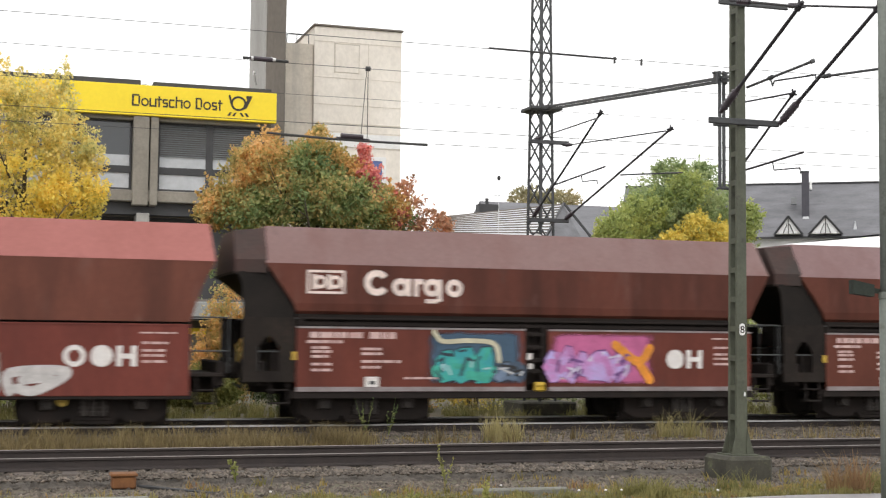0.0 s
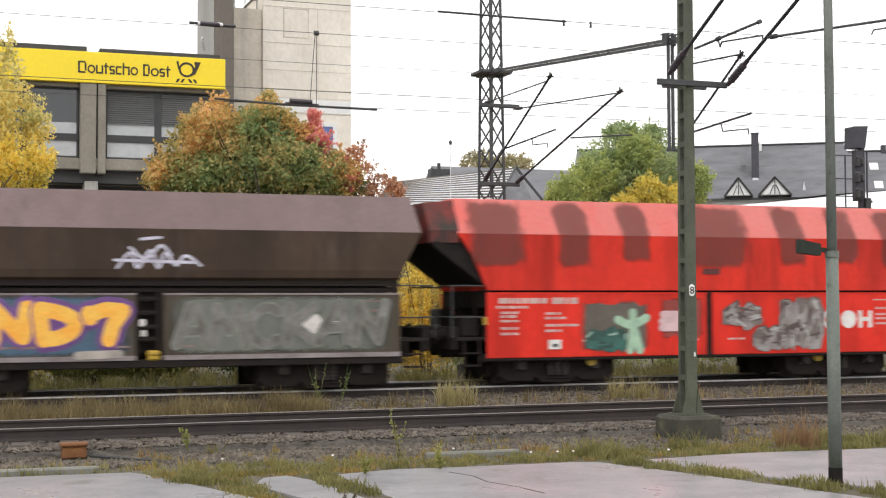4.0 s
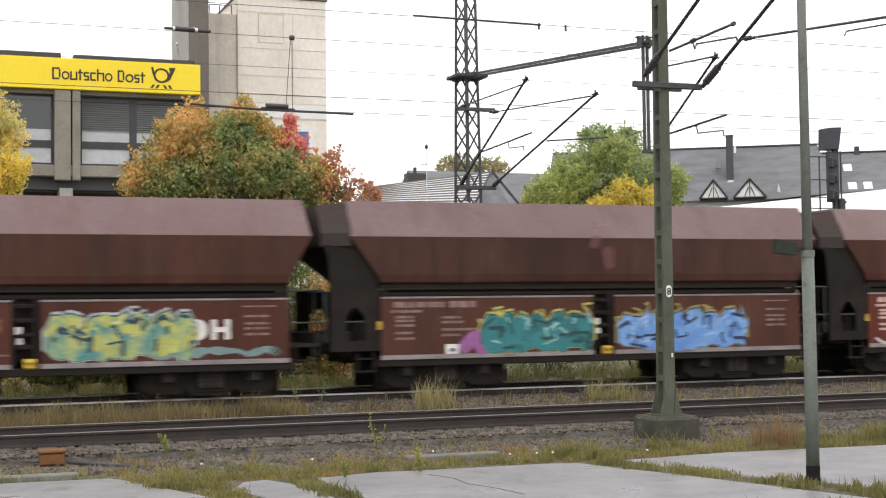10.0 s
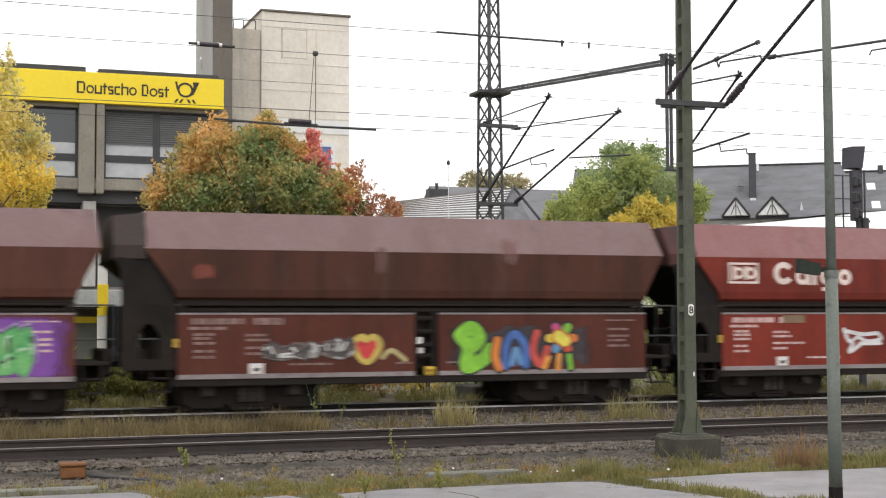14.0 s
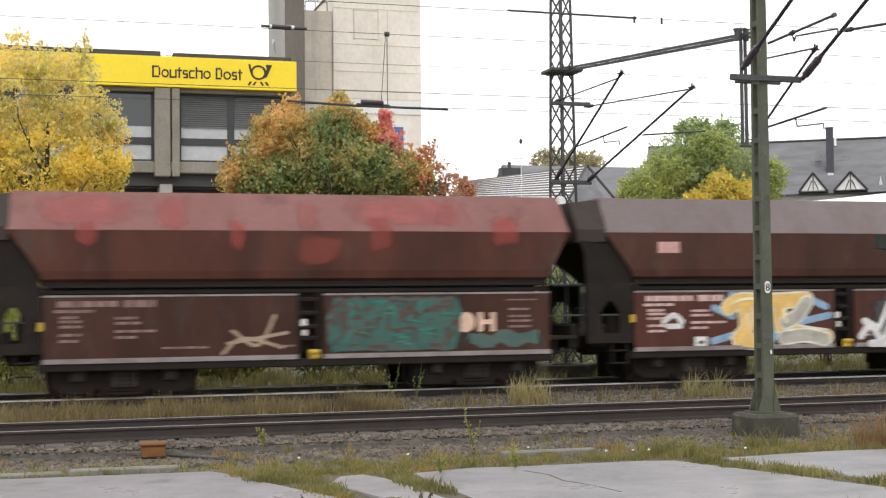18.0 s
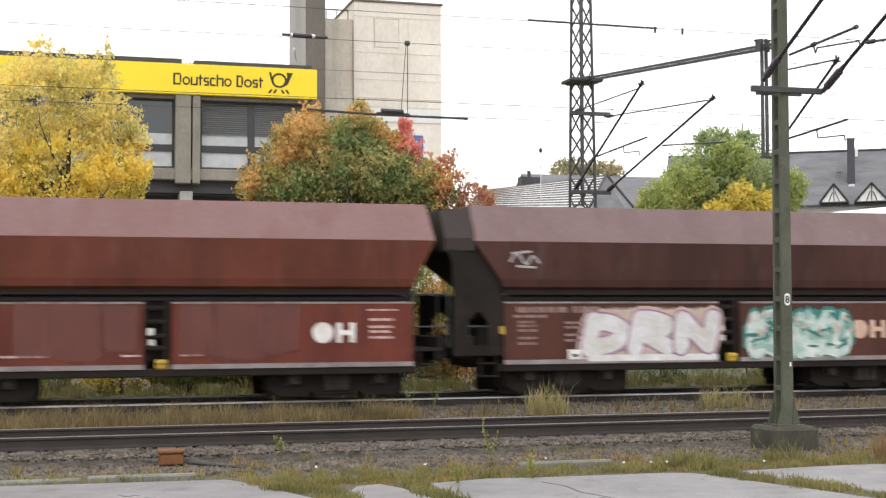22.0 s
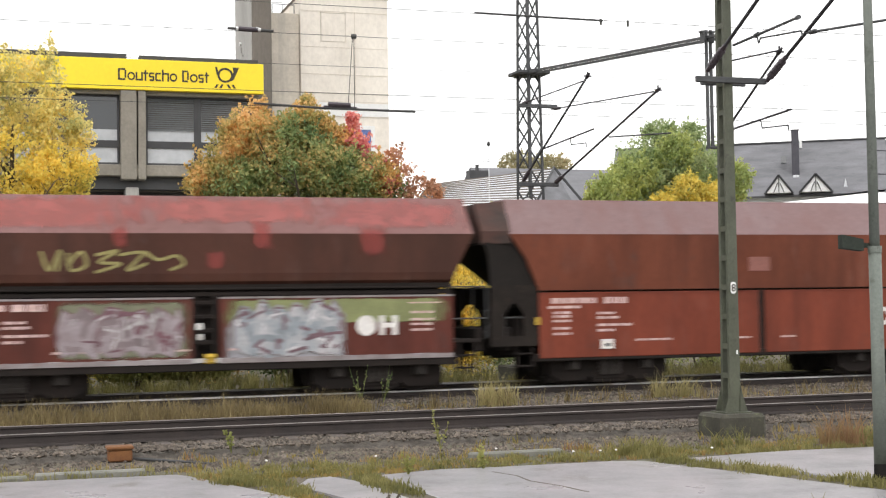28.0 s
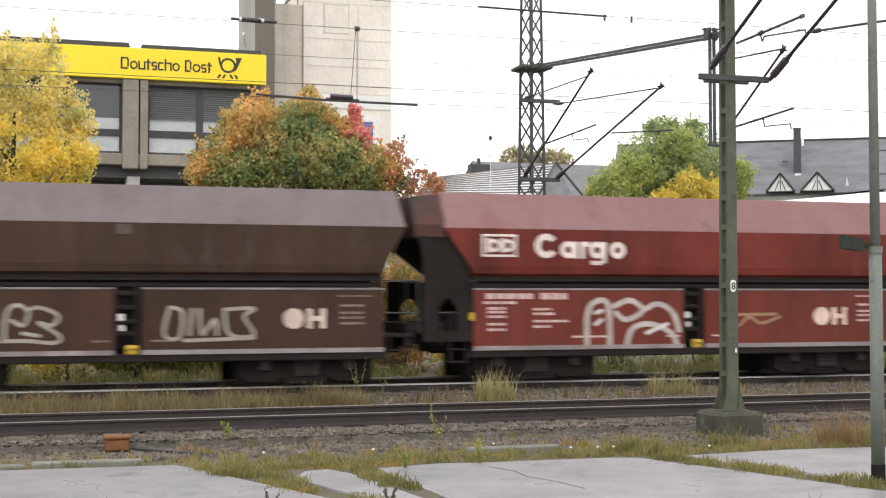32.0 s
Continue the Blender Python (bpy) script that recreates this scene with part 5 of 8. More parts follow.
wildstyle(2, 6.42, 7.30, 0.57, 1.18, (0.33, 0.31, 0.305), (0.10, 0.07, 0.065), (0.50, 0.48, 0.475), None, (0.20, 0.165, 0.155), 17, "grey graffiti with dark cuts", 1.0, 0.12)
wildstyle(2, 7.14, 8.36, 0.57, 1.84, (0.33, 0.31, 0.305), (0.10, 0.07, 0.065), (0.50, 0.48, 0.475), None, (0.20, 0.165, 0.155), 16, "grey graffiti with dark cuts", 1.2, 0.3)
plate_on(3, 0.75, 1.10, 2.82, 3.05, SALMON, "salmon plate")
drawing(3, [[(4.65, 2.45), (4.9, 2.75), (5.05, 2.45), (5.3, 2.8), (5.45, 2.45), (5.6, 2.75), (5.8, 2.5), (6.0, 2.7), (6.3, 2.5)], [(4.9, 2.85), (5.2, 2.62), (5.5, 2.9), (5.7, 2.7)], [(5.1, 3.02), (5.5, 3.06)], [(4.6, 2.6), (6.2, 2.56)]], 0.06, (0.62, 0.60, 0.72), "pale lilac tag")
wash(3, 1.2, 4.95, 0.68, 1.92, (0.07, 0.13, 0.20), "dull blue sprayed ground", 4)
drawing(3, [[(0.45, 1.42), (1.05, 1.45)], [(0.5, 1.28), (1.1, 1.32)], [(0.42, 1.12), (1.0, 1.18)], [(0.6, 1.5), (0.75, 1.1)]], 0.08, (0.40, 0.55, 0.45), "mint green tag", 2)
spray(3, 1.25, 4.85, 0.86, 1.86, (0, 9, 3, 17), (0.88, 0.38, 0.04), (0.20, 0.07, 0.30), None, (0.17, 0.08, 0.26), 0.30, 17, "large orange graffiti edged purple", tint=(0.90, 0.55, 0.10))
drawing(3, [[(0.4, 0.8), (0.7, 0.95), (1.0, 0.8), (1.3, 0.95)], [(3.9, 0.72), (4.7, 0.74)]], 0.16, (0.45, 0.40, 0.36), "pale smears", 3)
wash(3, 5.62, 10.45, 0.70, 1.9, (0.16, 0.17, 0.15), "grey-green sprayed ground", 5)
spray(3, 5.75, 10.2, 0.8, 1.8, (0, 16, 2, 19, 0, 9), (0.10, 0.088, 0.078), (0.22, 0.23, 0.20), None, None, 0.16, 18, "grey-brown camouflage graffiti")
patches(4, [(0.0, 1.0, 2.42, 3.21, (0.20, 0.062, 0.038)), (3.85, 4.65, 2.42, 3.21, (0.19, 0.060, 0.038))], True)
drawing(4, [[(2.1, 1.30), (3.15, 1.50)], [(2.75, 1.45), (2.65, 0.85)], [(3.45, 1.7), (3.35, 0.85)], [(3.95, 1.7), (4.05, 0.85)], [(3.4, 1.2), (4.0, 1.25)], [(4.5, 1.65), (4.5, 0.85)], [(4.5, 1.6), (4.85, 1.6), (4.85, 1.25), (4.55, 1.2)]], 0.36, BEIGE, "large beige sprayed letters")
drawing(4, [[(5.7, 1.6), (5.75, 0.85)], [(5.75, 1.6), (6.0, 1.35), (5.8, 1.2), (6.05, 0.85)], [(6.35, 0.95), (6.55, 0.82)]], 0.26, BEIGE, "beige sprayed letter")
drawing(4, [[(6.1, 1.3), (6.6, 1.42), (7.4, 1.5)], [(6.7, 1.28), (6.85, 1.55), (7.0, 1.25)]], 0.07, (0.50, 0.50, 0.54), "thin grey tag", 1)
plate_on(4, 6.8, 7.6, 0.75, 0.9, (0.22, 0.07, 0.035), "rusty patch")
patches(5, [(0.75, 1.2, 2.65, 3.05, (0.26, 0.06, 0.045))])
wash(5, 2.45, 5.0, 0.72, 1.88, K_, "black sprayed ground", 6, 0.25)
drawing(5, [[(2.7, 1.62), (2.62, 0.98), (3.1, 1.5), (3.2, 0.98)], [(3.2, 1.62), (3.6, 1.35), (3.4, 0.98)], [(4.05, 1.5), (4.15, 1.0), (4.65, 0.95)], [(4.2, 1.6), (4.7, 1.55), (4.75, 1.2)]], 0.42, K_, "black filling of the graffiti", 0.5)
drawing(5, [[(2.3, 1.84), (2.75, 1.86), (2.8, 1.1), (2.55, 0.98), (2.35, 1.02)], [(2.6, 0.82), (2.9, 0.68), (3.35, 0.7), (3.4, 1.0)], [(3.0, 1.85), (3.05, 1.15)], [(3.95, 1.7), (4.3, 1.86), (4.8, 1.8)], [(3.9, 1.3), (4.0, 0.85), (4.35, 0.66), (4.8, 0.7), (4.9, 1.0)], [(4.7, 1.05), (4.85, 1.2), (4.95, 1.05)]], 0.085, W_, "white outline graffiti on black", 2)
drawing(5, [[(3.1, 1.62), (3.5, 1.6)], [(3.1, 1.45), (3.6, 1.42)], [(3.1, 1.28), (3.55, 1.3), (3.7, 1.2)], [(3.2, 1.15), (3.6, 1.1)], [(3.85, 1.5), (4.15, 1.45)], [(4.0, 1.65), (4.02, 1.3)], [(4.15, 1.62), (3.9, 1.35)]], 0.055, W_, "small white dashes on black", 2)
wash(5, 5.85, 8.25, 0.70, 1.86, GREEN, "dark green sprayed ground", 7, 0.2)
drawing(5, [[(6.2, 1.82), (5.85, 1.5), (5.9, 0.95), (6.3, 0.68), (6.75, 0.9), (6.8, 1.3)], [(6.65, 1.62), (6.25, 1.55), (6.55, 1.3), (6.2, 1.28)], [(6.95, 1.8), (6.9, 1.3), (7.1, 0.75)], [(7.05, 1.35), (7.4, 1.5), (7.55, 1.1), (7.2, 1.0)], [(7.15, 0.9), (7.6, 0.85)], [(7.5, 1.85), (7.95, 1.8), (7.85, 1.2), (8.2, 0.95), (8.3, 0.70), (7.6, 0.66)], [(6.0, 1.85), (6.5, 1.88)]], 0.075, W_, "white outline graffiti on green", 2)
drawing(5, [[(0.2, 0.82), (0.5, 0.70), (0.8, 0.84), (1.2, 0.72), (1.5, 0.82)], [(9.0, 0.95), (9.3, 0.8), (9.6, 0.95), (10.2, 0.85)]], 0.07, (0.55, 0.52, 0.50), "pale scrawl", 2)
wildstyle(6, 2.3, 5.0, 0.66, 1.60, (0.03, 0.21, 0.225), (0.015, 0.06, 0.07), (0.30, 0.55, 0.54), (0.50, 0.46, 0.12), (0.025, 0.16, 0.18), 19, "turquoise graffiti edged yellow", 1.0, 0.3, 7)
drawing(6, [[(1.9, 0.85), (2.15, 1.05), (2.3, 0.8)]], 0.3, (0.34, 0.12, 0.32), "purple blot", 2)
wildstyle(6, 5.65, 9.0, 0.62, 1.62, (0.10, 0.23, 0.56), (0.015, 0.03, 0.09), (0.34, 0.52, 0.80), (0.34, 0.28, 0.09), (0.20, 0.38, 0.70), 20, "blue graffiti edged black and ochre", 0.8, 0.35, 8)
patches(6, [(4.9, 5.3, 2.95, 3.3, (0.22, 0.09, 0.085)), (5.25, 5.65, 2.5, 3.1, (0.20, 0.075, 0.07)), (5.1, 5.5, 3.4, 3.75, (0.34, 0.20, 0.20))])
drawing(7, [[(2.3, 1.0), (2.45, 1.6), (2.6, 1.1), (2.8, 1.65), (2.9, 1.05), (2.4, 1.25)], [(3.0, 1.55), (3.35, 1.6), (3.15, 1.0), (3.45, 1.0), (3.5, 1.5), (3.1, 1.3)], [(3.6, 1.0), (3.7, 1.6), (4.0, 1.5), (3.75, 1.25), (4.1, 1.0)], [(4.2, 1.6), (4.5, 1.65), (4.8, 1.4), (4.55, 1.2), (4.7, 1.02)], [(2.2, 1.45), (4.8, 1.55)]], 0.09, (0.24, 0.085, 0.045), "faded rust-brown scrawl")
wildstyle(7, 5.68, 8.6, 0.70, 1.72, (0.05, 0.22, 0.24), (0.02, 0.06, 0.09), (0.58, 0.58, 0.24), (0.44, 0.50, 0.52), (0.52, 0.52, 0.13), 21, "yellow and turquoise graffiti edged pale grey", 1.0, 0.3, 3)
wash(7, 5.8, 10.45, 0.70, 0.98, (0.20, 0.30, 0.30), "blue-green sprayed ground", 8, 0.15)
wash(7, 5.8, 10.5, 0.605, 0.70, (0.60, 0.58, 0.12), "yellow sprayed edge", 9, 0.02)
patches(7, [(0.55, 1.1, 2.6, 3.0, (0.30, 0.08, 0.04))])
drawing(8, [[(3.35, 1.55), (3.5, 1.25), (3.75, 1.35), (4.0, 1.25), (4.4, 1.3), (4.35, 1.42)], [(3.4, 1.5), (3.9, 1.42), (4.3, 1.45)], [(3.6, 1.2), (3.5, 1.0), (3.85, 1.2)], [(3.8, 1.2), (4.4, 1.2)]], 0.09, W_, "white tag")
drawing(8, [[(6.85, 1.78), (6.25, 1.80), (6.3, 1.5), (6.5, 1.2), (6.35, 0.95), (6.25, 0.8), (6.45, 0.66), (7.4, 0.66), (7.75, 0.9), (7.65, 1.15), (7.0, 1.5), (6.8, 1.78)], [(6.55, 1.2), (7.25, 1.0), (6.75, 1.0)]], 0.075, (0.62, 0.60, 0.60), "white outline drawing", 1)
plate_on(8, 1.65, 2.25, 1.70, 1.88, (0.25, 0.17, 0.10), "olive plate")
drawing(8, [[(8.0, 2.72), (8.3, 2.75), (8.6, 2.72)], [(9.0, 2.74), (9.3, 2.75)]], 0.03, W_, "thin white scratches", 1)
wildstyle(9, 1.75, 2.9, 0.92, 1.34, (0.40, 0.39, 0.38), (0.07, 0.06, 0.06), (0.60, 0.59, 0.58), None, (0.16, 0.12, 0.11), 22, "grey and white tag", 2.0, 0.2)
wildstyle(9, 2.95, 3.65, 0.95, 1.44, (0.36, 0.35, 0.34), (0.07, 0.06, 0.06), (0.56, 0.55, 0.54), None, (0.14, 0.10, 0.09), 23, "grey and white tag", 2.0, 0.3)
drawing(9, [[(3.7, 1.3), (3.85, 1.4), (3.95, 1.3), (4.1, 1.4), (4.2, 1.25), (3.95, 0.95), (3.7, 1.25)]], 0.22, (0.60, 0.45, 0.10), "yellow edge of a heart shape", 1)
drawing(9, [[(3.8, 1.28), (3.95, 1.22), (4.08, 1.28), (3.95, 1.05), (3.82, 1.25)]], 0.16, (0.60, 0.05, 0.05), "red heart shape", 3)
drawing(9, [[(4.3, 1.0), (4.5, 1.15), (4.8, 0.95)]], 0.1, (0.5, 0.42, 0.2), "ochre scrawl", 2)
wash(9, 5.75, 9.2, 0.66, 1.75, (0.05, 0.04, 0.05), "dark sprayed ground", 10, 0.3)
drawing(9, [[(6.05, 1.45), (6.3, 1.62), (6.5, 1.4), (6.3, 1.22), (6.1, 1.4)], [(6.25, 1.15), (6.2, 0.78), (6.6, 0.95), (6.75, 1.15)]], 0.30, LIME, "bright green blob of the graffiti", 2, K_)
drawing(9, [[(6.92, 1.35), (6.85, 1.0), (6.95, 0.74)]], 0.17, (0.74, 0.24, 0.04), "orange stroke", 3, K_)
drawing(9, [[(7.1, 0.78), (7.12, 1.25), (7.32, 1.48), (7.55, 1.25), (7.58, 0.80)]], 0.17, (0.07, 0.16, 0.46), "blue arch", 3, K_)
drawing(9, [[(7.25, 0.82), (7.35, 1.15), (7.46, 0.84)]], 0.12, (0.16, 0.34, 0.62), "pale blue filling", 3)
drawing(9, [[(7.85, 1.5), (7.75, 1.1), (7.95, 0.8), (8.1, 1.15)]], 0.17, (0.58, 0.08, 0.06), "red strokes", 3, K_)
drawing(9, [[(8.02, 0.75), (8.12, 0.95)], [(8.35, 0.72), (8.38, 1.0)]], 0.12, (0.80, 0.34, 0.06), "orange dabs", 4)
for i, c in enumerate(((0.70, 0.20, 0.05), (0.25, 0.5, 0.06), (0.6, 0.08, 0.25), (0.72, 0.5, 0.06), (0.12, 0.3, 0.5), (0.7, 0.1, 0.05))):
    an = i * 1.047
    drawing(9, [[(8.45 + 0.30 * math.cos(an), 1.38 + 0.28 * math.sin(an)), (8.45 + 0.2 * math.cos(an), 1.38 + 0.2 * math.sin(an))]], 0.19, c, "coloured petal", 3, K_)
drawing(9, [[(8.36, 1.42), (8.52, 1.32)]], 0.26, (0.78, 0.66, 0.10), "yellow middle of a flower shape", 5, (0.5, 0.12, 0.03))
drawing(9, [[(8.62, 1.0), (8.66, 0.72)]], 0.10, LIME, "green stem of a flower shape", 4, K_)
patches(9, [(0.25, 0.75, 2.62, 2.95, (0.30, 0.07, 0.045)), (4.1, 4.5, 2.75, 3.35, (0.20, 0.095, 0.085)), (7.0, 7.5, 2.95, 3.6, (0.24, 0.12, 0.11))])
wash(10, 5.6, 10.52, 0.62, 1.90, PURPLE, "purple sprayed ground", 11, 0.03)
wildstyle(10, 5.95, 9.75, 0.66, 1.74, (0.06, 0.30, 0.10), (0.025, 0.05, 0.04), (0.45, 0.70, 0.45), (0.40, 0.32, 0.52), (0.20, 0.50, 0.17), 24, "green graffiti on purple", 0.9, 0.35)
drawing(10, [[(5.9, 1.8), (6.3, 1.6), (6.8, 1.85), (7.4, 1.65), (8.0, 1.85), (8.7, 1.7)], [(6.2, 0.8), (7.0, 0.7), (7.8, 0.85), (8.6, 0.7)]], 0.14, (0.58, 0.52, 0.66), "pale lilac haze of the graffiti")
drawing(10, [[(1.95, 1.6), (2.2, 1.4), (2.4, 1.7), (2.5, 1.3), (2.7, 1.55)], [(0.75, 1.15), (1.0, 1.3), (1.2, 1.1)]], 0.1, W_, "white tags")
drawing(10, [[(2.9, 1.8), (2.95, 0.8)], [(3.3, 1.75), (3.3, 1.1)], [(3.6, 1.75), (4.2, 1.75), (4.1, 1.3), (3.7, 0.85)]], 0.26, (0.40, 0.15, 0.06), "ochre-brown sprayed figure")
drawing(10, [[(5.0, 2.5), (5.2, 2.8), (5.35, 2.5), (5.55, 2.82), (5.75, 2.5), (5.95, 2.78), (6.2, 2.52)], [(5.2, 2.92), (5.6, 2.7), (5.9, 2.9)], [(5.4, 3.02), (5.7, 3.02)]], 0.06, (0.62, 0.62, 0.74), "pale lilac tag", 1)
plate_on(10, 0.65, 1.05, 2.78, 3.03, SALMON, "salmon plate")
drawing(11, [[(1.95, 1.55), (2.4, 1.35)], [(1.9, 0.8), (2.5, 0.95)], [(2.4, 1.85), (2.7, 1.6)], [(4.1, 1.2), (4.9, 1.35)], [(3.3, 0.7), (3.5, 0.95)], [(2.7, 0.66), (2.8, 0.9)], [(4.2, 1.8), (4.8, 1.55)]], 0.16, (0.24, 0.40, 0.56), "pale blue spikes of the graffiti")
drawing(11, [[(2.3, 1.55), (2.6, 1.7), (3.3, 1.68), (4.3, 1.72)], [(2.7, 1.6), (2.75, 1.1), (2.55, 0.85)], [(3.1, 1.6), (3.15, 0.85), (2.7, 0.8)], [(3.6, 1.6), (3.65, 1.1), (4.1, 0.95), (4.8, 0.85)]], 0.30, (0.84, 0.55, 0.17), "golden yellow strokes of the graffiti", 1, (0.78, 0.72, 0.55))
drawing(11, [[(4.3, 1.65), (4.05, 1.35), (3.75, 1.2)], [(3.7, 0.85), (4.3, 0.9), (4.75, 0.8)]], 0.26, (0.46, 0.44, 0.38), "grey shading of the graffiti", 3, (0.75, 0.72, 0.66))
drawing(11, [[(2.35, 1.62), (2.7, 1.74), (3.2, 1.74)], [(2.75, 1.4), (2.78, 1.1)], [(3.7, 1.5), (3.75, 1.2)]], 0.06, (0.90, 0.82, 0.55), "pale highlights of the graffiti", 5)
drawing(11, [[(0.7, 1.25), (0.95, 1.4), (1.15, 1.25)], [(0.8, 1.15), (1.1, 1.15)]], 0.12, W_, "small white tag")
wash(11, 5.9, 9.3, 0.62, 1.86, (0.05, 0.05, 0.055), "black sprayed ground", 12, 0.3)
spray(11, 6.15, 9.2, 0.66, 1.92, (0, 1, 14), (0.80, 0.79, 0.80), K_, None, (0.05, 0.05, 0.055), 0.34, 46, "large white graffiti with dark core lines", core=(0.16, 0.155, 0.16), tint=(0.66, 0.65, 0.66))
drawing(11, [[(5.7, 0.85), (5.95, 1.1), (6.2, 0.8)], [(5.8, 1.2), (6.1, 1.05)], [(5.95, 0.68), (9.6, 0.66)], [(9.0, 1.8), (9.75, 1.86), (9.4, 1.55)], [(9.3, 0.9), (9.65, 1.1), (9.6, 0.8)]], 0.17, W_, "white spikes of the graffiti", 7)
drawing(11, [[(8.75, 1.3), (9.0, 1.3)]], 0.2, (0.80, 0.25, 0.05), "orange dab", 4)
plate_on(11, 0.6, 1.12, 2.78, 3.03, (0.60, 0.34, 0.32), "pink plate")
drawing(12, [[(3.5, 0.75), (3.9, 1.05), (4.7, 0.85)], [(3.7, 1.2), (4.2, 0.9), (4.55, 1.5)], [(3.6, 0.95), (4.8, 1.15)]], 0.07, (0.42, 0.31, 0.22), "beige scratched tag")
wash(12, 5.6, 8.6, 0.70, 1.90, (0.06, 0.085, 0.075), "dull green sprayed ground", 13, 0.05)
wash(12, 8.6, 10.4, 0.70, 1.2, (0.07, 0.12, 0.11), "faded green sprayed ground", 14, 0.2)
wildstyle(12, 5.65, 8.5, 0.72, 1.86, (0.06, 0.085, 0.075), (0.085, 0.045, 0.04), (0.03, 0.185, 0.145), None, (0.032, 0.115, 0.098), 25, "dull turquoise mottled graffiti", 2.0, 0.1)
patches(12, [(-0.3, 1.8, 3.3, 4.0, (0.40, 0.11, 0.10)), (6.0, 9.0, 3.35, 4.0, (0.40, 0.11, 0.10)), (0.6, 1.1, 2.9, 3.4, REDP), (2.2, 2.9, 3.2, 3.95, (0.36, 0.09, 0.08)), (3.6, 4.0, 2.8, 3.5, REDP), (4.9, 6.0, 2.5, 3.2, (0.28, 0.055, 0.035)), (5.0, 5.6, 3.25, 3.9, (0.34, 0.10, 0.09)), (6.5, 7.1, 2.8, 3.6, REDP), (8.0, 8.5, 3.3, 3.9, (0.36, 0.10, 0.09)), (9.2, 9.9, 2.9, 3.6, REDP)])
drawing(13, [[(0.6, 1.0), (0.75, 1.35), (1.0, 1.15), (1.2, 1.4), (1.35, 1.1), (0.9, 0.95), (1.3, 0.8)], [(0.7, 1.2), (1.3, 1.25)]], 0.11, (0.34, 0.19, 0.08), "ochre scribble")
wash(13, 2.7, 5.0, 0.72, 1.85, (0.055, 0.03, 0.027), "dark brown sprayed ground", 15)
drawing(13, [[(2.75, 1.75), (2.9, 1.0), (3.2, 1.0), (3.25, 0.95), (3.8, 0.95)], [(3.1, 1.8), (3.2, 1.3)], [(3.2, 1.75), (3.7, 1.78), (3.75, 1.4), (3.85, 1.3), (3.8, 0.95)]], 0.07, (0.50, 0.44, 0.32), "beige outline figure", 1)
wildstyle(13, 5.9, 7.85, 1.05, 1.60, (0.20, 0.065, 0.05), (0.07, 0.03, 0.028), None, None, (0.11, 0.042, 0.036), 26, "red-brown graffiti", 1.2, 0.25)
drawing(13, [[(5.7, 1.4), (5.8, 1.75), (6.3, 1.7), (6.8, 1.8), (7.4, 1.68), (7.9, 1.75), (7.95, 1.4)], [(5.65, 1.15), (5.8, 1.2)], [(7.8, 1.15), (8.15, 1.2)], [(6.7, 0.85), (7.0, 0.85)]], 0.16, (0.07, 0.34, 0.25), "sea-green edge of the graffiti", 3)
drawing(13, [[(5.9, 1.02), (7.7, 1.0)]], 0.16, (0.60, 0.42, 0.20), "tan band of the graffiti", 3)
plate_on(13, 0.45, 0.98, 2.72, 3.02, (0.62, 0.22, 0.13), "salmon plate")
drawing(13, [[(4.0, 2.38), (4.4, 2.46), (4.85, 2.42)], [(4.3, 2.52), (4.35, 2.35)], [(4.8, 2.6), (4.85, 2.38)]], 0.06, W_, "small white tag", 1)
patches(13, [(5.0, 5.4, 2.5, 3.05, (0.17, 0.062, 0.05)), (3.2, 3.6, 3.3, 3.8, (0.30, 0.18, 0.17))])
wash(14, 1.85, 5.0, 0.62, 1.86, (0.58, 0.46, 0.40), "pale yellow-pink edge of the graffiti", 16, 0.06)
spray(14, 1.80, 5.0, 0.72, 1.76, (3, 12, 9), (0.66, 0.65, 0.70), (0.32, 0.17, 0.30), W_, (0.56, 0.42, 0.36), 0.36, 27, "pale grey block graffiti edged lilac", tint=(0.52, 0.50, 0.46))
drawing(14, [[(1.95, 0.72), (4.95, 0.72)]], 0.14, W_, "white lower edge of the graffiti", 3)
wash(14, 5.7, 8.35, 0.62, 1.85, (0.04, 0.22, 0.20), "turquoise sprayed ground", 17, 0.2)
wildstyle(14, 5.72, 8.4, 0.62, 1.78, (0.64, 0.68, 0.66), (0.03, 0.20, 0.17), (0.62, 0.40, 0.36), (0.04, 0.22, 0.19), (0.30, 0.46, 0.42), 28, "white and turquoise graffiti", 1.1, 0.35)
drawing(14, [[(0.15, 2.8), (0.3, 2.98), (0.5, 2.75), (0.65, 2.92), (0.8, 2.78)], [(0.2, 2.98), (0.6, 3.02)], [(0.3, 2.7), (0.7, 2.68)]], 0.05, (0.42, 0.40, 0.40), "grey tag", 1)
patches(15, [(a, b, c, 1.95, (0.195, 0.068, 0.058)) for a, b, c in ((2.5, 3.3, 0.8), (3.1, 4.3, 0.72), (4.2, 4.95, 0.9), (5.65, 6.5, 0.8), (6.3, 7.6, 0.72), (7.3, 8.2, 0.85))], True)
wash(16, 1.95, 4.98, 0.74, 1.86, (0.062, 0.038, 0.032), "dark overpainted field", 49, 0.12)
drawing(16, [[(1.95, 0.85), (2.0, 1.5), (2.25, 1.2), (2.2, 0.9)], [(2.3, 1.5), (2.45, 0.95), (2.6, 1.55), (2.7, 1.0)], [(2.8, 1.6), (2.95, 1.7), (3.1, 1.2), (2.85, 1.1), (3.2, 0.85)], [(2.0, 0.95), (3.1, 1.05)]], 0.06, (0.23, 0.20, 0.12), "thin yellow scrawl")
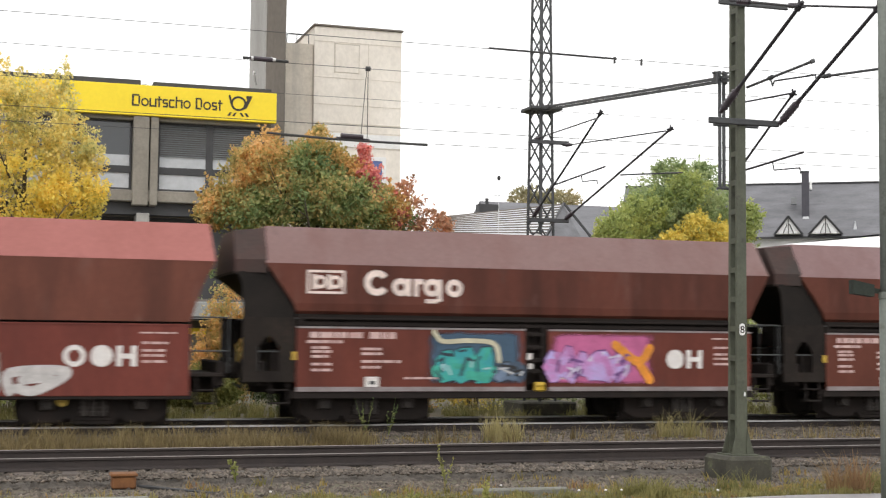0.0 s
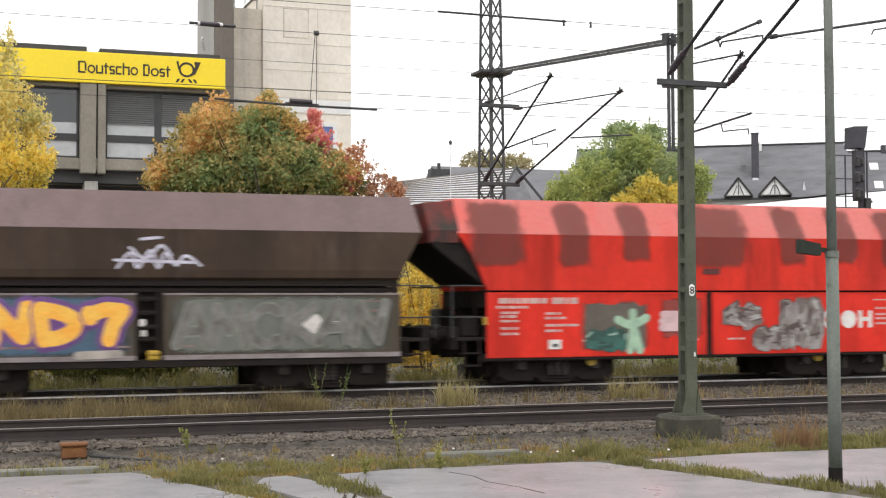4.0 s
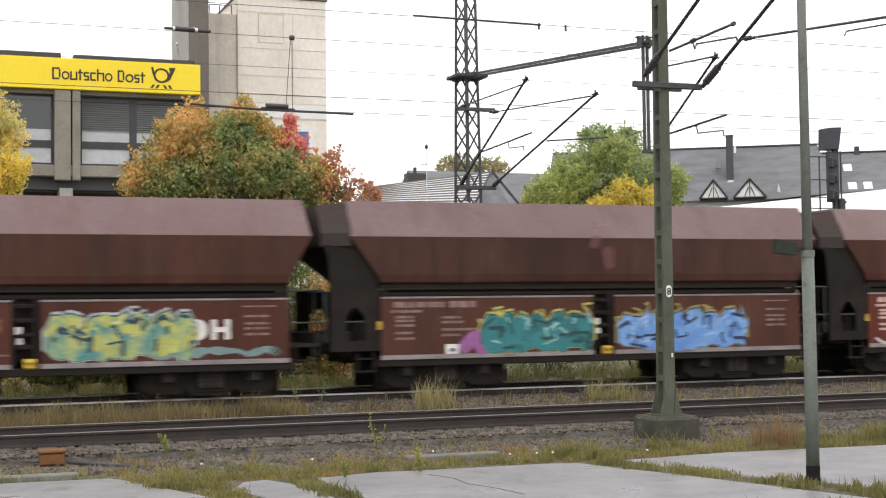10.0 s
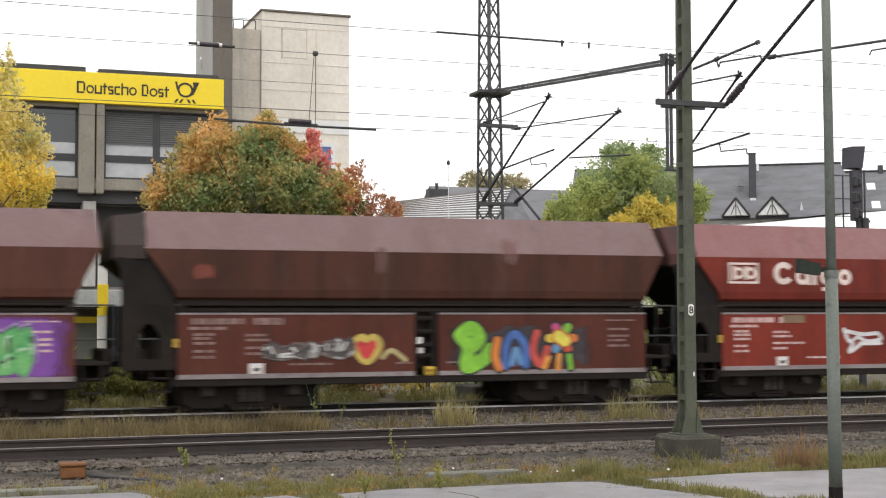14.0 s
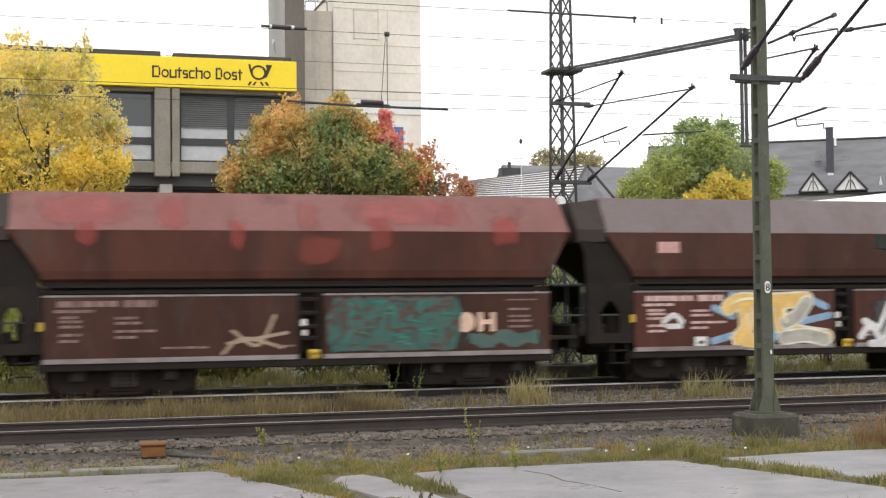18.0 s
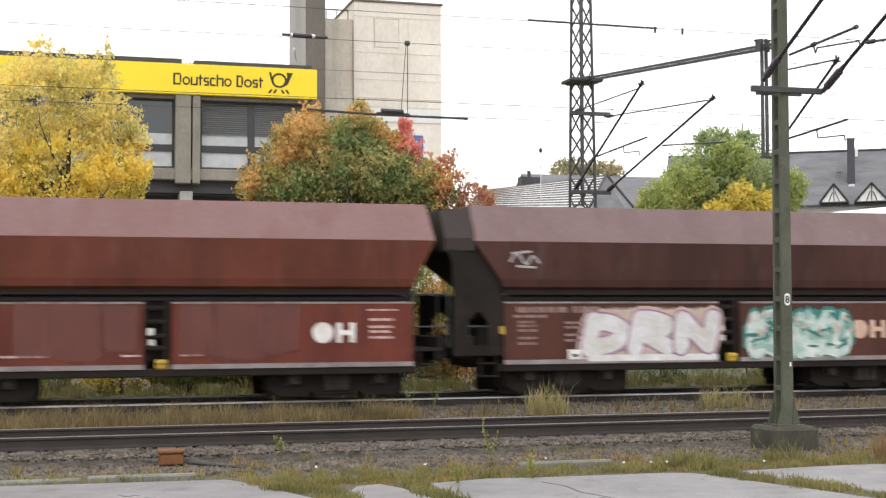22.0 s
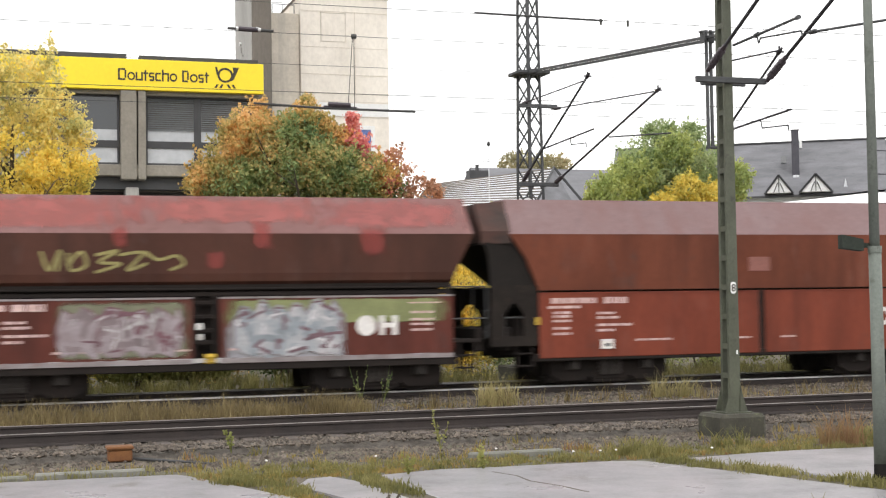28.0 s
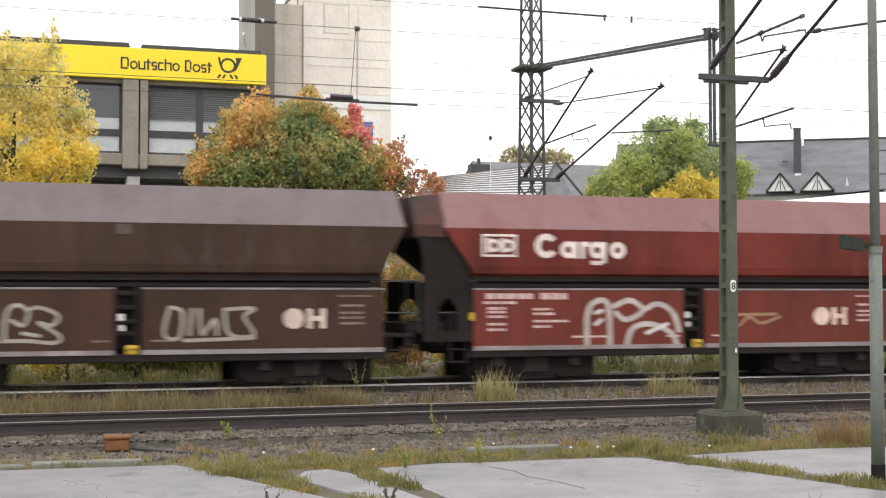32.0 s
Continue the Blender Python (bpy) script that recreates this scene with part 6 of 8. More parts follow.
drawing(16, [[(3.3, 1.55), (3.45, 1.45), (4.0, 1.4), (4.5, 1.6), (4.4, 0.95), (3.5, 0.9), (3.3, 1.5)], [(3.7, 1.0), (4.2, 1.1)]], 0.05, (0.36, 0.29, 0.11), "thin yellow outline", 1)
drawing(16, [[(5.9, 0.85), (6.1, 1.1), (6.25, 0.85), (6.4, 1.5), (6.55, 0.9), (6.75, 1.35), (6.9, 0.85), (7.1, 1.2), (7.3, 0.9), (7.6, 1.35), (7.9, 0.9)], [(6.1, 0.8), (6.6, 0.9), (7.1, 0.8), (7.7, 0.88)], [(8.1, 0.85), (8.4, 1.05), (8.7, 0.85), (9.0, 1.0), (9.3, 0.85)]], 0.10, (0.135, 0.10, 0.09), "faint grey scrawl")
patches(16, [(0.9, 1.2, 2.9, 3.6, REDP), (2.2, 2.5, 3.3, 3.85, (0.36, 0.09, 0.08)), (3.9, 4.1, 3.0, 3.6, REDP), (6.6, 6.75, 3.05, 3.6, REDP), (7.7, 7.85, 3.3, 3.8, REDP), (9.0, 9.35, 2.9, 3.8, REDP), (0.55, 1.05, 2.5, 2.75, (0.20, 0.07, 0.05))])
wildstyle(17, 2.45, 4.85, 0.70, 1.76, (0.40, 0.42, 0.26), (0.10, 0.10, 0.11), (0.55, 0.58, 0.50), (0.20, 0.20, 0.21), (0.32, 0.33, 0.34), 29, "yellow-green and grey graffiti", 0.8, 0.3)
wash(17, 5.65, 8.3, 0.95, 1.88, (0.44, 0.38, 0.26), "tan sprayed ground", 47, 0.15)
wash(17, 5.65, 8.4, 0.66, 1.1, (0.34, 0.34, 0.35), "pale grey sprayed ground", 48, 0.15)
drawing(17, [[(5.72, 1.75), (5.85, 1.2), (6.1, 0.95)], [(5.7, 1.5), (5.9, 1.8)]], 0.16, (0.46, 0.20, 0.10), "orange-brown smear", 1)
drawing(17, [[(6.3, 1.65), (6.9, 1.3), (7.5, 1.6), (7.9, 1.2)]], 0.2, (0.40, 0.40, 0.24), "olive smear", 1)
plate_on(17, 0.62, 1.1, 2.75, 3.0, (0.72, 0.50, 0.42), "pale salmon plate")
plate_on(18, 4.95, 5.5, 2.40, 2.72, (0.26, 0.10, 0.08), "faded plate")
drawing(19, [[(2.1, 2.85), (2.25, 2.5), (2.45, 2.88), (2.4, 2.5)], [(2.6, 2.82), (2.66, 2.5), (2.95, 2.6), (2.85, 2.86), (2.6, 2.6)], [(3.15, 2.8), (3.55, 2.88), (3.2, 2.66), (3.6, 2.62), (3.15, 2.46)], [(3.6, 2.8), (4.05, 2.84), (3.75, 2.5), (4.1, 2.62)], [(4.1, 2.85), (4.35, 2.7), (4.7, 2.78), (4.85, 2.62), (4.6, 2.5)]], 0.06, (0.32, 0.28, 0.10), "yellow scrawled tag", 1)
wash(19, 2.3, 5.0, 0.70, 1.9, (0.20, 0.20, 0.13), "olive sprayed ground", 30)
wildstyle(19, 2.4, 4.8, 0.74, 1.78, (0.34, 0.29, 0.31), (0.17, 0.08, 0.10), (0.50, 0.46, 0.47), None, (0.22, 0.17, 0.18), 31, "grey and purple graffiti", 1.2, 0.35)
wash(19, 5.6, 10.5, 1.35, 1.9, (0.24, 0.26, 0.11), "yellow-green sprayed ground", 32)
wash(19, 5.6, 8.2, 0.62, 1.4, (0.36, 0.35, 0.38), "pale grey sprayed ground", 33, 0.1)
wildstyle(19, 5.85, 8.1, 0.66, 1.84, (0.44, 0.42, 0.44), (0.17, 0.10, 0.12), (0.62, 0.60, 0.62), (0.26, 0.25, 0.24), (0.27, 0.30, 0.33), 34, "pale grey graffiti", 1.2, 0.35)
wash(19, 0.2, 10.5, 0.605, 0.72, (0.55, 0.53, 0.53), "white sprayed edge", 35, 0.03)
plate_on(19, 0.55, 1.02, 2.72, 2.98, (0.62, 0.30, 0.25), "salmon plate")
patches(19, [(-0.6, 4.4, 3.30, 4.02, (0.42, 0.115, 0.10)), (3.6, 8.2, 3.42, 4.02, (0.44, 0.125, 0.11)), (7.4, 11.1, 3.32, 4.02, (0.42, 0.12, 0.11)), (3.4, 3.8, 2.9, 3.4, REDP), (5.3, 5.7, 2.5, 2.9, REDP), (6.2, 6.7, 2.9, 3.5, REDP), (8.5, 9.1, 2.75, 3.4, REDP)])
drawing(20, [[(9.0, 1.55), (9.25, 1.75), (9.4, 1.5)], [(9.05, 1.6), (9.7, 1.68)], [(9.2, 1.45), (9.3, 1.8)]], 0.07, (0.42, 0.42, 0.45), "small grey tag", 2)
patches(20, [(1.6, 2.8, 2.5, 3.2, (0.115, 0.045, 0.038)), (3.4, 4.2, 2.45, 3.2, (0.10, 0.042, 0.037)), (5.2, 5.6, 2.6, 3.1, (0.16, 0.06, 0.055))])
drawing(21, [[(2.65, 0.66), (2.65, 1.3), (2.8, 1.62), (3.15, 1.6), (3.2, 0.66)], [(3.3, 1.55), (3.7, 1.68), (4.0, 1.45), (3.6, 1.25), (3.35, 1.4)], [(3.6, 0.66), (3.75, 1.05), (4.2, 1.15), (4.7, 0.95), (4.85, 0.66)], [(4.1, 1.5), (4.4, 1.6), (4.75, 1.4), (4.9, 1.0)]], 0.12, (0.52, 0.46, 0.43), "pale outline graffiti")
drawing(21, [[(2.85, 1.15), (3.0, 1.25)], [(2.85, 1.4), (3.0, 1.45)], [(4.1, 0.95), (4.6, 1.15)]], 0.09, (0.66, 0.62, 0.60), "white dabs", 1)
drawing(21, [[(6.1, 1.3), (6.4, 1.1), (6.7, 1.3), (7.0, 1.15), (7.5, 1.3)], [(6.2, 1.35), (7.4, 1.36)]], 0.07, (0.34, 0.20, 0.11), "thin tan scrawl")
drawing(22, [[(6.1, 1.55), (6.0, 1.0), (6.3, 0.95), (6.35, 1.45), (6.1, 1.55)], [(6.5, 1.0), (6.55, 1.5)], [(6.7, 1.5), (6.75, 1.0), (7.0, 1.3), (7.05, 1.0)], [(7.2, 1.5), (7.8, 1.52), (7.6, 1.35), (7.8, 0.98), (7.3, 1.0), (7.2, 1.45)], [(6.4, 0.88), (7.8, 0.92)]], 0.075, (0.38, 0.33, 0.28), "pale outline block graffiti")
drawing(22, [[(2.95, 0.9), (3.0, 1.45), (3.2, 1.6), (3.4, 1.45), (3.3, 1.2), (3.1, 1.3)], [(3.4, 1.5), (3.6, 1.55), (3.95, 1.4), (3.85, 1.2), (3.6, 1.25), (3.98, 1.0), (3.9, 0.86), (3.4, 0.9), (2.95, 0.9)], [(3.3, 1.05), (3.6, 1.0)]], 0.075, (0.38, 0.34, 0.29), "pale outline graffiti", 1)
plate_on(22, 5.05, 5.35, 3.0, 3.2, (0.10, 0.06, 0.05), "small dark plate")

# ---- buildings beyond the railway ----


def wpart(name, geo, material, parent, label="", smooth=False):
    """A part whose mesh is written in world metres."""
    p = parent
    off = Vector((0, 0, 0))
    while p:
        off -= p.location
        p = p.parent
    return part(name, geo, material, parent, label, at=tuple(off), smooth=smooth)


def post_office():
    b = thing("post_office_building", "concrete office building with a long yellow sign band", "building", (2, 59, -0.3))
    wpart("wall", Geo().box(-24, 11.0, 60.0, 74, 6.9, 12.3).box(-24, 11.0, 59.6, 74, -0.3, 3.4), M_CONCDARK, b)
    # set-back storey near-black: the recess's darkness is put into its colour
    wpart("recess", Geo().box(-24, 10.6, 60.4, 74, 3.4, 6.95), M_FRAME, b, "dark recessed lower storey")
    wpart("parapet", Geo().box(-24, 5.28, 59.02, 59.6, 12.43, 12.66, 0.02).box(5.80, 10.9, 59.02, 59.6, 12.43, 12.62, 0.02), M_FRAME, b, "dark metal roof edge")
    sign = wpart("sign_band", Geo().box(-24, 11.09, 58.80, 59.05, 11.10, 12.41, 0.02), M_SIGN, b, "long yellow company sign band")
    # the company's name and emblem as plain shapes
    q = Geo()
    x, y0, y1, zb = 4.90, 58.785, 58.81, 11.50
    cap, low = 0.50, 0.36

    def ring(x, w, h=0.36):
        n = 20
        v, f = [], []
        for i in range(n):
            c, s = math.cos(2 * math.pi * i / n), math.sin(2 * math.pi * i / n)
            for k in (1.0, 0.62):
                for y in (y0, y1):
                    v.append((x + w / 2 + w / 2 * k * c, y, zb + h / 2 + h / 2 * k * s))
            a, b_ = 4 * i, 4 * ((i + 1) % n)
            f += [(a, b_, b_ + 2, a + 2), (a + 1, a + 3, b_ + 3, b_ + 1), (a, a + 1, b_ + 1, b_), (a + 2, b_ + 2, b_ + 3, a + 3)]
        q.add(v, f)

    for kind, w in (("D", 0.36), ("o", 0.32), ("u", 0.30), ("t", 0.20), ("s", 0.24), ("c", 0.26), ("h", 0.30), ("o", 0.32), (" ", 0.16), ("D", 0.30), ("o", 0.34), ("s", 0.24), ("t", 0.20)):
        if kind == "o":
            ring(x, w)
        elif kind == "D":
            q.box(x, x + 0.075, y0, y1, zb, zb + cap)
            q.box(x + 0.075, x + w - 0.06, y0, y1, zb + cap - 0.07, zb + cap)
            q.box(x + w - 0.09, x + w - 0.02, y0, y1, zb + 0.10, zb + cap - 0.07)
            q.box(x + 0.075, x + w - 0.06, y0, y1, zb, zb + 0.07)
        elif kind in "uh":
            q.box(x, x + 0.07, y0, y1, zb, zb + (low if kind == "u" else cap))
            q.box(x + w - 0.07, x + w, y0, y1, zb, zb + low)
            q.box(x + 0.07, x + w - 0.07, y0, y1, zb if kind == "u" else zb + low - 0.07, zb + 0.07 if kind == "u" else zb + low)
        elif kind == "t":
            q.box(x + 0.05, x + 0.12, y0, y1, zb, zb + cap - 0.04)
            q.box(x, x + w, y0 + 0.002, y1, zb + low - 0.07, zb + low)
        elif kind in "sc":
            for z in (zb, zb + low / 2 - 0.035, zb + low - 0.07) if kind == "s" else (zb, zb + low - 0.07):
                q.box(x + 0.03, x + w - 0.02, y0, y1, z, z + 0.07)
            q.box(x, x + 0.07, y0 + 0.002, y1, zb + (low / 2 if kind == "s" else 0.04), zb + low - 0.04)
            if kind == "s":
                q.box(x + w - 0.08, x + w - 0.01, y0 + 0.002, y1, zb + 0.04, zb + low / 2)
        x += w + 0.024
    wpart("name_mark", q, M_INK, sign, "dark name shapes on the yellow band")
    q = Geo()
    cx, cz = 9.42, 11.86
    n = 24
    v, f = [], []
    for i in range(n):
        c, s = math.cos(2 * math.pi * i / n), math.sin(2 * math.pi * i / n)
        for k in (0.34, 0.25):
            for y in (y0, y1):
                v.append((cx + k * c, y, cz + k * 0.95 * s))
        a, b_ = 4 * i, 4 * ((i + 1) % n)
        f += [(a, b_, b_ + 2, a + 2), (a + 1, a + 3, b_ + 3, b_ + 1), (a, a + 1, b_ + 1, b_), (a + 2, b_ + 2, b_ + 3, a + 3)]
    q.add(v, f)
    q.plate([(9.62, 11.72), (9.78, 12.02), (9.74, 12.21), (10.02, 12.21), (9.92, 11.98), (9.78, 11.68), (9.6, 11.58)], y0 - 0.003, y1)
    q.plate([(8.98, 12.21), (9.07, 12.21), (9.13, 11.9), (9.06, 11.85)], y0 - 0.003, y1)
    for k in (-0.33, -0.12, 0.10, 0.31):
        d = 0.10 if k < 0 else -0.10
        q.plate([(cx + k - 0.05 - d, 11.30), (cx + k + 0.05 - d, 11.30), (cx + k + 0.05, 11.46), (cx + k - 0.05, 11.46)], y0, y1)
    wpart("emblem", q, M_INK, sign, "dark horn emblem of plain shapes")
    # bays of the upper storey
    wpart("lintel", Geo().box(-24, 10.95, 59.10, 59.9, 10.93, 11.12, 0.02), M_PILLAR, b)
    wpart("sill_band", Geo().box(-24, 10.95, 58.95, 59.9, 7.46, 7.94, 0.03), M_PILLAR, b, "stained concrete sill band")
    # band filling the recess under the sill, its shade painted near-black
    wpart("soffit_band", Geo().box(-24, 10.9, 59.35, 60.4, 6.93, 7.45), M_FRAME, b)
    for i in range(-4, 1):
        x = 5.53 + 5.55 * i
        for a, c in ((-0.52, 0.14), (0.20, 0.53)):
            wpart("pillar", Geo().box(x + a, x + c, 58.86, 59.7, 7.3, 11.1, 0.03), M_PILLAR, b)
        wpart("pier", Geo().box(x - 0.3, x + 0.25, 59.2, 60.3, 3.4, 7.0, 0.03), M_CONCGREY, b)
        x0, x1 = x + 0.56, x + 5.0
        if x1 > 11:
            x1 = 10.9
        win = wpart("window", Geo().box(x0, x1, 59.35, 59.45, 7.94, 8.06).box(x0, x1, 59.35, 59.45, 10.85, 10.93).box(x0, x0 + 0.08, 59.35, 59.45, 8.06, 10.85).box(x1 - 0.08, x1, 59.35, 59.45, 8.06, 10.85)
                    .box(x0 + 2.05, x0 + 2.35, 59.33, 59.45, 8.06, 10.85).box(x0 + 0.08, x0 + 2.05, 59.34, 59.45, 8.70, 9.0).box(x0 + 2.35, x1 - 0.08, 59.34, 59.45, 8.70, 9.0), M_FRAME, b, "dark framed office window")
        for a, c in ((x0 + 0.08, x0 + 2.05), (x0 + 2.35, x1 - 0.08)):
            for z0, z1 in ((8.06, 8.70), (9.0, 9.47)):
                # lower panes drawn pale and opaque
                wpart("pane", Geo().box(a, c, 59.40, 59.43, z0, z1), M_PALEPANE, win, "pale pane")
            if i == -1:
                wpart("pane", Geo().box(a, c, 59.40, 59.43, 9.47, 10.85), M_PANE, win, "dark upper pane")
            else:
                for k in range(15):
                    z = 9.47 + k * 0.092
                    wpart("blind_slat", Geo().add([(a, 59.33, z), (c, 59.33, z), (c, 59.40, z + 0.075), (a, 59.40, z + 0.075)], [(0, 1, 2, 3)]), M_BLIND, win)
    # loading side on the ground floor
    wpart("fascia", Geo().box(-24, 12.0, 56.5, 59.6, 2.47, 3.20, 0.03), M_CANOPY, b, "white canopy fascia over the loading side")
    wpart("yellow_strip", Geo().box(-24, 12.0, 58.9, 59.0, 1.88, 2.14), M_SIGN, b, "thin yellow stripe over the loading doors")
    for i in range(-6, 5):
        wpart("loading_door", Geo().box(2.4 * i, 2.4 * i + 2.1, 59.5, 59.58, -0.2, 1.9, 0.01), M_DOORSHEET, b, "grey roller door")
    return b


def tower():
    t = thing("concrete_tower", "tall weathered beige concrete stair tower", "building", (16, 66, -0.3))
    wpart("wall", Geo().box(14.3, 18.78, 66, 74, -0.3, 17.25), M_CONCRETE, t)
    for z in (3.6, 6.4, 9.05, 12.0, 13.35, 14.7, 16.5):
        wpart("formwork_joint", Geo().box(14.28, 18.80, 65.985, 66.01, z, z + 0.025), M_CONCWING, t)
    wpart("coping", Geo().box(14.22, 18.86, 65.92, 74.1, 17.25, 17.36, 0.02), M_CONCDARK, t)
    wpart("panel", Geo().box(15.35, 16.55, 65.97, 66.01, 15.0, 16.4, 0.015), M_CONCRETE, t, "raised concrete panel")
    for x0, x1, z0, z1 in ((15.30, 15.35, 14.95, 16.45), (16.55, 16.60, 14.95, 16.45), (15.30, 16.60, 16.40, 16.45), (14.30, 18.78, 11.25, 11.29), (14.30, 18.78, 12.42, 12.45), (17.05, 17.08, 12.45, 16.5)):
        wpart("formwork_joint", Geo().box(x0, x1, 65.975, 65.995, z0, z1), M_CONCWING, t)
    wpart("pale_band", Geo().box(14.31, 18.77, 65.98, 65.999, 11.30, 11.95), M_RENDER, t, "paler band of concrete")
    win = wpart("window", Geo().box(15.98, 18.02, 65.93, 66.0, 9.18, 9.36).box(15.98, 18.02, 65.93, 66.0, 10.64, 10.84).box(15.98, 16.20, 65.93, 66.0, 9.36, 10.64).box(17.82, 18.02, 65.93, 66.0, 9.36, 10.64), M_RENDER, t, "white framed window")
    wpart("pane", Geo().box(16.20, 17.82, 65.95, 65.99, 9.36, 10.64), paint((0.13, 0.18, 0.42), "blue_blind"), win, "blue pane")
    w = thing("stair_wing", "darker stained concrete wing beside the tower", "building", (14, 71, -0.3))
    wpart("wall", Geo().box(12.90, 14.28, 66.25, 74, -0.3, 16.36), M_CONCWING, w)
    g = Geo()
    for x in (13.0, 13.5, 14.1):
        g.tube((x, 66.5, 16.36), (x, 66.5, 16.85), 0.025, n=5)
    g.tube((13.0, 66.5, 16.85), (14.1, 66.5, 16.85), 0.025, n=5)
    wpart("roof_rail", g, M_GALV, w)
    s = thing("concrete_shaft", "slender dark concrete shaft with a pale side", "building", (11.6, 64, -0.3))
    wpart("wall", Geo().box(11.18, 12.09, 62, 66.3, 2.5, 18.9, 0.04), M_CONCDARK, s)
    # left face of the shaft as a thin sheet of paler concrete
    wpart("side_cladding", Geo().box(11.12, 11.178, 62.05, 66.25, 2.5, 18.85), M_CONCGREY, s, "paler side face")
    wpart("lamp", Geo().tube((11.04, 64.6, 14.4), (11.12, 64.6, 14.4), 0.10, 0.07, n=10), M_RENDER, s, "small white wall lamp")
    wpart("bracket", Geo().path([(11.08, 64.4, 14.2), (11.08, 64.4, 13.9), (11.08, 64.0, 13.75)], 0.03), M_CONCGREY, s)


def gable_house(label, x0, x1, y0, y1, ze, zr, roof=M_SLATE, wall=M_RENDER):
    """A house with its ridge along the railway."""
    h = thing("house", label, "house", ((x0 + x1) / 2, (y0 + y1) / 2, -0.3))
    ym = (y0 + y1) / 2
    wpart("wall", Geo().prism([(y0, -0.3), (y1, -0.3), (y1, ze), (ym, zr - 0.2), (y0, ze)], x0, x1), wall, h)
    g = Geo()
    for s, ya in ((1, y0 - 0.5), (-1, y1 + 0.5)):
        k = (zr - ze) / (ym - y0)
        za = ze - 0.5 * k
        g.add([(x0 - 0.3, ya, za), (x1 + 0.3, ya, za), (x1 + 0.3, ym, zr), (x0 - 0.3, ym, zr), (x0 - 0.3, ya, za + 0.25), (x1 + 0.3, ya, za + 0.25), (x1 + 0.3, ym, zr + 0.25), (x0 - 0.3, ym, zr + 0.25)],
              [(0, 1, 2, 3), (4, 5, 6, 7), (0, 1, 5, 4), (1, 2, 6, 5), (2, 3, 7, 6), (3, 0, 4, 7)])
    r = wpart("roof", g, roof, h, "dark grey slate roof")
    k = (zr - ze) / (ym - y0)
    return h, r, ym, k


post_office()
tower()
TURN = radians(-32.3)


def turned(x, y, z):
    """From a street frame, square to the way the two far houses face, into the place."""
    return Vector((x * math.cos(TURN) - y * math.sin(TURN), x * math.sin(TURN) + y * math.cos(TURN), z))


def far_part(name, geo, material, parent, label=""):
    """A part of the turned houses, written in the street frame."""
    geo.v = [tuple(turned(*p)) for p in geo.v]
    return wpart(name, geo, material, parent, label)


def slope_roof(x0, x1, y0, ym, ze, zr, hip=0.0):
    """Both slopes of a roof whose far end may be hipped."""
    v = [(x0, y0, ze), (x1 + hip, y0, ze), (x1, ym, zr), (x0, ym, zr), (x1 + hip, 2 * ym - y0, ze), (x0, 2 * ym - y0, ze)]
    return Geo().add(v, [(0, 1, 2, 3), (3, 2, 4, 5), (1, 4, 2), (0, 3, 5), (0, 5, 4, 1)])


h1 = thing("house", "long house with a steep dark slate roof and dormers", "house", tuple(turned(1.5, 146, -0.3)))
far_part("wall", Geo().box(-17.5, 10.8, 141, 152, -0.3, 12.4), M_RENDER, h1)
far_part("roof", slope_roof(-18, 9.6, 140, 147, 12.35, 18.45, 1.8), M_SLATE, h1, "dark grey slate roof with a hipped end")
far_part("ridge_tile", Geo().box(-18, 9.7, 146.8, 147.2, 18.40, 18.57, 0.03), M_FRAME, h1)
far_part("gutter", Geo().box(-18, 11.4, 139.85, 140.0, 12.2, 12.4), M_FRAME, h1, "dark gutter along the eaves")
far_part("chimney", Geo().box(0.31, 1.04, 142.6, 143.4, 14.4, 19.15, 0.03), M_SIGNAL, h1, "tall dark chimney stack")
far_part("chimney_cap", Geo().box(0.26, 1.09, 142.55, 143.45, 19.15, 19.25, 0.02), M_FRAME, h1)
far_part("chimney_flashing", Geo().box(0.40, 0.98, 142.3, 142.6, 14.35, 14.6, 0.02), M_CORR, h1, "pale sheet at the chimney foot")
far_part("vent", Geo().box(1.12, 1.36, 145.9, 146.3, 17.7, 18.65, 0.02), M_RENDER, h1, "white vent beside the chimney")
far_part("skylight", Geo().box(-0.75, -0.2, 142.7, 143.5, 15.9, 16.6, 0.02), M_BLIND, h1)
for x, w in ((-1.0, 2.3), (2.52, 2.75)):
    z0, z1, y = 12.62, 14.2, 138.9
    d = far_part("dormer", Geo().plate([(x - w / 2, z0), (x + w / 2, z0), (x, z1)], y, y + 5), M_RENDER, h1, "white gabled dormer with dark timbers")
    g = Geo()
    for sd in (-1, 1):
        g.bar((x + sd * (w / 2 + 0.22), y - 0.08, z0 - 0.12), (x, y - 0.08, z1 + 0.14), 0.24, 0.20)
        g.bar((x + sd * 0.50, y - 0.05, z0), (x + sd * 0.12, y - 0.05, z0 + 0.95), 0.08, 0.13)
    g.bar((x, y - 0.05, z0), (x, y - 0.05, z1), 0.08, 0.14)
    far_part("timber", g, M_FRAME, d)
    far_part("dormer_roof", Geo().add([(x - w / 2 - 0.25, y - 0.3, z0 - 0.12), (x, y - 0.3, z1 + 0.16), (x, y + 5, z1 + 0.16), (x - w / 2 - 0.25, y + 3, z0 - 0.12)], [(0, 1, 2, 3)])
             .add([(x + w / 2 + 0.25, y - 0.3, z0 - 0.12), (x, y - 0.3, z1 + 0.162), (x, y + 5, z1 + 0.162), (x + w / 2 + 0.25, y + 3, z0 - 0.12)], [(0, 1, 2, 3)]), M_SLATE, d)
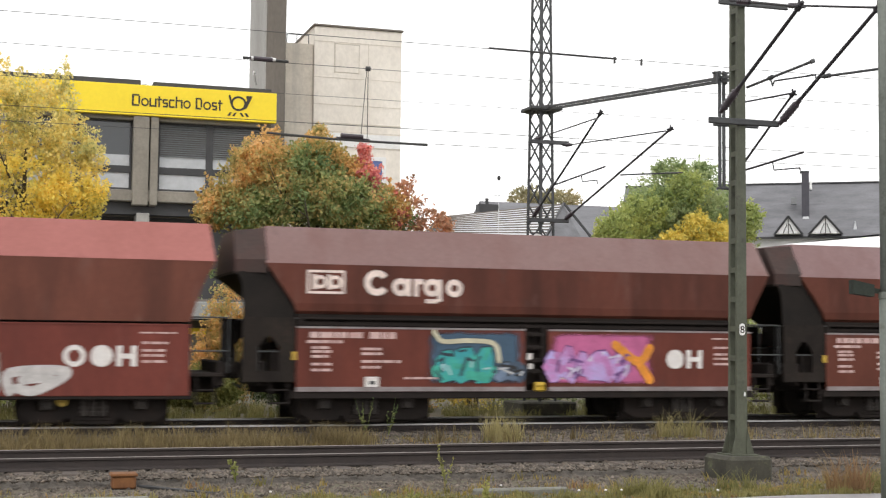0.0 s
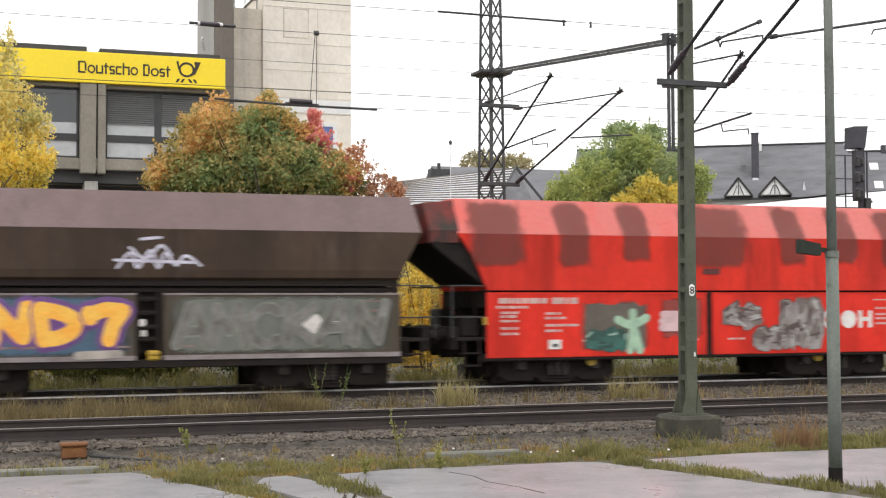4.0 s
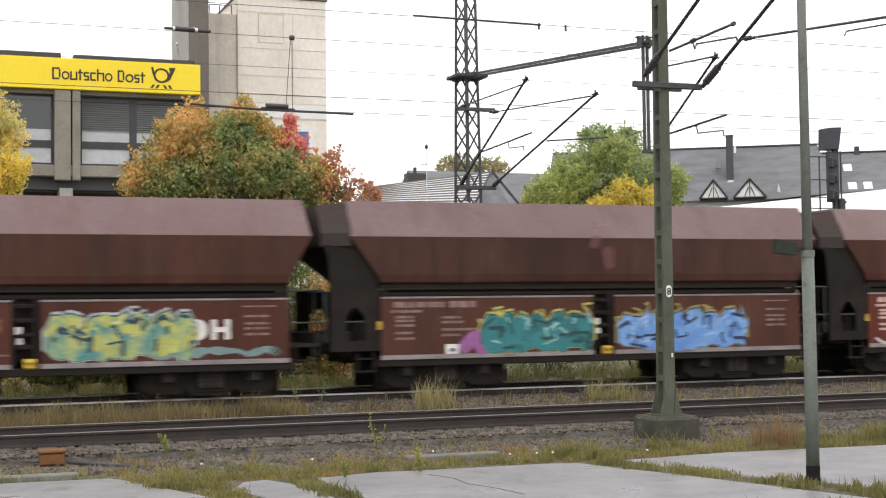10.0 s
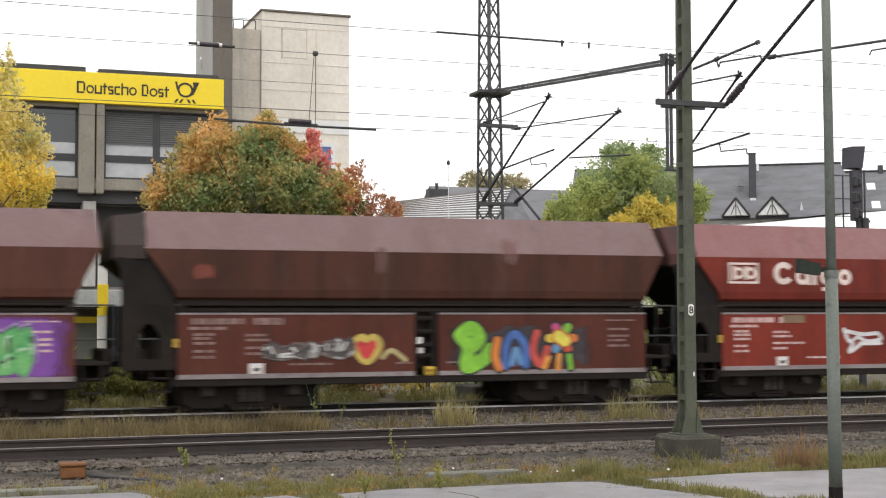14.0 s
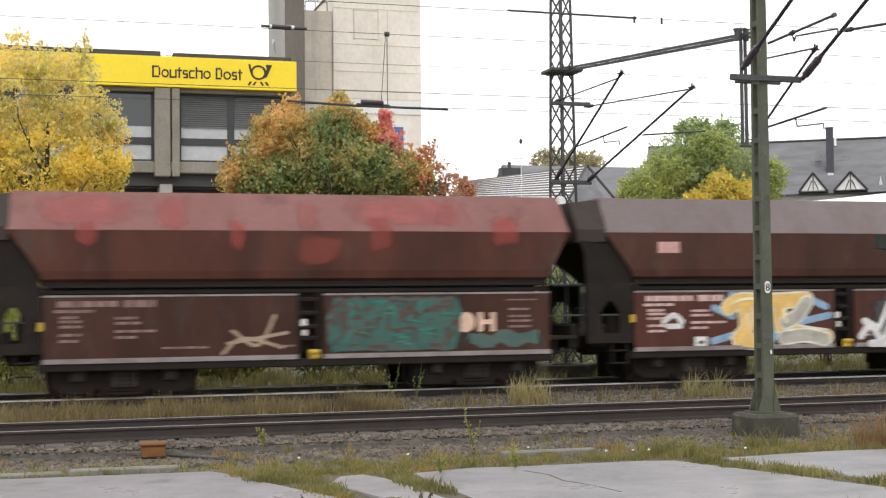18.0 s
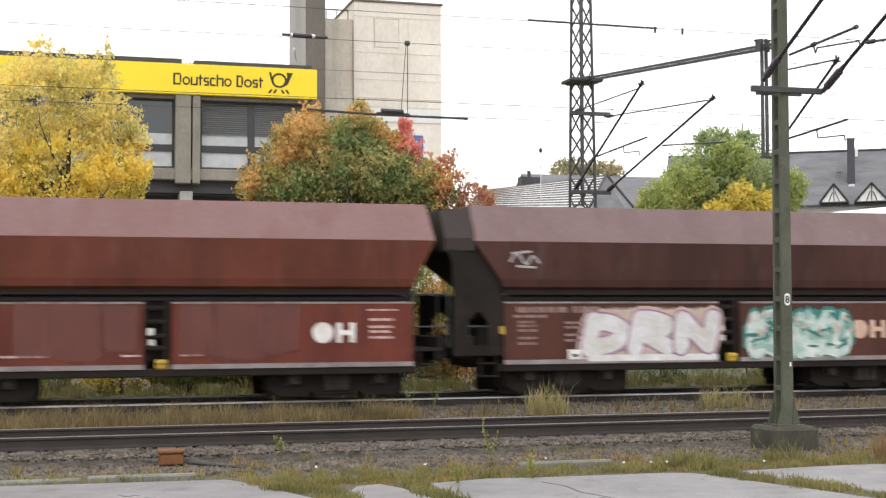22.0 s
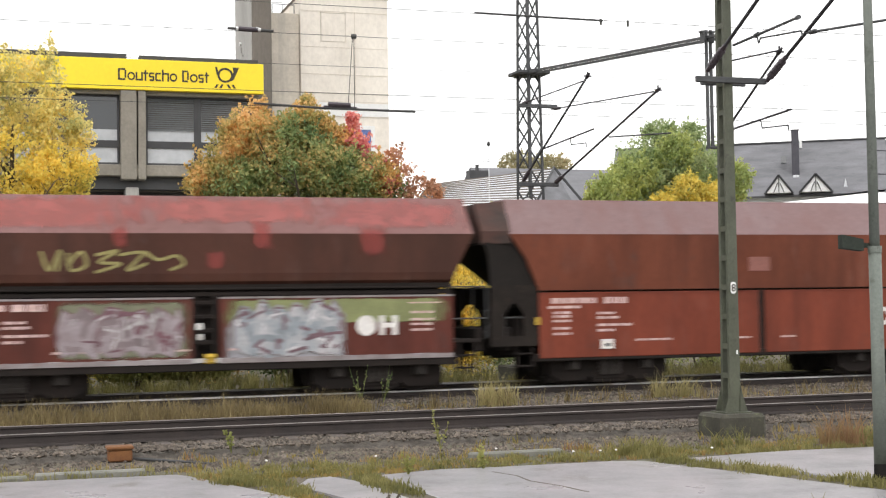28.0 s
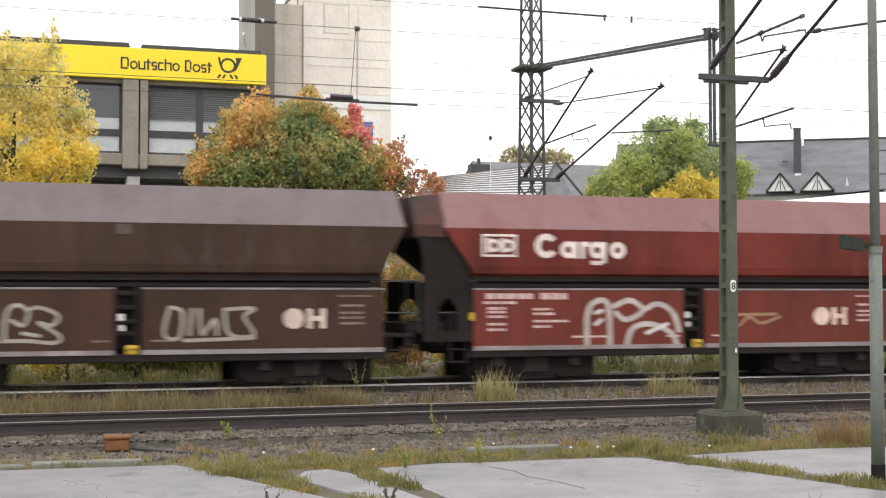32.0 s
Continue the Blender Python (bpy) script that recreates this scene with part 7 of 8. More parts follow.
for x in (5.4, 8.1):
    far_part("roof_hatch", Geo().add([(x - 0.2, 140.9, 13.0), (x + 0.2, 140.9, 13.0), (x, 140.9, 14.0), (x, 142.2, 14.0), (x - 0.2, 141.6, 13.0), (x + 0.2, 141.6, 13.0)], [(0, 1, 2), (0, 2, 3, 4), (1, 5, 3, 2)]), M_CORR, h1, "small pale roof hatch")
h2 = thing("house", "lower slate-roofed house with pale roof windows", "house", tuple(turned(25, 150, -0.3)))
far_part("wall", Geo().box(11.6, 40, 143, 157, -0.3, 12.6), M_RENDER, h2)
far_part("roof", slope_roof(9.9, 41, 142, 150.5, 12.5, 17.85), M_SLATE, h2, "dark grey slate roof")
far_part("ridge_tile", Geo().box(9.9, 41, 150.3, 150.7, 17.82, 17.98, 0.03), M_FRAME, h2)
for x, z in ((12.2, 15.6), (12.35, 13.4), (13.85, 13.4), (16.4, 13.4), (19.0, 13.4)):
    y = 142 + (z - 12.5) / 0.629
    far_part("skylight", Geo().add([(x, y - 0.1, z), (x + 0.85, y - 0.1, z), (x + 0.85, y + 1.1, z + 0.80), (x, y + 1.1, z + 0.80), (x, y, z - 0.2), (x + 0.85, y, z - 0.2), (x + 0.85, y + 1.2, z + 0.5), (x, y + 1.2, z + 0.5)], [(0, 1, 2, 3), (4, 5, 6, 7), (0, 1, 5, 4), (1, 2, 6, 5), (2, 3, 7, 6), (3, 0, 4, 7)]), M_RENDER, h2, "pale roof window")
far_part("chimney", Geo().box(13.6, 14.1, 150, 150.8, 17.5, 18.45), M_SIGNAL, h2)
h3, r3, ym3, k3 = gable_house("grey slate-roofed house behind the trees", 38.0, 57, 100, 116, 8.6, 13.2)
shed = thing("workshop_shed", "low workshop with a pale ribbed roof", "building", (35, 90, -0.3))
wpart("wall", Geo().plate([(26.5, -0.3), (41.5, -0.3), (41.5, 8.2), (26.5, 8.2)], 86.4, 95), M_CONCDARK, shed)


def eave(s):
    return Vector((26.0 + 4.0 * s, 86 + 9 * s, 8.5 + 2.2 * s)), Vector((34.6 + 5.2 * s, 86 + 9 * s, 8.5 + 3.6 * s))


g = Geo()
for i in range(13):
    (a, c), (d, e) = eave(i / 13), eave((i + 1) / 13)
    g.add([a, c, e, d], [(0, 1, 2, 3)])
roof = wpart("roof", g, M_CORR, shed, "pale grey ribbed sheet roof")
for i in range(13):
    a, c = eave((i + 0.5) / 13)
    wpart("rib", Geo().bar(a + Vector((0, 0, 0.05)), c + Vector((0, 0, 0.05)), 0.12, 0.09), M_CONCDARK, roof)
wpart("gable", Geo().add([(34.7, 86.2, 8.0), (39.9, 95.2, 12.0), (42.4, 95.2, 8.0)], [(0, 1, 2)]), M_SLATE, shed, "dark slate-hung gable")
wpart("verge_board", Geo().bar((34.6, 86.0, 8.5), (39.85, 95.0, 12.15), 0.10, 0.16).bar((39.85, 95.0, 12.15), (43.2, 95.0, 8.4), 0.12, 0.16), M_FRAME, shed, "dark verge boards")
wpart("chimney", Geo().box(33.2, 34.7, 95.2, 96, 10.2, 11.85).box(33.8, 34.0, 95.4, 95.6, 11.85, 12.3), M_FRAME, shed, "dark chimney with a flue")
aerial = thing("aerial_mast", "thin pale roof aerial with a dark ball on top", "aerial", (30.63, 84, -0.3))
wpart("pole", Geo().tube((30.6, 84, -0.3), (30.64, 84, 12.35), 0.022, n=6), M_CORR, aerial)
wpart("cross_bar", Geo().tube((30.2, 84, 11.25), (30.75, 84, 11.25), 0.03, n=5), M_CORR, aerial)
wpart("ball", Geo().tube((30.64, 84, 12.25), (30.64, 84, 12.42), 0.08, 0.12, n=10).tube((30.64, 84, 12.42), (30.64, 84, 12.55), 0.12, 0.05, n=10), M_BLACKPAINT, aerial, "dark ball at the top")
hall = thing("white_hall", "long low hall with a bright white front", "building", (55, 74, -0.3))
wpart("wall", Geo().plate([(42.5, -0.3), (100, -0.3), (100, 7.1), (42.5, 7.1)], 70.3, 90), M_RENDER, hall)
wpart("roof", Geo().add([(42.0, 70, 7.15), (100, 70, 7.9), (126, 90, 14.0), (72.5, 90, 11.0), (63.5, 90, 10.20), (56.0, 90, 9.25), (42.0, 70, 6.95), (100, 70, 7.7), (126, 90, 13.8), (72.5, 90, 10.8), (63.5, 90, 10.0), (56.0, 90, 9.05)],
                        [(0, 1, 2, 3, 4, 5), (6, 7, 8, 9, 10, 11), (0, 1, 7, 6), (1, 2, 8, 7), (2, 3, 9, 8), (3, 4, 10, 9), (4, 5, 11, 10), (5, 0, 6, 11)]), M_RENDER, hall, "bright white sheeted roof")

ps = thing("sign_post", "white post with a yellow sign beside the loading yard", "sign", (4.6, 45, -0.3))
wpart("post", Geo().box(4.46, 4.76, 44.9, 45.1, -0.3, 4.1, 0.02), M_RENDER, ps)
wpart("sign_panel", Geo().box(4.44, 4.78, 44.86, 44.9, 2.05, 3.05, 0.01), M_SIGN, ps, "yellow sign panel")

# ---- masts, wires and other railway fittings ----


def cantilever(parent, x, pts_tube, tie, steady, r=0.026):
    """A swivelling bracket arm: raking tube with its insulators, top tie and steady arm, all square to the track."""
    (ya, za), (yb, zb) = pts_tube
    A, B = Vector((x, ya, za)), Vector((x, yb, zb))
    arm = wpart("bracket_tube", Geo().tube(A, B, r, n=8), M_ARM, parent, "raking dark bracket tube")
    d = (B - A).normalized()
    wpart("tip_clamp", Geo().tube(B - d * 0.16, B - d * 0.05, r * 1.7, n=8).tube(B - d * 0.10 - Vector((0.09, 0, 0)), B - d * 0.10 + Vector((0.09, 0, 0)), 0.016, n=6).tube(B - d * 0.10, B - d * 0.10 + Vector((0, 0, 0.10)), 0.018, n=6), M_ARM, arm, "clamp at the tip of the tube")
    g = Geo()
    for k in range(6):
        p = A + d * (0.12 + 0.07 * k)
        g.tube(p, p + d * 0.04, 0.062, 0.045, n=10)
    g.tube(A, A + d * 0.6, 0.036, n=8)
    wpart("insulator", g, M_INSUL, arm, "dark ribbed insulator")
    (ya, za), (yb, zb) = tie
    t = wpart("top_tie", Geo().tube((x, ya, za), (x, yb, zb), 0.016, n=6), M_ARM, parent)
    T, U = Vector((x, ya, za)), Vector((x, yb, zb))
    d = (U - T).normalized()
    g = Geo()
    for k in range(5):
        p = T + d * (0.25 + 0.07 * k)
        g.tube(p, p + d * 0.04, 0.045, 0.035, n=8)
    wpart("insulator", g, M_INSUL, t, "dark ribbed insulator")
    if steady:
        (ya, za), (yb, zb) = steady
        g = Geo().tube((x, ya, za), (x, yb, zb), 0.02, n=6)
        m = (ya * 0.45 + yb * 0.55, za * 0.45 + zb * 0.55)
        g.path([(x, m[0], m[1]), (x, m[0] - 0.05, m[1] - 0.16), (x, m[0] - 0.9, m[1] - 0.22), (x, m[0] - 0.92, m[1] - 0.32)], 0.012)
        wpart("steady_arm", g, M_ARM, parent)


# lattice mast beyond the train
lm = thing("lattice_mast", "tall grey lattice mast carrying a long boom", "mast", (13.22, 33.2, -0.3))
LX, LY, LW0, LW1, LH = 13.25, 33.2, 0.40, 0.20, 13.0
LP, LD = Vector((0.929, -0.370, 0)), Vector((0.370, 0.929, 0))


def corner(i, z):
    """The mast stands turned on edge: corner i of its square at height z."""
    w = LW0 + (LW1 - LW0) * z / LH
    return Vector((LX, LY, z)) + (-LD, LP, LD, -LP)[i] * w


for i in range(4):
    wpart("leg", Geo().bar(corner(i, -0.3), corner(i, LH), 0.075 if i == 0 else 0.055, 0.075 if i == 0 else 0.055), M_GALV, lm)
for face in range(4):
    z, k = 0.2, 0
    while z < LH - 0.6:
        a, c = (face, (face + 1) % 4) if k % 2 else ((face + 1) % 4, face)
        wpart("lacing_bar", Geo().bar(corner(a, z), corner(c, z + 0.56), 0.02, 0.042), M_GALV, lm)
        z += 0.56
        k += 1
wpart("footing", Geo().box(LX - 0.75, LX + 0.75, LY - 0.7, LY + 0.7, -0.3, 0.15, 0.04), M_KERB, lm, "concrete footing block")
for z in (4.80, 6.83):
    wpart("bracket_beam", Geo().box(LX - 0.52, LX + 0.60, LY - 0.50, LY - 0.42, z - 0.05, z + 0.05, 0.01), M_GALV, lm)
wpart("boom", Geo().bar((13.18, 33.9, 7.855), (13.18, 23.2, 6.80), 0.05, 0.055).bar((13.2, 33.9, 7.79), (13.2, 23.2, 6.735), 0.05, 0.055).bar((13.2, 33.9, 7.78), (13.2, 32.4, 7.70), 0.2, 0.10), M_GALV, lm, "long grey boom over two tracks")
wpart("boom_saddle", Geo().box(LX - 0.42, LX + 0.45, LY - 0.40, LY + 0.40, 7.70, 7.78, 0.01), M_GALV, lm)
wpart("drop_post", Geo().bar((13.16, 23.62, 6.98), (13.16, 23.62, 4.70), 0.05, 0.05).bar((13.25, 23.62, 6.98), (13.25, 23.62, 4.70), 0.05, 0.05), M_GALV, lm, "hanging drop post between the tracks")
wpart("drop_post_foot", Geo().path([(13.1, 23.62, 4.68), (13.3, 23.5, 4.66), (13.3, 23.2, 4.86)], 0.025).box(13.13, 13.28, 23.57, 23.67, 4.66, 4.71), M_GALV, lm)
for x in (13.06, 13.26):
    wpart("hanger_clip", Geo().box(x, x + 0.05, 23.56, 23.70, 6.72, 6.93, 0.01).box(x - 0.03, x + 0.08, 23.57, 23.69, 6.93, 6.96), M_GALV, lm)
cantilever(lm, 13.0, ((33.1, 4.90), (28.8, 7.0)), ((33.2, 6.93), (29.15, 6.88)), ((31.62, 5.59), (28.61, 5.69)))
cantilever(lm, 13.75, ((32.75, 4.84), (26.75, 6.36)), ((32.9, 6.78), (27.06, 6.33)), None)
wpart("steady_arm", Geo().tube((13.75, 29.39, 5.62), (13.75, 26.3, 5.32), 0.018, n=6), M_GALV, lm)
cantilever(lm, 13.2, ((23.30, 4.76), (21.0, 6.14)), ((23.55, 6.28), (21.02, 6.11)), ((23.0, 4.92), (20.76, 5.014)), 0.022)

wpart("number_disc", Geo().disc(12.97, 4.30, 32.70, 32.73, 0.16, 20), M_RENDER, lm, "round white plate with a dark rim")
wpart("disc_rim", Geo().disc(12.97, 4.30, 32.69, 32.72, 0.19, 20, hole=0.15), M_FRAME, lm)

# near mast of two channels with battens
nm = thing("channel_mast", "green-grey steel channel mast on a concrete block", "mast", (10.22, 17.9, -0.3))
for yb, yt in ((17.80, 17.81), (18.00, 17.99)):
    wpart("channel", Geo().add([(x, y + d, z) for x, z, y in ((10.150, 0.0, yb), (10.325, 0.0, yb), (10.325, 8.2, yt), (10.215, 8.2, yt)) for d in (-0.03, 0.03)],
                               [(0, 2, 4, 6), (1, 3, 5, 7), (0, 1, 3, 2), (2, 3, 5, 4), (4, 5, 7, 6), (6, 7, 1, 0)]), M_MASTGREEN, nm, "steel channel of the mast")
for i in range(18):
    z = 0.55 + 0.43 * i
    t = z / 8.2
    for xa in (10.152 + 0.065 * t, 10.311):
        wpart("batten", Geo().box(xa, xa + 0.012, 17.80 + 0.01 * t, 18.00 - 0.01 * t, z, z + 0.08), M_MASTGREEN, nm)
wpart("crossarm", Geo().box(9.70, 10.86, 17.71, 17.77, 4.875, 4.965, 0.01), M_GALV, nm, "short crossarm")
wpart("crossarm", Geo().box(9.95, 10.70, 18.03, 18.08, 4.89, 4.96, 0.01), M_GALV, nm, "short crossarm")
wpart("upper_crossarm", Geo().box(9.85, 11.0, 17.68, 17.73, 6.64, 6.73, 0.01), M_GALV, nm)
for s in (-1, 1):
    for y in (17.755, 18.03):
        wpart("gusset", Geo().plate([(10.24 + s * 0.06, 0.066), (10.24 + s * 0.19, 0.066), (10.24 + s * 0.17, 0.12), (10.24 + s * 0.08, 0.42)], y, y + 0.015), M_MASTGREEN, nm, "triangular foot plate")
wpart("foot_plate", Geo().box(10.02, 10.46, 17.68, 18.12, 0.046, 0.065), M_MASTGREEN, nm)
wpart("concrete_block", Geo().box(9.87, 10.61, 17.53, 18.27, -0.36, 0.045, 0.05), M_KERB, nm, "weathered concrete foundation block")
pl = wpart("mast_plate", Geo().plate([(10.243 + 0.042 * math.cos(a), z + 0.042 * math.sin(a)) for z, span in ((1.915, (0, 180)), (1.825, (180, 360))) for a in [radians(span[0] + (span[1] - span[0]) * i / 8) for i in range(9)]], 17.752, 17.768), M_RENDER, nm, "white enamel mast plate")
me = letters("8", 0.15, 0.002)
me.materials.append(M_INK)
o = new("figure", me)
o.parent = pl
o.parent = pl
o.location = (10.202, 17.746, 1.818)
wpart("white_tag", Geo().box(10.27, 10.29, 17.755, 17.77, 0.90, 0.96), M_RENDER, nm)
cantilever(nm, 9.98, ((17.889, 5.078), (15.688, 6.207)), ((17.6, 6.68), (15.8, 6.17)), None, 0.026)
cantilever(nm, 10.83, ((17.661, 4.918), (15.145, 6.138)), ((17.6, 6.68), (15.25, 6.10)), None, 0.026)
wpart("steady_tube", Geo().tube((9.98, 17.133, 5.311), (9.98, 15.467, 5.366), 0.020, n=8).tube((9.98, 15.50, 5.365), (9.98, 15.45, 5.367), 0.032, n=8), M_GALV, nm)
wpart("steady_hook", Geo().path([(9.98, 16.511, 5.34), (9.98, 16.457, 5.21), (9.98, 16.409, 5.273), (9.98, 15.408, 5.174), (9.98, 15.385, 5.102)], 0.012), M_GALV, nm)
wpart("steady_clip", Geo().tube((9.98, 16.54, 5.33), (9.98, 16.46, 5.34), 0.034, n=8), M_GALV, nm)
wpart("steady_tube", Geo().tube((10.83, 16.58, 5.42), (10.83, 12.6, 5.003), 0.018, n=8).tube((10.83, 16.50, 5.412), (10.83, 16.36, 5.40), 0.034, n=8), M_GALV, nm, "long steady tube")
wpart("steady_hook", Geo().path([(10.83, 14.27, 5.022), (10.83, 14.231, 5.073), (10.83, 12.6, 4.93)], 0.010), M_GALV, nm)

# wires
def wire(label, y, z, r, x0=-60, x1=120):
    return tagged(part("overhead_wire", Geo().tube((x0, y, z), (x1, y, z), r, n=6), M_WIRE), label, "wire", group="overhead wires")


wire("thin overhead contact wire above the train", TRAIN_Y, 6.09, 0.0060)
wire("thin carrying wire above the train", TRAIN_Y, 7.70, 0.0060)
wire("thin feeder wire high above the train", TRAIN_Y, 8.365, 0.0070)
wire("thin overhead wire above the train", TRAIN_Y, 7.02, 0.0045)
wire("thin contact wire over the near track", 20.77, 5.02, 0.0050)


sp = thing("section_insulator", "dark section insulator hanging in the contact wire", "insulator", (7.2, TRAIN_Y, 6.08))
wpart("runner", Geo().path([(5.3, TRAIN_Y, 6.14), (6.8, TRAIN_Y, 6.08), (8.95, TRAIN_Y, 6.06)], 0.026), M_WIRE, sp)
wpart("insulator_rod", Geo().tube((6.95, TRAIN_Y, 6.17), (7.45, TRAIN_Y, 6.16), 0.055, n=8).tube((6.85, TRAIN_Y, 6.12), (7.6, TRAIN_Y, 6.11), 0.02, n=6), M_INSUL, sp)
wpart("hanger", Geo().tube((7.55, TRAIN_Y, 6.1), (7.55, TRAIN_Y, 7.68), 0.008, n=5).tube((7.40, TRAIN_Y, 6.1), (7.52, TRAIN_Y, 7.68), 0.008, n=5), M_WIRE, sp)
wpart("clamp", Geo().tube((7.50, TRAIN_Y, 7.70), (7.60, TRAIN_Y, 7.70), 0.055, n=8), M_WIRE, sp)
s2 = thing("wire_insulator", "dark rod insulator in the carrying wire", "insulator", (5.2, TRAIN_Y, 7.72))
wpart("rod", Geo().tube((4.75, TRAIN_Y, 7.75), (5.75, TRAIN_Y, 7.73), 0.03, n=6), M_WIRE, s2)
wpart("insulator_rod", Geo().tube((4.98, TRAIN_Y, 7.75), (5.40, TRAIN_Y, 7.74), 0.055, n=8), M_INSUL, s2)
for x in (4.98, 5.42):
    wpart("end_cap", Geo().tube((x - 0.05, TRAIN_Y, 7.75), (x + 0.05, TRAIN_Y, 7.745), 0.05, 0.04, n=8), M_RENDER, s2, "pale porcelain end cap")
s3 = thing("wire_splice", "thick splice in the feeder wire", "insulator", (12, TRAIN_Y, 8.36))
wpart("rod", Geo().tube((10.4, TRAIN_Y, 8.38), (13.6, TRAIN_Y, 8.36), 0.024, n=6), M_WIRE, s3)
for x in (13.55, 14.25):
    wpart("clip", Geo().box(x - 0.02, x + 0.02, TRAIN_Y - 0.02, TRAIN_Y + 0.02, 8.25, 8.40), M_WIRE, s3)

# lamp post beside the paving
lp = thing("lamp_post", "slender pale green steel post with a tarred foot", "post", (8.57, 12.0, -0.2))
wpart("shaft", Geo().tube((8.57, 12, -0.03), (8.57, 12, 2.20), 0.069, 0.065, n=20), M_POST, lp, smooth=True)
wpart("upper_shaft", Geo().tube((8.57, 12, 2.20), (8.57, 12, 7.0), 0.052, 0.042, n=20), M_POST, lp, smooth=True)
wpart("tarred_foot", Geo().tube((8.57, 12, -0.32), (8.57, 12, -0.02), 0.073, 0.071, n=20), M_TAR, lp, "black tarred foot")
wpart("collar", Geo().tube((8.57, 12, 2.13), (8.57, 12, 2.20), 0.072, n=20), M_POST, lp)
lb = wpart("loudspeaker", Geo().add([(8.23, 12.05, 2.18), (8.42, 11.97, 2.15), (8.42, 11.97, 2.27), (8.22, 12.05, 2.32), (8.27, 12.20, 2.18), (8.46, 12.12, 2.15), (8.46, 12.12, 2.27), (8.27, 12.20, 2.32)],
                                    [(0, 1, 2, 3), (4, 5, 6, 7), (0, 1, 5, 4), (1, 2, 6, 5), (2, 3, 7, 6), (3, 0, 4, 7)]), M_DARKGREEN, lp, "dark green wedge-shaped loudspeaker")
wpart("bracket", Geo().bar((8.40, 12.07, 2.22), (8.57, 12.02, 2.20), 0.03, 0.05), M_DARKGREEN, lb)

# signal seen from behind
sg = thing("railway_signal", "dark railway signal seen from behind with its ladder", "signal", (26.6, 36.0, -0.3))
wpart("post", Geo().bar((26.84, 36, -0.3), (26.84, 36, 6.6), 0.16, 0.16), M_SIGNAL, sg)
wpart("hood", Geo().add([(26.44, 35.8, 6.55), (26.86, 35.8, 6.55), (26.97, 35.8, 7.25), (26.47, 35.8, 7.22), (26.44, 36.3, 6.55), (26.86, 36.3, 6.55), (26.97, 36.3, 7.25), (26.47, 36.3, 7.22)], [(0, 1, 2, 3), (4, 5, 6, 7), (0, 1, 5, 4), (1, 2, 6, 5), (2, 3, 7, 6), (3, 0, 4, 7)]), M_SIGNAL, sg, "boxy hood at the top")
wpart("back_plate", Geo().box(26.56, 26.80, 35.9, 36.1, 4.9, 6.5, 0.02), M_SIGNAL, sg)
wpart("ladder_rail", Geo().bar((26.98, 35.9, 4.6), (26.98, 35.9, 6.5), 0.04, 0.04), M_SIGNAL, sg)
for z in (4.95, 5.45, 5.95):
    wpart("lamp_case", Geo().box(26.50, 26.64, 35.72, 35.9, z, z + 0.34, 0.03).box(26.68, 26.80, 35.76, 35.9, z + 0.05, z + 0.28, 0.03), M_BLACKPAINT, sg)
wpart("lower_lamp", Geo().box(26.86, 27.07, 35.8, 36.1, 4.62, 5.0, 0.03).box(27.07, 27.14, 35.86, 36.0, 4.85, 4.92), M_BLACKPAINT, sg, "small black lower lamp box")
for x in (25.73, 26.32):
    wpart("cage_bar", Geo().bar((x, 36.1, 4.6), (x, 36.1, 6.35), 0.035, 0.035), M_SIGNAL, sg)
for z in (4.7, 5.05, 5.6, 6.33):
    wpart("cage_bar", Geo().bar((25.73, 36.1, z), (26.84, 36.1, z), 0.03, 0.03), M_SIGNAL, sg)

# small orange box beside the near rail
bx = thing("rail_contact_box", "rusty orange box beside the near rail", "box", (1.52, 18.45, -0.3))
wpart("case", Geo().box(1.37, 1.68, 18.30, 18.55, -0.30, -0.13, 0.03), M_ORANGE, bx)
wpart("lid", Geo().box(1.35, 1.70, 18.28, 18.57, -0.135, -0.09, 0.015), M_ORANGE, bx)
wpart("base", Geo().box(1.30, 1.75, 18.32, 18.56, -0.36, -0.29), M_DARK, bx)
wpart("cable", Geo().path([(1.70, 18.35, -0.26), (2.1, 18.05, -0.28), (2.6, 17.6, -0.30)], 0.022), M_BLACKPAINT, bx, "black cable into the ground")

# ---- trees, bushes, grass ----
L_MAPLE = leaves("maple_leaves", [(0.24, 0.26, 0.10), (0.47, 0.40, 0.15), (0.78, 0.50, 0.20), (0.90, 0.61, 0.30)], 0.9)
L_MAPLEGREEN = leaves("maple_green_leaves", [(0.10, 0.165, 0.075), (0.21, 0.29, 0.12), (0.40, 0.43, 0.18), (0.86, 0.56, 0.25)], 0.8)
L_RED = leaves("red_leaves", [(0.48, 0.15, 0.15), (0.74, 0.24, 0.24), (0.86, 0.45, 0.35)], 0.9)
L_RUST = leaves("rust_leaves", [(0.28, 0.19, 0.12), (0.54, 0.29, 0.18), (0.84, 0.50, 0.30)], 1.0)
L_YELLOW = leaves("yellow_leaves", [(0.34, 0.39, 0.15), (0.72, 0.62, 0.17), (0.95, 0.79, 0.20), (0.95, 0.72, 0.16)], 0.8)
L_PALE = leaves("pale_yellow_leaves", [(0.33, 0.37, 0.17), (0.62, 0.56, 0.22), (0.93, 0.80, 0.33), (0.95, 0.73, 0.23)], 0.9)
L_GREEN = leaves("green_leaves", [(0.21, 0.28, 0.14), (0.38, 0.46, 0.22), (0.57, 0.60, 0.33)], 0.8)
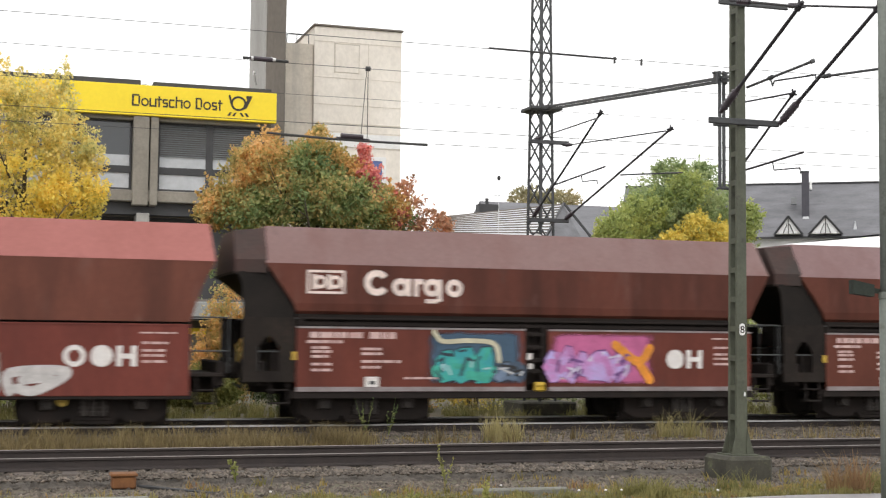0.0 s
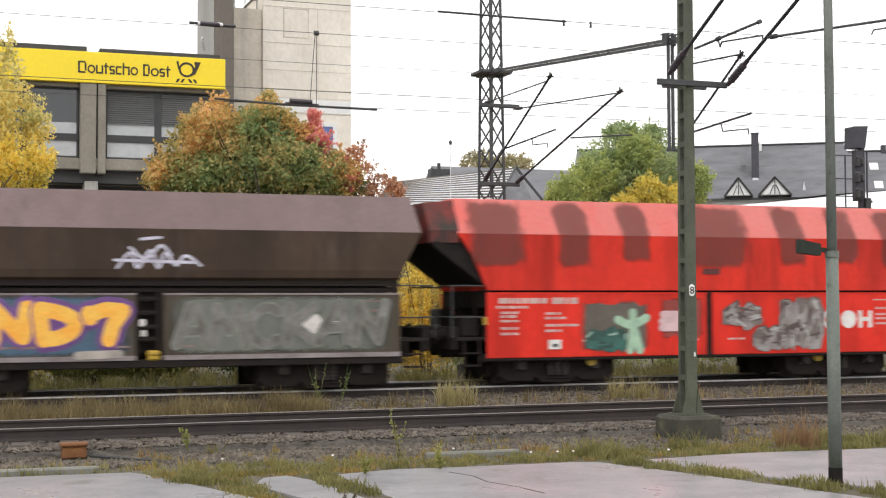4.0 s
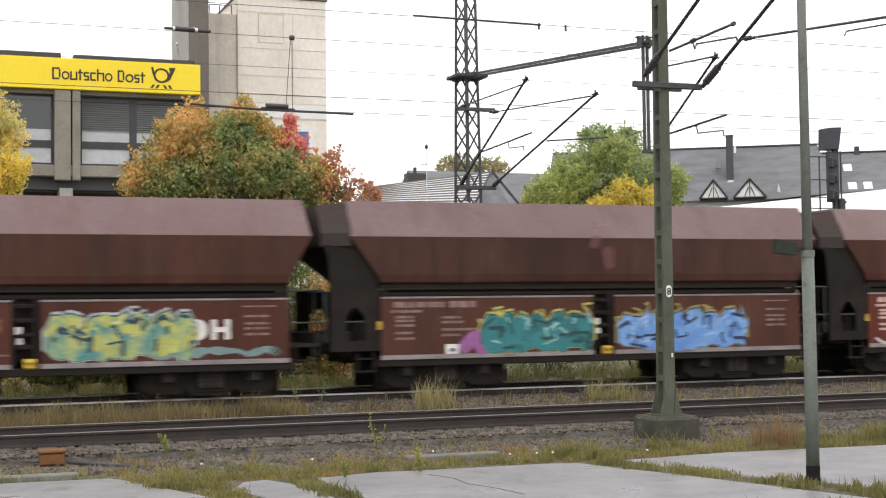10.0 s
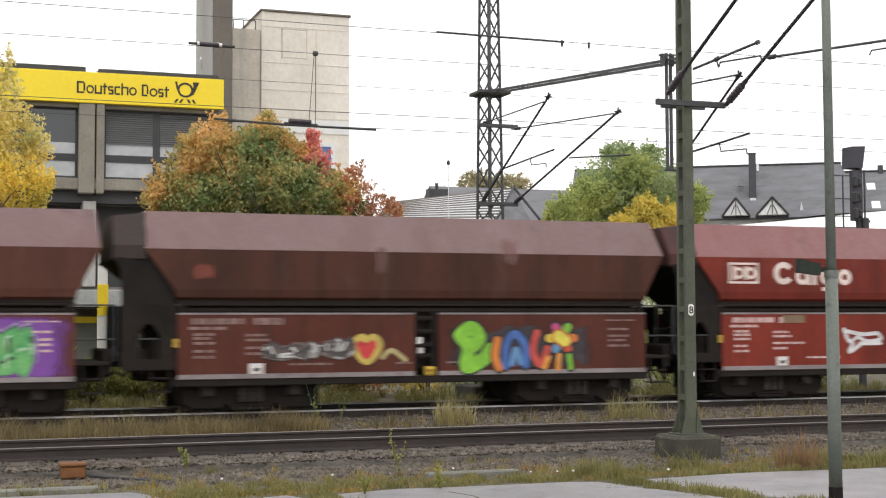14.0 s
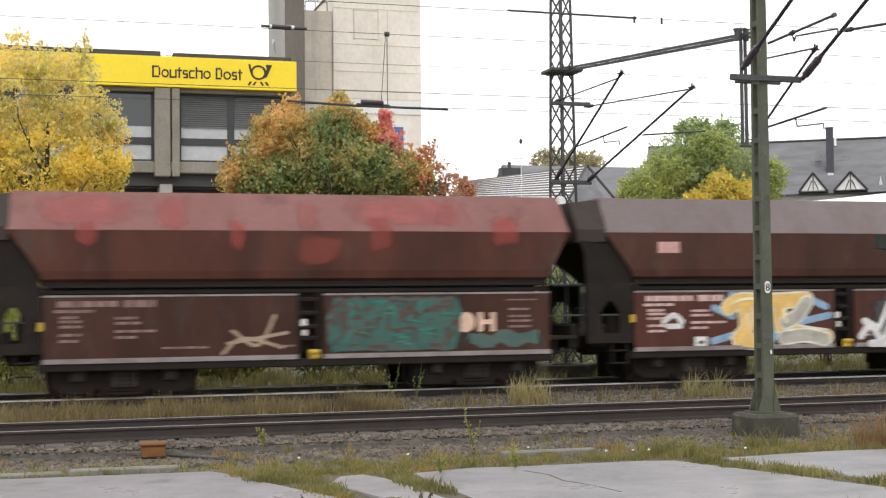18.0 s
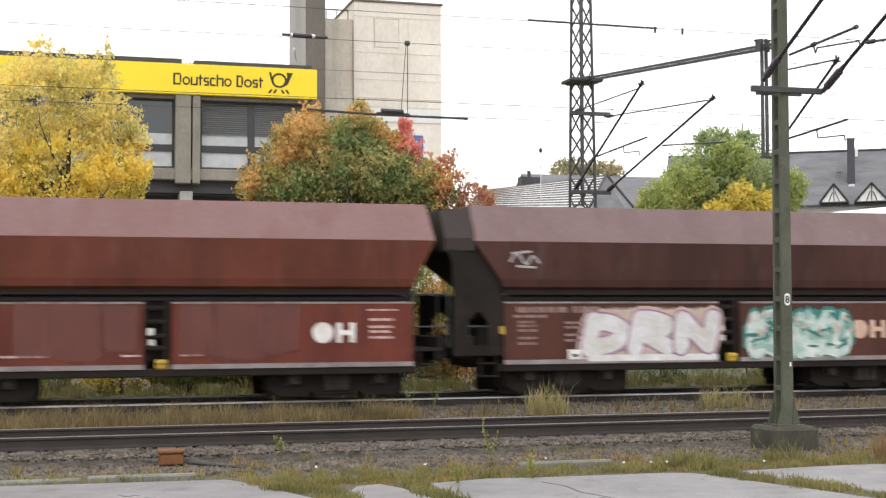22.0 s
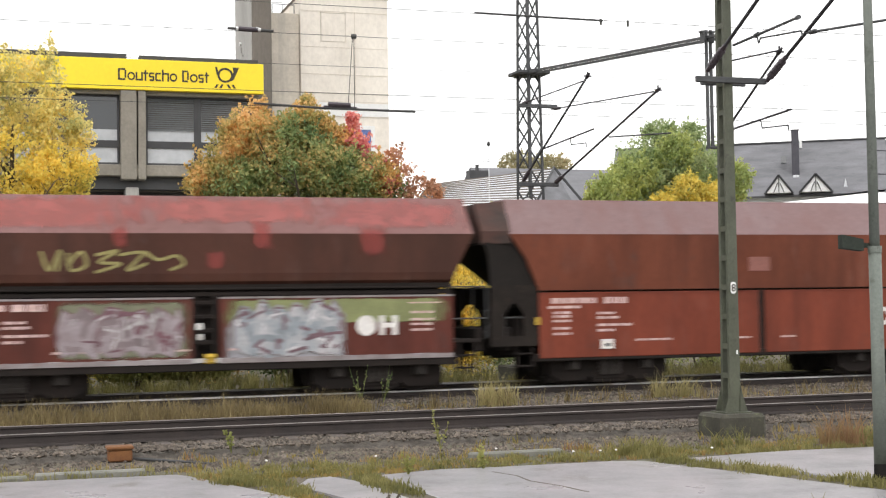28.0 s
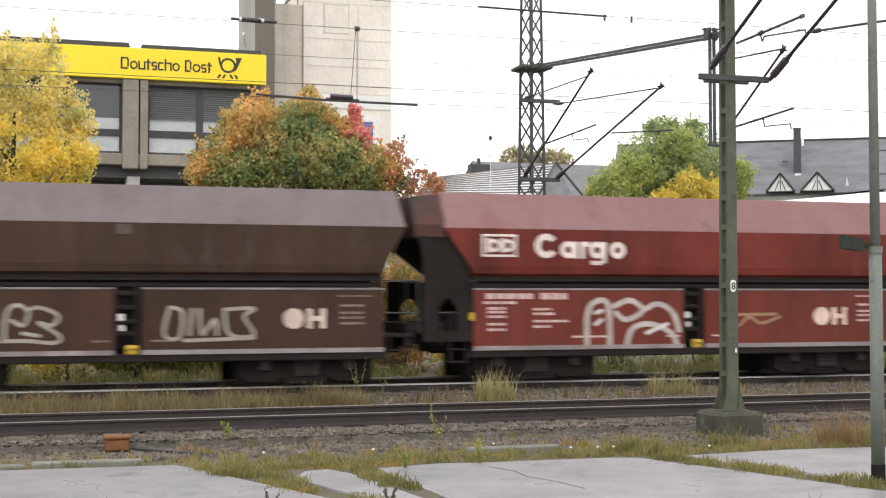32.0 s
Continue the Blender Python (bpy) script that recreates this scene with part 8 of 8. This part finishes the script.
L_LIME = leaves("yellow_green_leaves", [(0.30, 0.38, 0.15), (0.46, 0.51, 0.19), (0.64, 0.63, 0.22)], 0.8)
L_GOLD = leaves("golden_leaves", [(0.50, 0.48, 0.16), (0.82, 0.69, 0.18), (0.93, 0.75, 0.20)], 0.9)
L_DEEP = leaves("deep_green_leaves", [(0.05, 0.085, 0.035), (0.12, 0.17, 0.06), (0.30, 0.30, 0.10)], 1.0)
L_MIXED = leaves("turning_leaves", [(0.10, 0.14, 0.05), (0.28, 0.28, 0.09), (0.62, 0.38, 0.14), (0.60, 0.24, 0.12)], 1.4)
L_BUSH = leaves("weedy_green_leaves", [(0.16, 0.19, 0.06), (0.27, 0.28, 0.09), (0.42, 0.38, 0.13)], 0.7)


def leaf_mesh(name, blobs, size, material, seed, dense=1.0, per=34):
    """Many single leaves: each blob is (x, y, z, rx, ry, rz, count); leaves hang in small clumps with gaps between."""
    g = np.random.default_rng(seed)
    P = []
    for x, y, z, rx, ry, rz, n in blobs:
        n = int(n * dense)
        m = max(6, n // per)
        d = g.normal(size=(m, 3))
        d /= np.linalg.norm(d, axis=1)[:, None]
        c = d * (g.uniform(0.35, 1.0, m) ** 0.5)[:, None] * g.uniform(0.75, 1.12, m)[:, None]
        pick = g.integers(0, m, n)
        p = c[pick] * np.array([rx, ry, rz]) + g.normal(0, 0.13, (n, 3)) * np.array([1, 1, 0.8]) * (0.6 + 0.3 * min(rx, rz))
        k = n // 9
        e = g.normal(size=(k, 3))
        e /= np.linalg.norm(e, axis=1)[:, None]
        p[:k] = e * np.array([rx, ry, rz]) * g.uniform(0.95, 1.22, k)[:, None]
        P.append(p + np.array([x, y, z]))
        # twigs that stand out of the outline, with leaves along them
        tw = max(3, int(0.012 * n ** 0.85))
        d = g.normal(size=(tw, 3))
        d[:, 2] = np.abs(d[:, 2]) * 0.9 - 0.25
        d /= np.linalg.norm(d, axis=1)[:, None]
        root = d * np.array([rx, ry, rz]) * g.uniform(0.85, 1.05, tw)[:, None]
        out = (d + np.array([0, 0, 0.55])) * (g.uniform(0.16, 0.42, tw) * (0.5 + 0.5 * min(rx, rz)))[:, None]
        i = np.repeat(np.arange(tw), 26)
        along = g.uniform(0, 1, len(i))
        P.append(root[i] + out[i] * along[:, None] + g.normal(0, 1, (len(i), 3)) * (0.075 * (1.15 - along))[:, None] + np.array([x, y, z]))
    P = np.concatenate(P)
    n = len(P)
    a = g.normal(size=(n, 3))
    a /= np.linalg.norm(a, axis=1)[:, None]
    b = np.cross(a, g.normal(size=(n, 3)))
    b /= np.linalg.norm(b, axis=1)[:, None]
    s = size * g.uniform(0.6, 1.3, n)[:, None]
    a, b = a * s, b * s * 0.62
    v = np.stack([P - a, P + b, P + a, P - b], 1).reshape(-1, 3)
    f = np.arange(4 * n).reshape(-1, 4)
    return soup(name, v, f, material)


def branches(name, base, top, spread, n, seed, r=0.16):
    g = random.Random(seed)
    q = Geo()
    bx, by, bz = base
    q.tube(base, (bx, by, bz + (top - bz) * 0.35), r * 1.25, r, n=10)
    q.tube((bx, by, bz + (top - bz) * 0.35), (bx + g.uniform(-0.2, 0.2), by, bz + (top - bz) * 0.8), r, r * 0.3, n=8)
    limbs = []
    for i in range(n):
        h = bz + (top - bz) * g.uniform(0.28, 0.62)
        a = 2 * math.pi * i / n + g.uniform(-0.4, 0.4)
        L = spread * g.uniform(0.55, 0.95)
        p1 = Vector((bx + math.cos(a) * L * 0.5, by + math.sin(a) * L * 0.5, h + L * 0.4))
        p2 = Vector((bx + math.cos(a) * L, by + math.sin(a) * L, h + L * 0.85))
        l = Geo().tube((bx, by, h), p1, r * 0.5, r * 0.3, n=6).tube(p1, p2, r * 0.3, r * 0.08, n=6)
        for k in range(4):
            e = p1 + (p2 - p1) * g.uniform(0, 0.9)
            l.tube(e, e + Vector((g.uniform(-1, 1), g.uniform(-1, 1), g.uniform(0.3, 1))) * 0.28 * spread, r * 0.14, r * 0.04, n=5)
        limbs.append(l)
    return q, limbs


def tree(label, base, top, spread, crowns, size, seed, limbs=7, r=0.16):
    t = thing("tree", label, "tree", base)
    q, ls = branches("trunk", base, top, spread, limbs, seed, r)
    wpart("trunk", q, M_BARK, t)
    for l in ls:
        wpart("limb", l, M_BARK, t)
    for i, (blobs, m, lab) in enumerate(crowns):
        wpart("crown", leaf_mesh("crown", blobs, size, m, seed * 7 + i), None, t, lab)
    return t


tree("maple turning from green to orange and red", (9.3, 42, -0.3), 8.0, 3.2, [
    ([(8.7, 41.2, 6.0, 1.5, 1.1, 1.0, 8500), (9.9, 41.1, 5.9, 1.4, 1.0, 0.85, 7000), (7.1, 41.3, 5.5, 1.2, 1.0, 0.7, 4500), (8.8, 41.4, 6.9, 0.8, 0.8, 0.65, 3000), (9.2, 42, 3.6, 3.2, 2.2, 1.5, 6000), (10.6, 41.6, 5.2, 1.6, 1.0, 0.8, 4500)], L_MAPLEGREEN, "green inner leaves"),
    ([(7.5, 41.8, 6.9, 0.95, 1.0, 0.95, 6500), (6.5, 41.7, 5.9, 0.8, 0.9, 0.75, 4200), (9.25, 41.9, 7.35, 0.72, 0.8, 0.78, 4400), (8.3, 42.1, 6.6, 1.6, 1.3, 1.0, 6500), (9.9, 41.8, 6.8, 0.7, 0.7, 0.7, 3600), (5.95, 41.7, 5.5, 0.5, 0.7, 0.5, 1500),
      (7.75, 42, 7.85, 0.25, 0.3, 0.3, 420), (9.3, 42, 8.15, 0.22, 0.3, 0.3, 360), (7.0, 42, 7.2, 0.4, 0.4, 0.4, 900), (11.35, 41.5, 5.75, 0.7, 0.7, 0.65, 3600)], L_MAPLE, "orange outer leaves"),
    ([(10.62, 41.4, 6.95, 0.26, 0.4, 0.42, 900), (10.75, 41.4, 6.6, 0.42, 0.5, 0.42, 1100), (11.2, 41.6, 6.1, 0.35, 0.4, 0.3, 420), (11.6, 41.3, 5.6, 0.30, 0.35, 0.4, 400), (10.95, 41.3, 5.9, 0.3, 0.3, 0.4, 700), (10.6, 41.4, 7.6, 0.13, 0.2, 0.2, 180)], L_RED, "deep red leaves"),
    ([(12.1, 41.5, 5.8, 0.6, 0.5, 0.6, 560), (12.85, 41.5, 5.3, 0.6, 0.5, 0.5, 460), (12.0, 41.5, 6.45, 0.22, 0.3, 0.25, 220), (12.4, 42.0, 4.4, 1.1, 1.0, 1.0, 2200), (13.3, 41.5, 5.4, 0.22, 0.3, 0.3, 200)], L_RUST, "rust-red leaves")], 0.062, 3, 8)
tree("tall poplar-like tree with bright yellow leaves", (0.4, 40, -0.3), 9.0, 2.2, [
    ([(0.9, 40, 7.7, 0.95, 0.9, 1.3, 3300), (-0.4, 40, 7.8, 1.1, 1.2, 1.4, 3900), (1.7, 39.8, 7.0, 0.75, 0.7, 0.8, 1700), (2.3, 39.8, 6.7, 0.35, 0.5, 0.5, 800), (-2.0, 40, 6.5, 1.5, 1.4, 2.2, 7500), (-0.35, 40, 9.1, 0.3, 0.4, 0.5, 360), (1.4, 40, 8.95, 0.25, 0.3, 0.4, 300), (0.3, 40.4, 6.4, 1.6, 1.2, 1.2, 3000)], L_PALE, "pale yellow-green upper leaves"),
    ([(0.2, 39.8, 5.7, 1.6, 1.2, 1.1, 5000), (1.6, 39.6, 5.6, 0.9, 0.8, 0.8, 2600), (2.3, 39.6, 5.6, 0.4, 0.5, 0.5, 900), (0.2, 40, 3.4, 1.8, 1.5, 1.6, 7000), (1.6, 39.6, 3.6, 1.1, 0.9, 1.4, 3600), (-1.8, 39.8, 5.2, 1.3, 1.0, 1.0, 4500)], L_YELLOW, "golden lower leaves")], 0.056, 5, 9, 0.12)
tree("rounded green tree with a yellowing foot", (28.6, 55.4, -0.3), 9.4, 2.5, [
    ([(29.0, 55.4, 8.0, 2.3, 2.0, 1.6, 11000), (30.6, 55.2, 7.0, 1.5, 1.6, 1.4, 6500), (27.6, 55, 7.3, 1.7, 1.6, 1.3, 7000), (28.8, 55, 4.8, 3.6, 2.6, 2.0, 8000), (28.2, 55, 9.3, 0.7, 0.8, 0.55, 1600), (29.7, 55, 9.35, 0.6, 0.7, 0.5, 1300)], L_GREEN, "fresh green leaves"),
    ([(25.7, 54.4, 6.6, 1.2, 1.1, 0.9, 6000), (26.6, 54.2, 7.4, 1.0, 1.0, 0.8, 4400), (26.5, 54, 5.4, 2.0, 1.2, 1.0, 5000), (31.6, 54.4, 7.2, 0.6, 0.8, 1.0, 3000), (28.4, 53.8, 8.4, 1.0, 0.7, 0.7, 3000), (24.9, 54.4, 6.2, 0.6, 0.7, 0.6, 1600)], L_LIME, "yellow-green leaves"),
    ([(28.5, 53.2, 6.6, 0.75, 0.5, 0.7, 3000), (29.7, 53.2, 6.3, 0.85, 0.5, 0.55, 3000), (27.4, 53.3, 6.1, 0.6, 0.5, 0.4, 1400), (29.4, 53.3, 5.4, 2.0, 0.8, 0.7, 3500)], L_GOLD, "golden yellow leaves")], 0.07, 8, 8, 0.2)
L_OLIVE = leaves("olive_leaves", [(0.32, 0.30, 0.18), (0.46, 0.42, 0.25), (0.62, 0.5, 0.3)], 0.4)
tree("distant tree with thinning olive leaves", (45, 112, -0.3), 14.8, 4.0, [
    ([(43.6, 112, 14.2, 1.6, 1.6, 1.1, 3000), (46.8, 112, 14.2, 1.7, 1.6, 0.95, 2800), (45.2, 112, 13.6, 2.8, 1.8, 1.1, 3000), (45.0, 112, 11.5, 3.6, 2.6, 1.6, 3000)], L_OLIVE, "")], 0.11, 9, 6, 0.2)
tree("small olive bushy tree beside the shed", (24.0, 62, -0.3), 5.6, 2.0, [
    ([(23.6, 62, 5.4, 1.3, 1.3, 1.2, 2200), (24.6, 62, 4.0, 1.8, 1.4, 1.6, 2200)], L_OLIVE, "")], 0.11, 10, 6, 0.12)


def bush(label, x, y, w, h, n, m, seed):
    t = thing("bush", label, "bush", (x, y, -0.3), group="trackside bushes")
    g = random.Random(seed)
    q = Geo()
    for i in range(7):
        q.tube((x + g.uniform(-0.1, 0.1) * w, y, -0.3), (x + g.uniform(-0.45, 0.45) * w, y + g.uniform(-0.4, 0.4), h * g.uniform(0.5, 0.9)), 0.03, 0.008, n=5)
    wpart("stem", q, M_BARK, t)
    wpart("foliage", leaf_mesh("foliage", [(x, y, h * 0.42, w * 0.5, w * 0.38, h * 0.5, n), (x + w * 0.25, y, h * 0.3, w * 0.4, w * 0.3, h * 0.35, n // 2), (x - w * 0.3, y, h * 0.25, w * 0.35, w * 0.3, h * 0.3, n // 2)], 0.045, m, seed), None, t)


for i, (x, y, w, h, m, lab) in enumerate((
        (-3.0, 37.5, 3.0, 2.6, L_LIME, "yellow-green bush behind the train"), (-0.6, 36.5, 2.6, 3.0, L_LIME, "tall yellow-green bush behind the train"), (1.6, 36.0, 2.0, 3.4, L_YELLOW, "tall yellow-leaved bush behind the train"),
        (3.6, 36.0, 2.0, 0.9, L_BUSH, "low green bush behind the train"), (5.0, 36.4, 1.5, 1.0, L_BUSH, "low green bush behind the train"), (5.75, 37.5, 1.3, 3.2, L_MAPLE, "orange-leaved bush behind the train"), (7.6, 37.6, 2.0, 3.6, L_DEEP, "dark green bush behind the train"),
        (9.4, 37.4, 2.2, 3.8, L_DEEP, "dark green bush behind the train"), (10.6, 36.6, 1.8, 3.4, L_MIXED, "green and orange bush behind the train"), (12.8, 37.2, 1.9, 3.9, L_YELLOW, "yellow-leaved bush behind the train"), (14.9, 37.5, 2.6, 4.0, L_GREEN, "green bush behind the train"),
        (17.2, 36.8, 2.8, 3.8, L_GREEN, "green bush behind the train"), (20.4, 37.2, 3.2, 3.8, L_LIME, "yellow-green bush behind the train"), (23.6, 37.6, 3.4, 3.8, L_BUSH, "green bush behind the train"), (27.0, 38.5, 3.4, 3.8, L_LIME, "yellow-green bush behind the train"))):
    bush(lab, x, y, w, h, 8000, m, 40 + i)

G_DRY = leaves("dry_grass", [(0.11, 0.085, 0.045), (0.22, 0.17, 0.085), (0.40, 0.33, 0.17)], 1.2)
G_GREEN = leaves("green_grass", [(0.11, 0.115, 0.042), (0.22, 0.205, 0.078), (0.36, 0.32, 0.135)], 1.3)
G_PALE = leaves("pale_dry_grass", [(0.30, 0.27, 0.12), (0.46, 0.40, 0.20), (0.6, 0.52, 0.28)], 0.9)
G_MIX = leaves("weedy_grass", [(0.12, 0.13, 0.03), (0.24, 0.20, 0.06), (0.38, 0.28, 0.10), (0.28, 0.15, 0.08)], 1.6)


def grass(label, zones, h, material, seed, z=-0.3, w=0.008, name="grass"):
    """Single blades in tufts; zones are (x0, x1, y0, y1, blades, tufts)."""
    g = np.random.default_rng(seed)
    P, H = [], []
    for x0, x1, y0, y1, n, tufts in zones:
        c = np.stack([g.uniform(x0, x1, tufts), g.uniform(y0, y1, tufts)], 1)
        hs = g.uniform(0.45, 1.15, tufts)
        k = g.integers(0, tufts, n)
        P.append(c[k] + g.normal(0, 0.055, (n, 2)))
        H.append(h * hs[k] * g.uniform(0.5, 1.1, n))
    P, H = np.concatenate(P), np.concatenate(H)
    n = len(P)
    a = g.uniform(0, 6.283, n)
    d = np.stack([np.cos(a), np.sin(a)], 1) * w
    lean = g.normal(0, 0.28, (n, 2)) * H[:, None]
    b = np.zeros((n, 5, 3))
    b[:, 0, :2], b[:, 1, :2] = P - d, P + d
    b[:, 2, :2], b[:, 3, :2] = P + lean * 0.45 + d * 0.7, P + lean * 0.45 - d * 0.7
    b[:, 4, :2] = P + lean * 1.25
    b[:, 0, 2] = b[:, 1, 2] = z
    b[:, 2, 2] = b[:, 3, 2] = z + H * 0.6
    b[:, 4, 2] = z + H
    i = 5 * np.arange(n)[:, None]
    f4, f3 = (i + np.array([[0, 1, 2, 3]])).tolist(), (i + np.array([[3, 2, 4]])).tolist()
    return tagged(new(name, soup(name, b.reshape(-1, 3), f4 + f3, material)), label, "grass", kind="stuff")


grass("dry ochre grass between the two tracks", [(-2, 4.6, 24.0, 25.9, 5000, 300), (4.6, 6.6, 24.6, 25.7, 1300, 70), (-2, 5.0, 23.2, 24.2, 900, 60), (6.6, 11, 25.0, 25.8, 260, 40), (11, 32, 25.0, 25.9, 700, 120)], 0.42, G_DRY, 31)
grass("green weeds between the two tracks", [(-2, 6, 23.0, 26.4, 1600, 120), (6, 32, 23.0, 26.6, 1900, 240)], 0.10, G_MIX, 32)
grass("tall clump of dry grass between the tracks", [(9.0, 9.8, 25.4, 25.8, 330, 12)], 0.72, G_PALE, 36)
grass("tall clump of dry grass between the tracks", [(13.1, 14.0, 25.9, 26.3, 300, 12)], 0.62, G_PALE, 37)
grass("grass along the kerb and paving edge", [(-2, 1.9, 16.22, 16.7, 500, 40), (-2, 1.9, 15.98, 16.06, 260, 40), (2.1, 5.0, 15.1, 16.1, 1500, 80), (5.0, 9.0, 15.1, 15.9, 1900, 100), (9.0, 20, 15.05, 16.1, 3400, 150)], 0.10, G_GREEN, 33, z=-0.225)
grass("low mossy tufts on the soil beside the paving", [(2.1, 20, 15.08, 16.2, 6000, 380), (2.3, 3.0, 14.6, 15.4, 900, 50), (2.65, 2.95, 13.0, 14.6, 600, 40), (3.0, 4.6, 15.0, 15.4, 700, 50)], 0.06, G_MIX, 43, z=-0.225, w=0.010)
grass("sparse weeds on the gravel beside the track", [(-2, 22, 16.2, 17.2, 2300, 150), (-2, 22, 17.2, 18.4, 500, 50)], 0.15, G_MIX, 34)
grass("grass beyond the train", [(-4, 36, 31.6, 37, 20000, 900)], 0.42, G_GREEN, 35)
grass("grass in the joints of the paving", [(2.25, 2.95, 14.5, 15.3, 900, 40), (2.65, 3.0, 13.2, 14.4, 500, 26), (3.2, 3.5, 11.6, 13.0, 300, 16), (3.70, 4.02, 13.0, 15.0, 700, 34), (7.45, 7.85, 13.9, 14.8, 620, 30), (7.72, 8.08, 13.2, 13.9, 420, 22), (7.9, 8.28, 12.5, 13.3, 420, 22), (8.15, 8.6, 11.7, 12.5, 520, 26), (8.6, 13, 15.02, 15.2, 1100, 60)], 0.10, G_GREEN, 38, z=-0.22)
grass("rough grass at the near edge of the paving", [(-2, 9.5, 10.28, 10.55, 1500, 80), (8.45, 8.9, 10.7, 11.7, 420, 20), (3.68, 3.78, 10.7, 11.6, 90, 10)], 0.18, G_GREEN, 39, z=-0.24)
grass("reddish dry weeds beside the mast", [(10.1, 10.65, 15.15, 15.6, 260, 10)], 0.60, leaves("reddish_weeds", [(0.19, 0.10, 0.06), (0.28, 0.17, 0.09), (0.32, 0.25, 0.12)], 0.8), 41)
grass("tall green weeds beside the mast", [(10.9, 14.5, 15.15, 16.2, 2600, 55), (7.1, 7.9, 15.1, 15.7, 420, 18), (8.6, 9.2, 15.4, 15.9, 120, 8)], 0.26, G_GREEN, 42, z=-0.225)


def weed(label, x, y, h, n, m, seed, z=-0.23):
    """A small upright weed: stems with single leaves."""
    g = random.Random(seed)
    t = thing("weed", label, "weed", (x, y, z), group="weeds beside the track")
    for i in range(n):
        a, L = g.uniform(0, 6.28), h * g.uniform(0.6, 1.0)
        tip = (x + math.cos(a) * L * 0.3, y + math.sin(a) * L * 0.3, z + L)
        wpart("stem", Geo().tube((x, y, z), tip, 0.006, 0.003, n=5), M_BARK if m is None else m, t)
        q = Geo()
        for k in range(9):
            f = g.uniform(0.25, 1.0)
            p = Vector((x, y, z)).lerp(Vector(tip), f)
            d = Vector((g.uniform(-1, 1), g.uniform(-1, 1), g.uniform(-0.2, 0.7))).normalized() * 0.05 * (1.3 - f * 0.5) * (1 if m else 0.5)
            s = d.orthogonal().normalized() * 0.02
            q.add([p, p + d * 0.5 + s, p + d, p + d * 0.5 - s], [(0, 1, 2, 3)])
        tagged(wpart("leaf", q, m or M_BARK, t), kind="stuff")


weed("yellow-green seedling beside the near rail", 2.95, 18.2, 0.32, 5, L_BUSH, 51)
weed("small green weed in the gravel", 4.36, 14.75, 0.30, 6, L_BUSH, 52)
weed("green weed at the paving edge", 5.3, 14.9, 0.30, 7, L_BUSH, 53)
weed("tall thin weed beside the gravel", 5.6, 17.4, 0.55, 4, L_BUSH, 54)
weed("tall weed between the tracks", 6.9, 26.6, 0.80, 4, L_DEEP, 55)
weed("tall weed between the tracks", 7.4, 26.7, 0.75, 4, L_DEEP, 56)
for i, (x, y, h) in enumerate(((0.95, 11.9, 0.26), (2.3, 11.8, 0.28), (3.4, 12.0, 0.26))):
    weed("dry brown weed stalks at the paving joint", x, y, h, 5, None, 60 + i)
for x, y in ((6.62, 15.35), (6.95, 15.3), (7.15, 15.28), (3.0, 16.0), (4.3, 15.9), (5.9, 16.1), (8.3, 15.0)):
    o = thing("daisy", "small white flower in the grass", "flower", (x, y, -0.12), group="white flowers")
    wpart("blossom", Geo().tube((x, y, -0.128), (x, y, -0.118), 0.008, 0.019, n=8).tube((x, y, -0.118), (x, y, -0.106), 0.019, 0.010, n=8), M_WHITE, o)
    wpart("stalk", Geo().tube((x, y, -0.3), (x, y, -0.125), 0.004, n=4), L_BUSH, o)


# ---- what moves ----
def motions():
    times = [i * 0.5 for i in range(65)]
    for k, w in WAGONS.items():
        walk(w, [(t, pose(train_x(t) - behind(k), TRAIN_Y, 0)) for t in times])
    fine = [i / 15 for i in range(481)]
    for k, ws, off in WHEELS:
        rows = []
        for i, t in enumerate(fine):
            x = train_x(t) - behind(k) + off
            if -4 < x < 32 or i in (0, 480):
                x = min(32.0, max(-4.0, x))
                rows.append((t, pose(ws.location.x, 0, 0.46, 0, math.degrees((x % (2 * math.pi * 0.46)) / 0.46), 0)))
        walk(ws, rows)


motions()
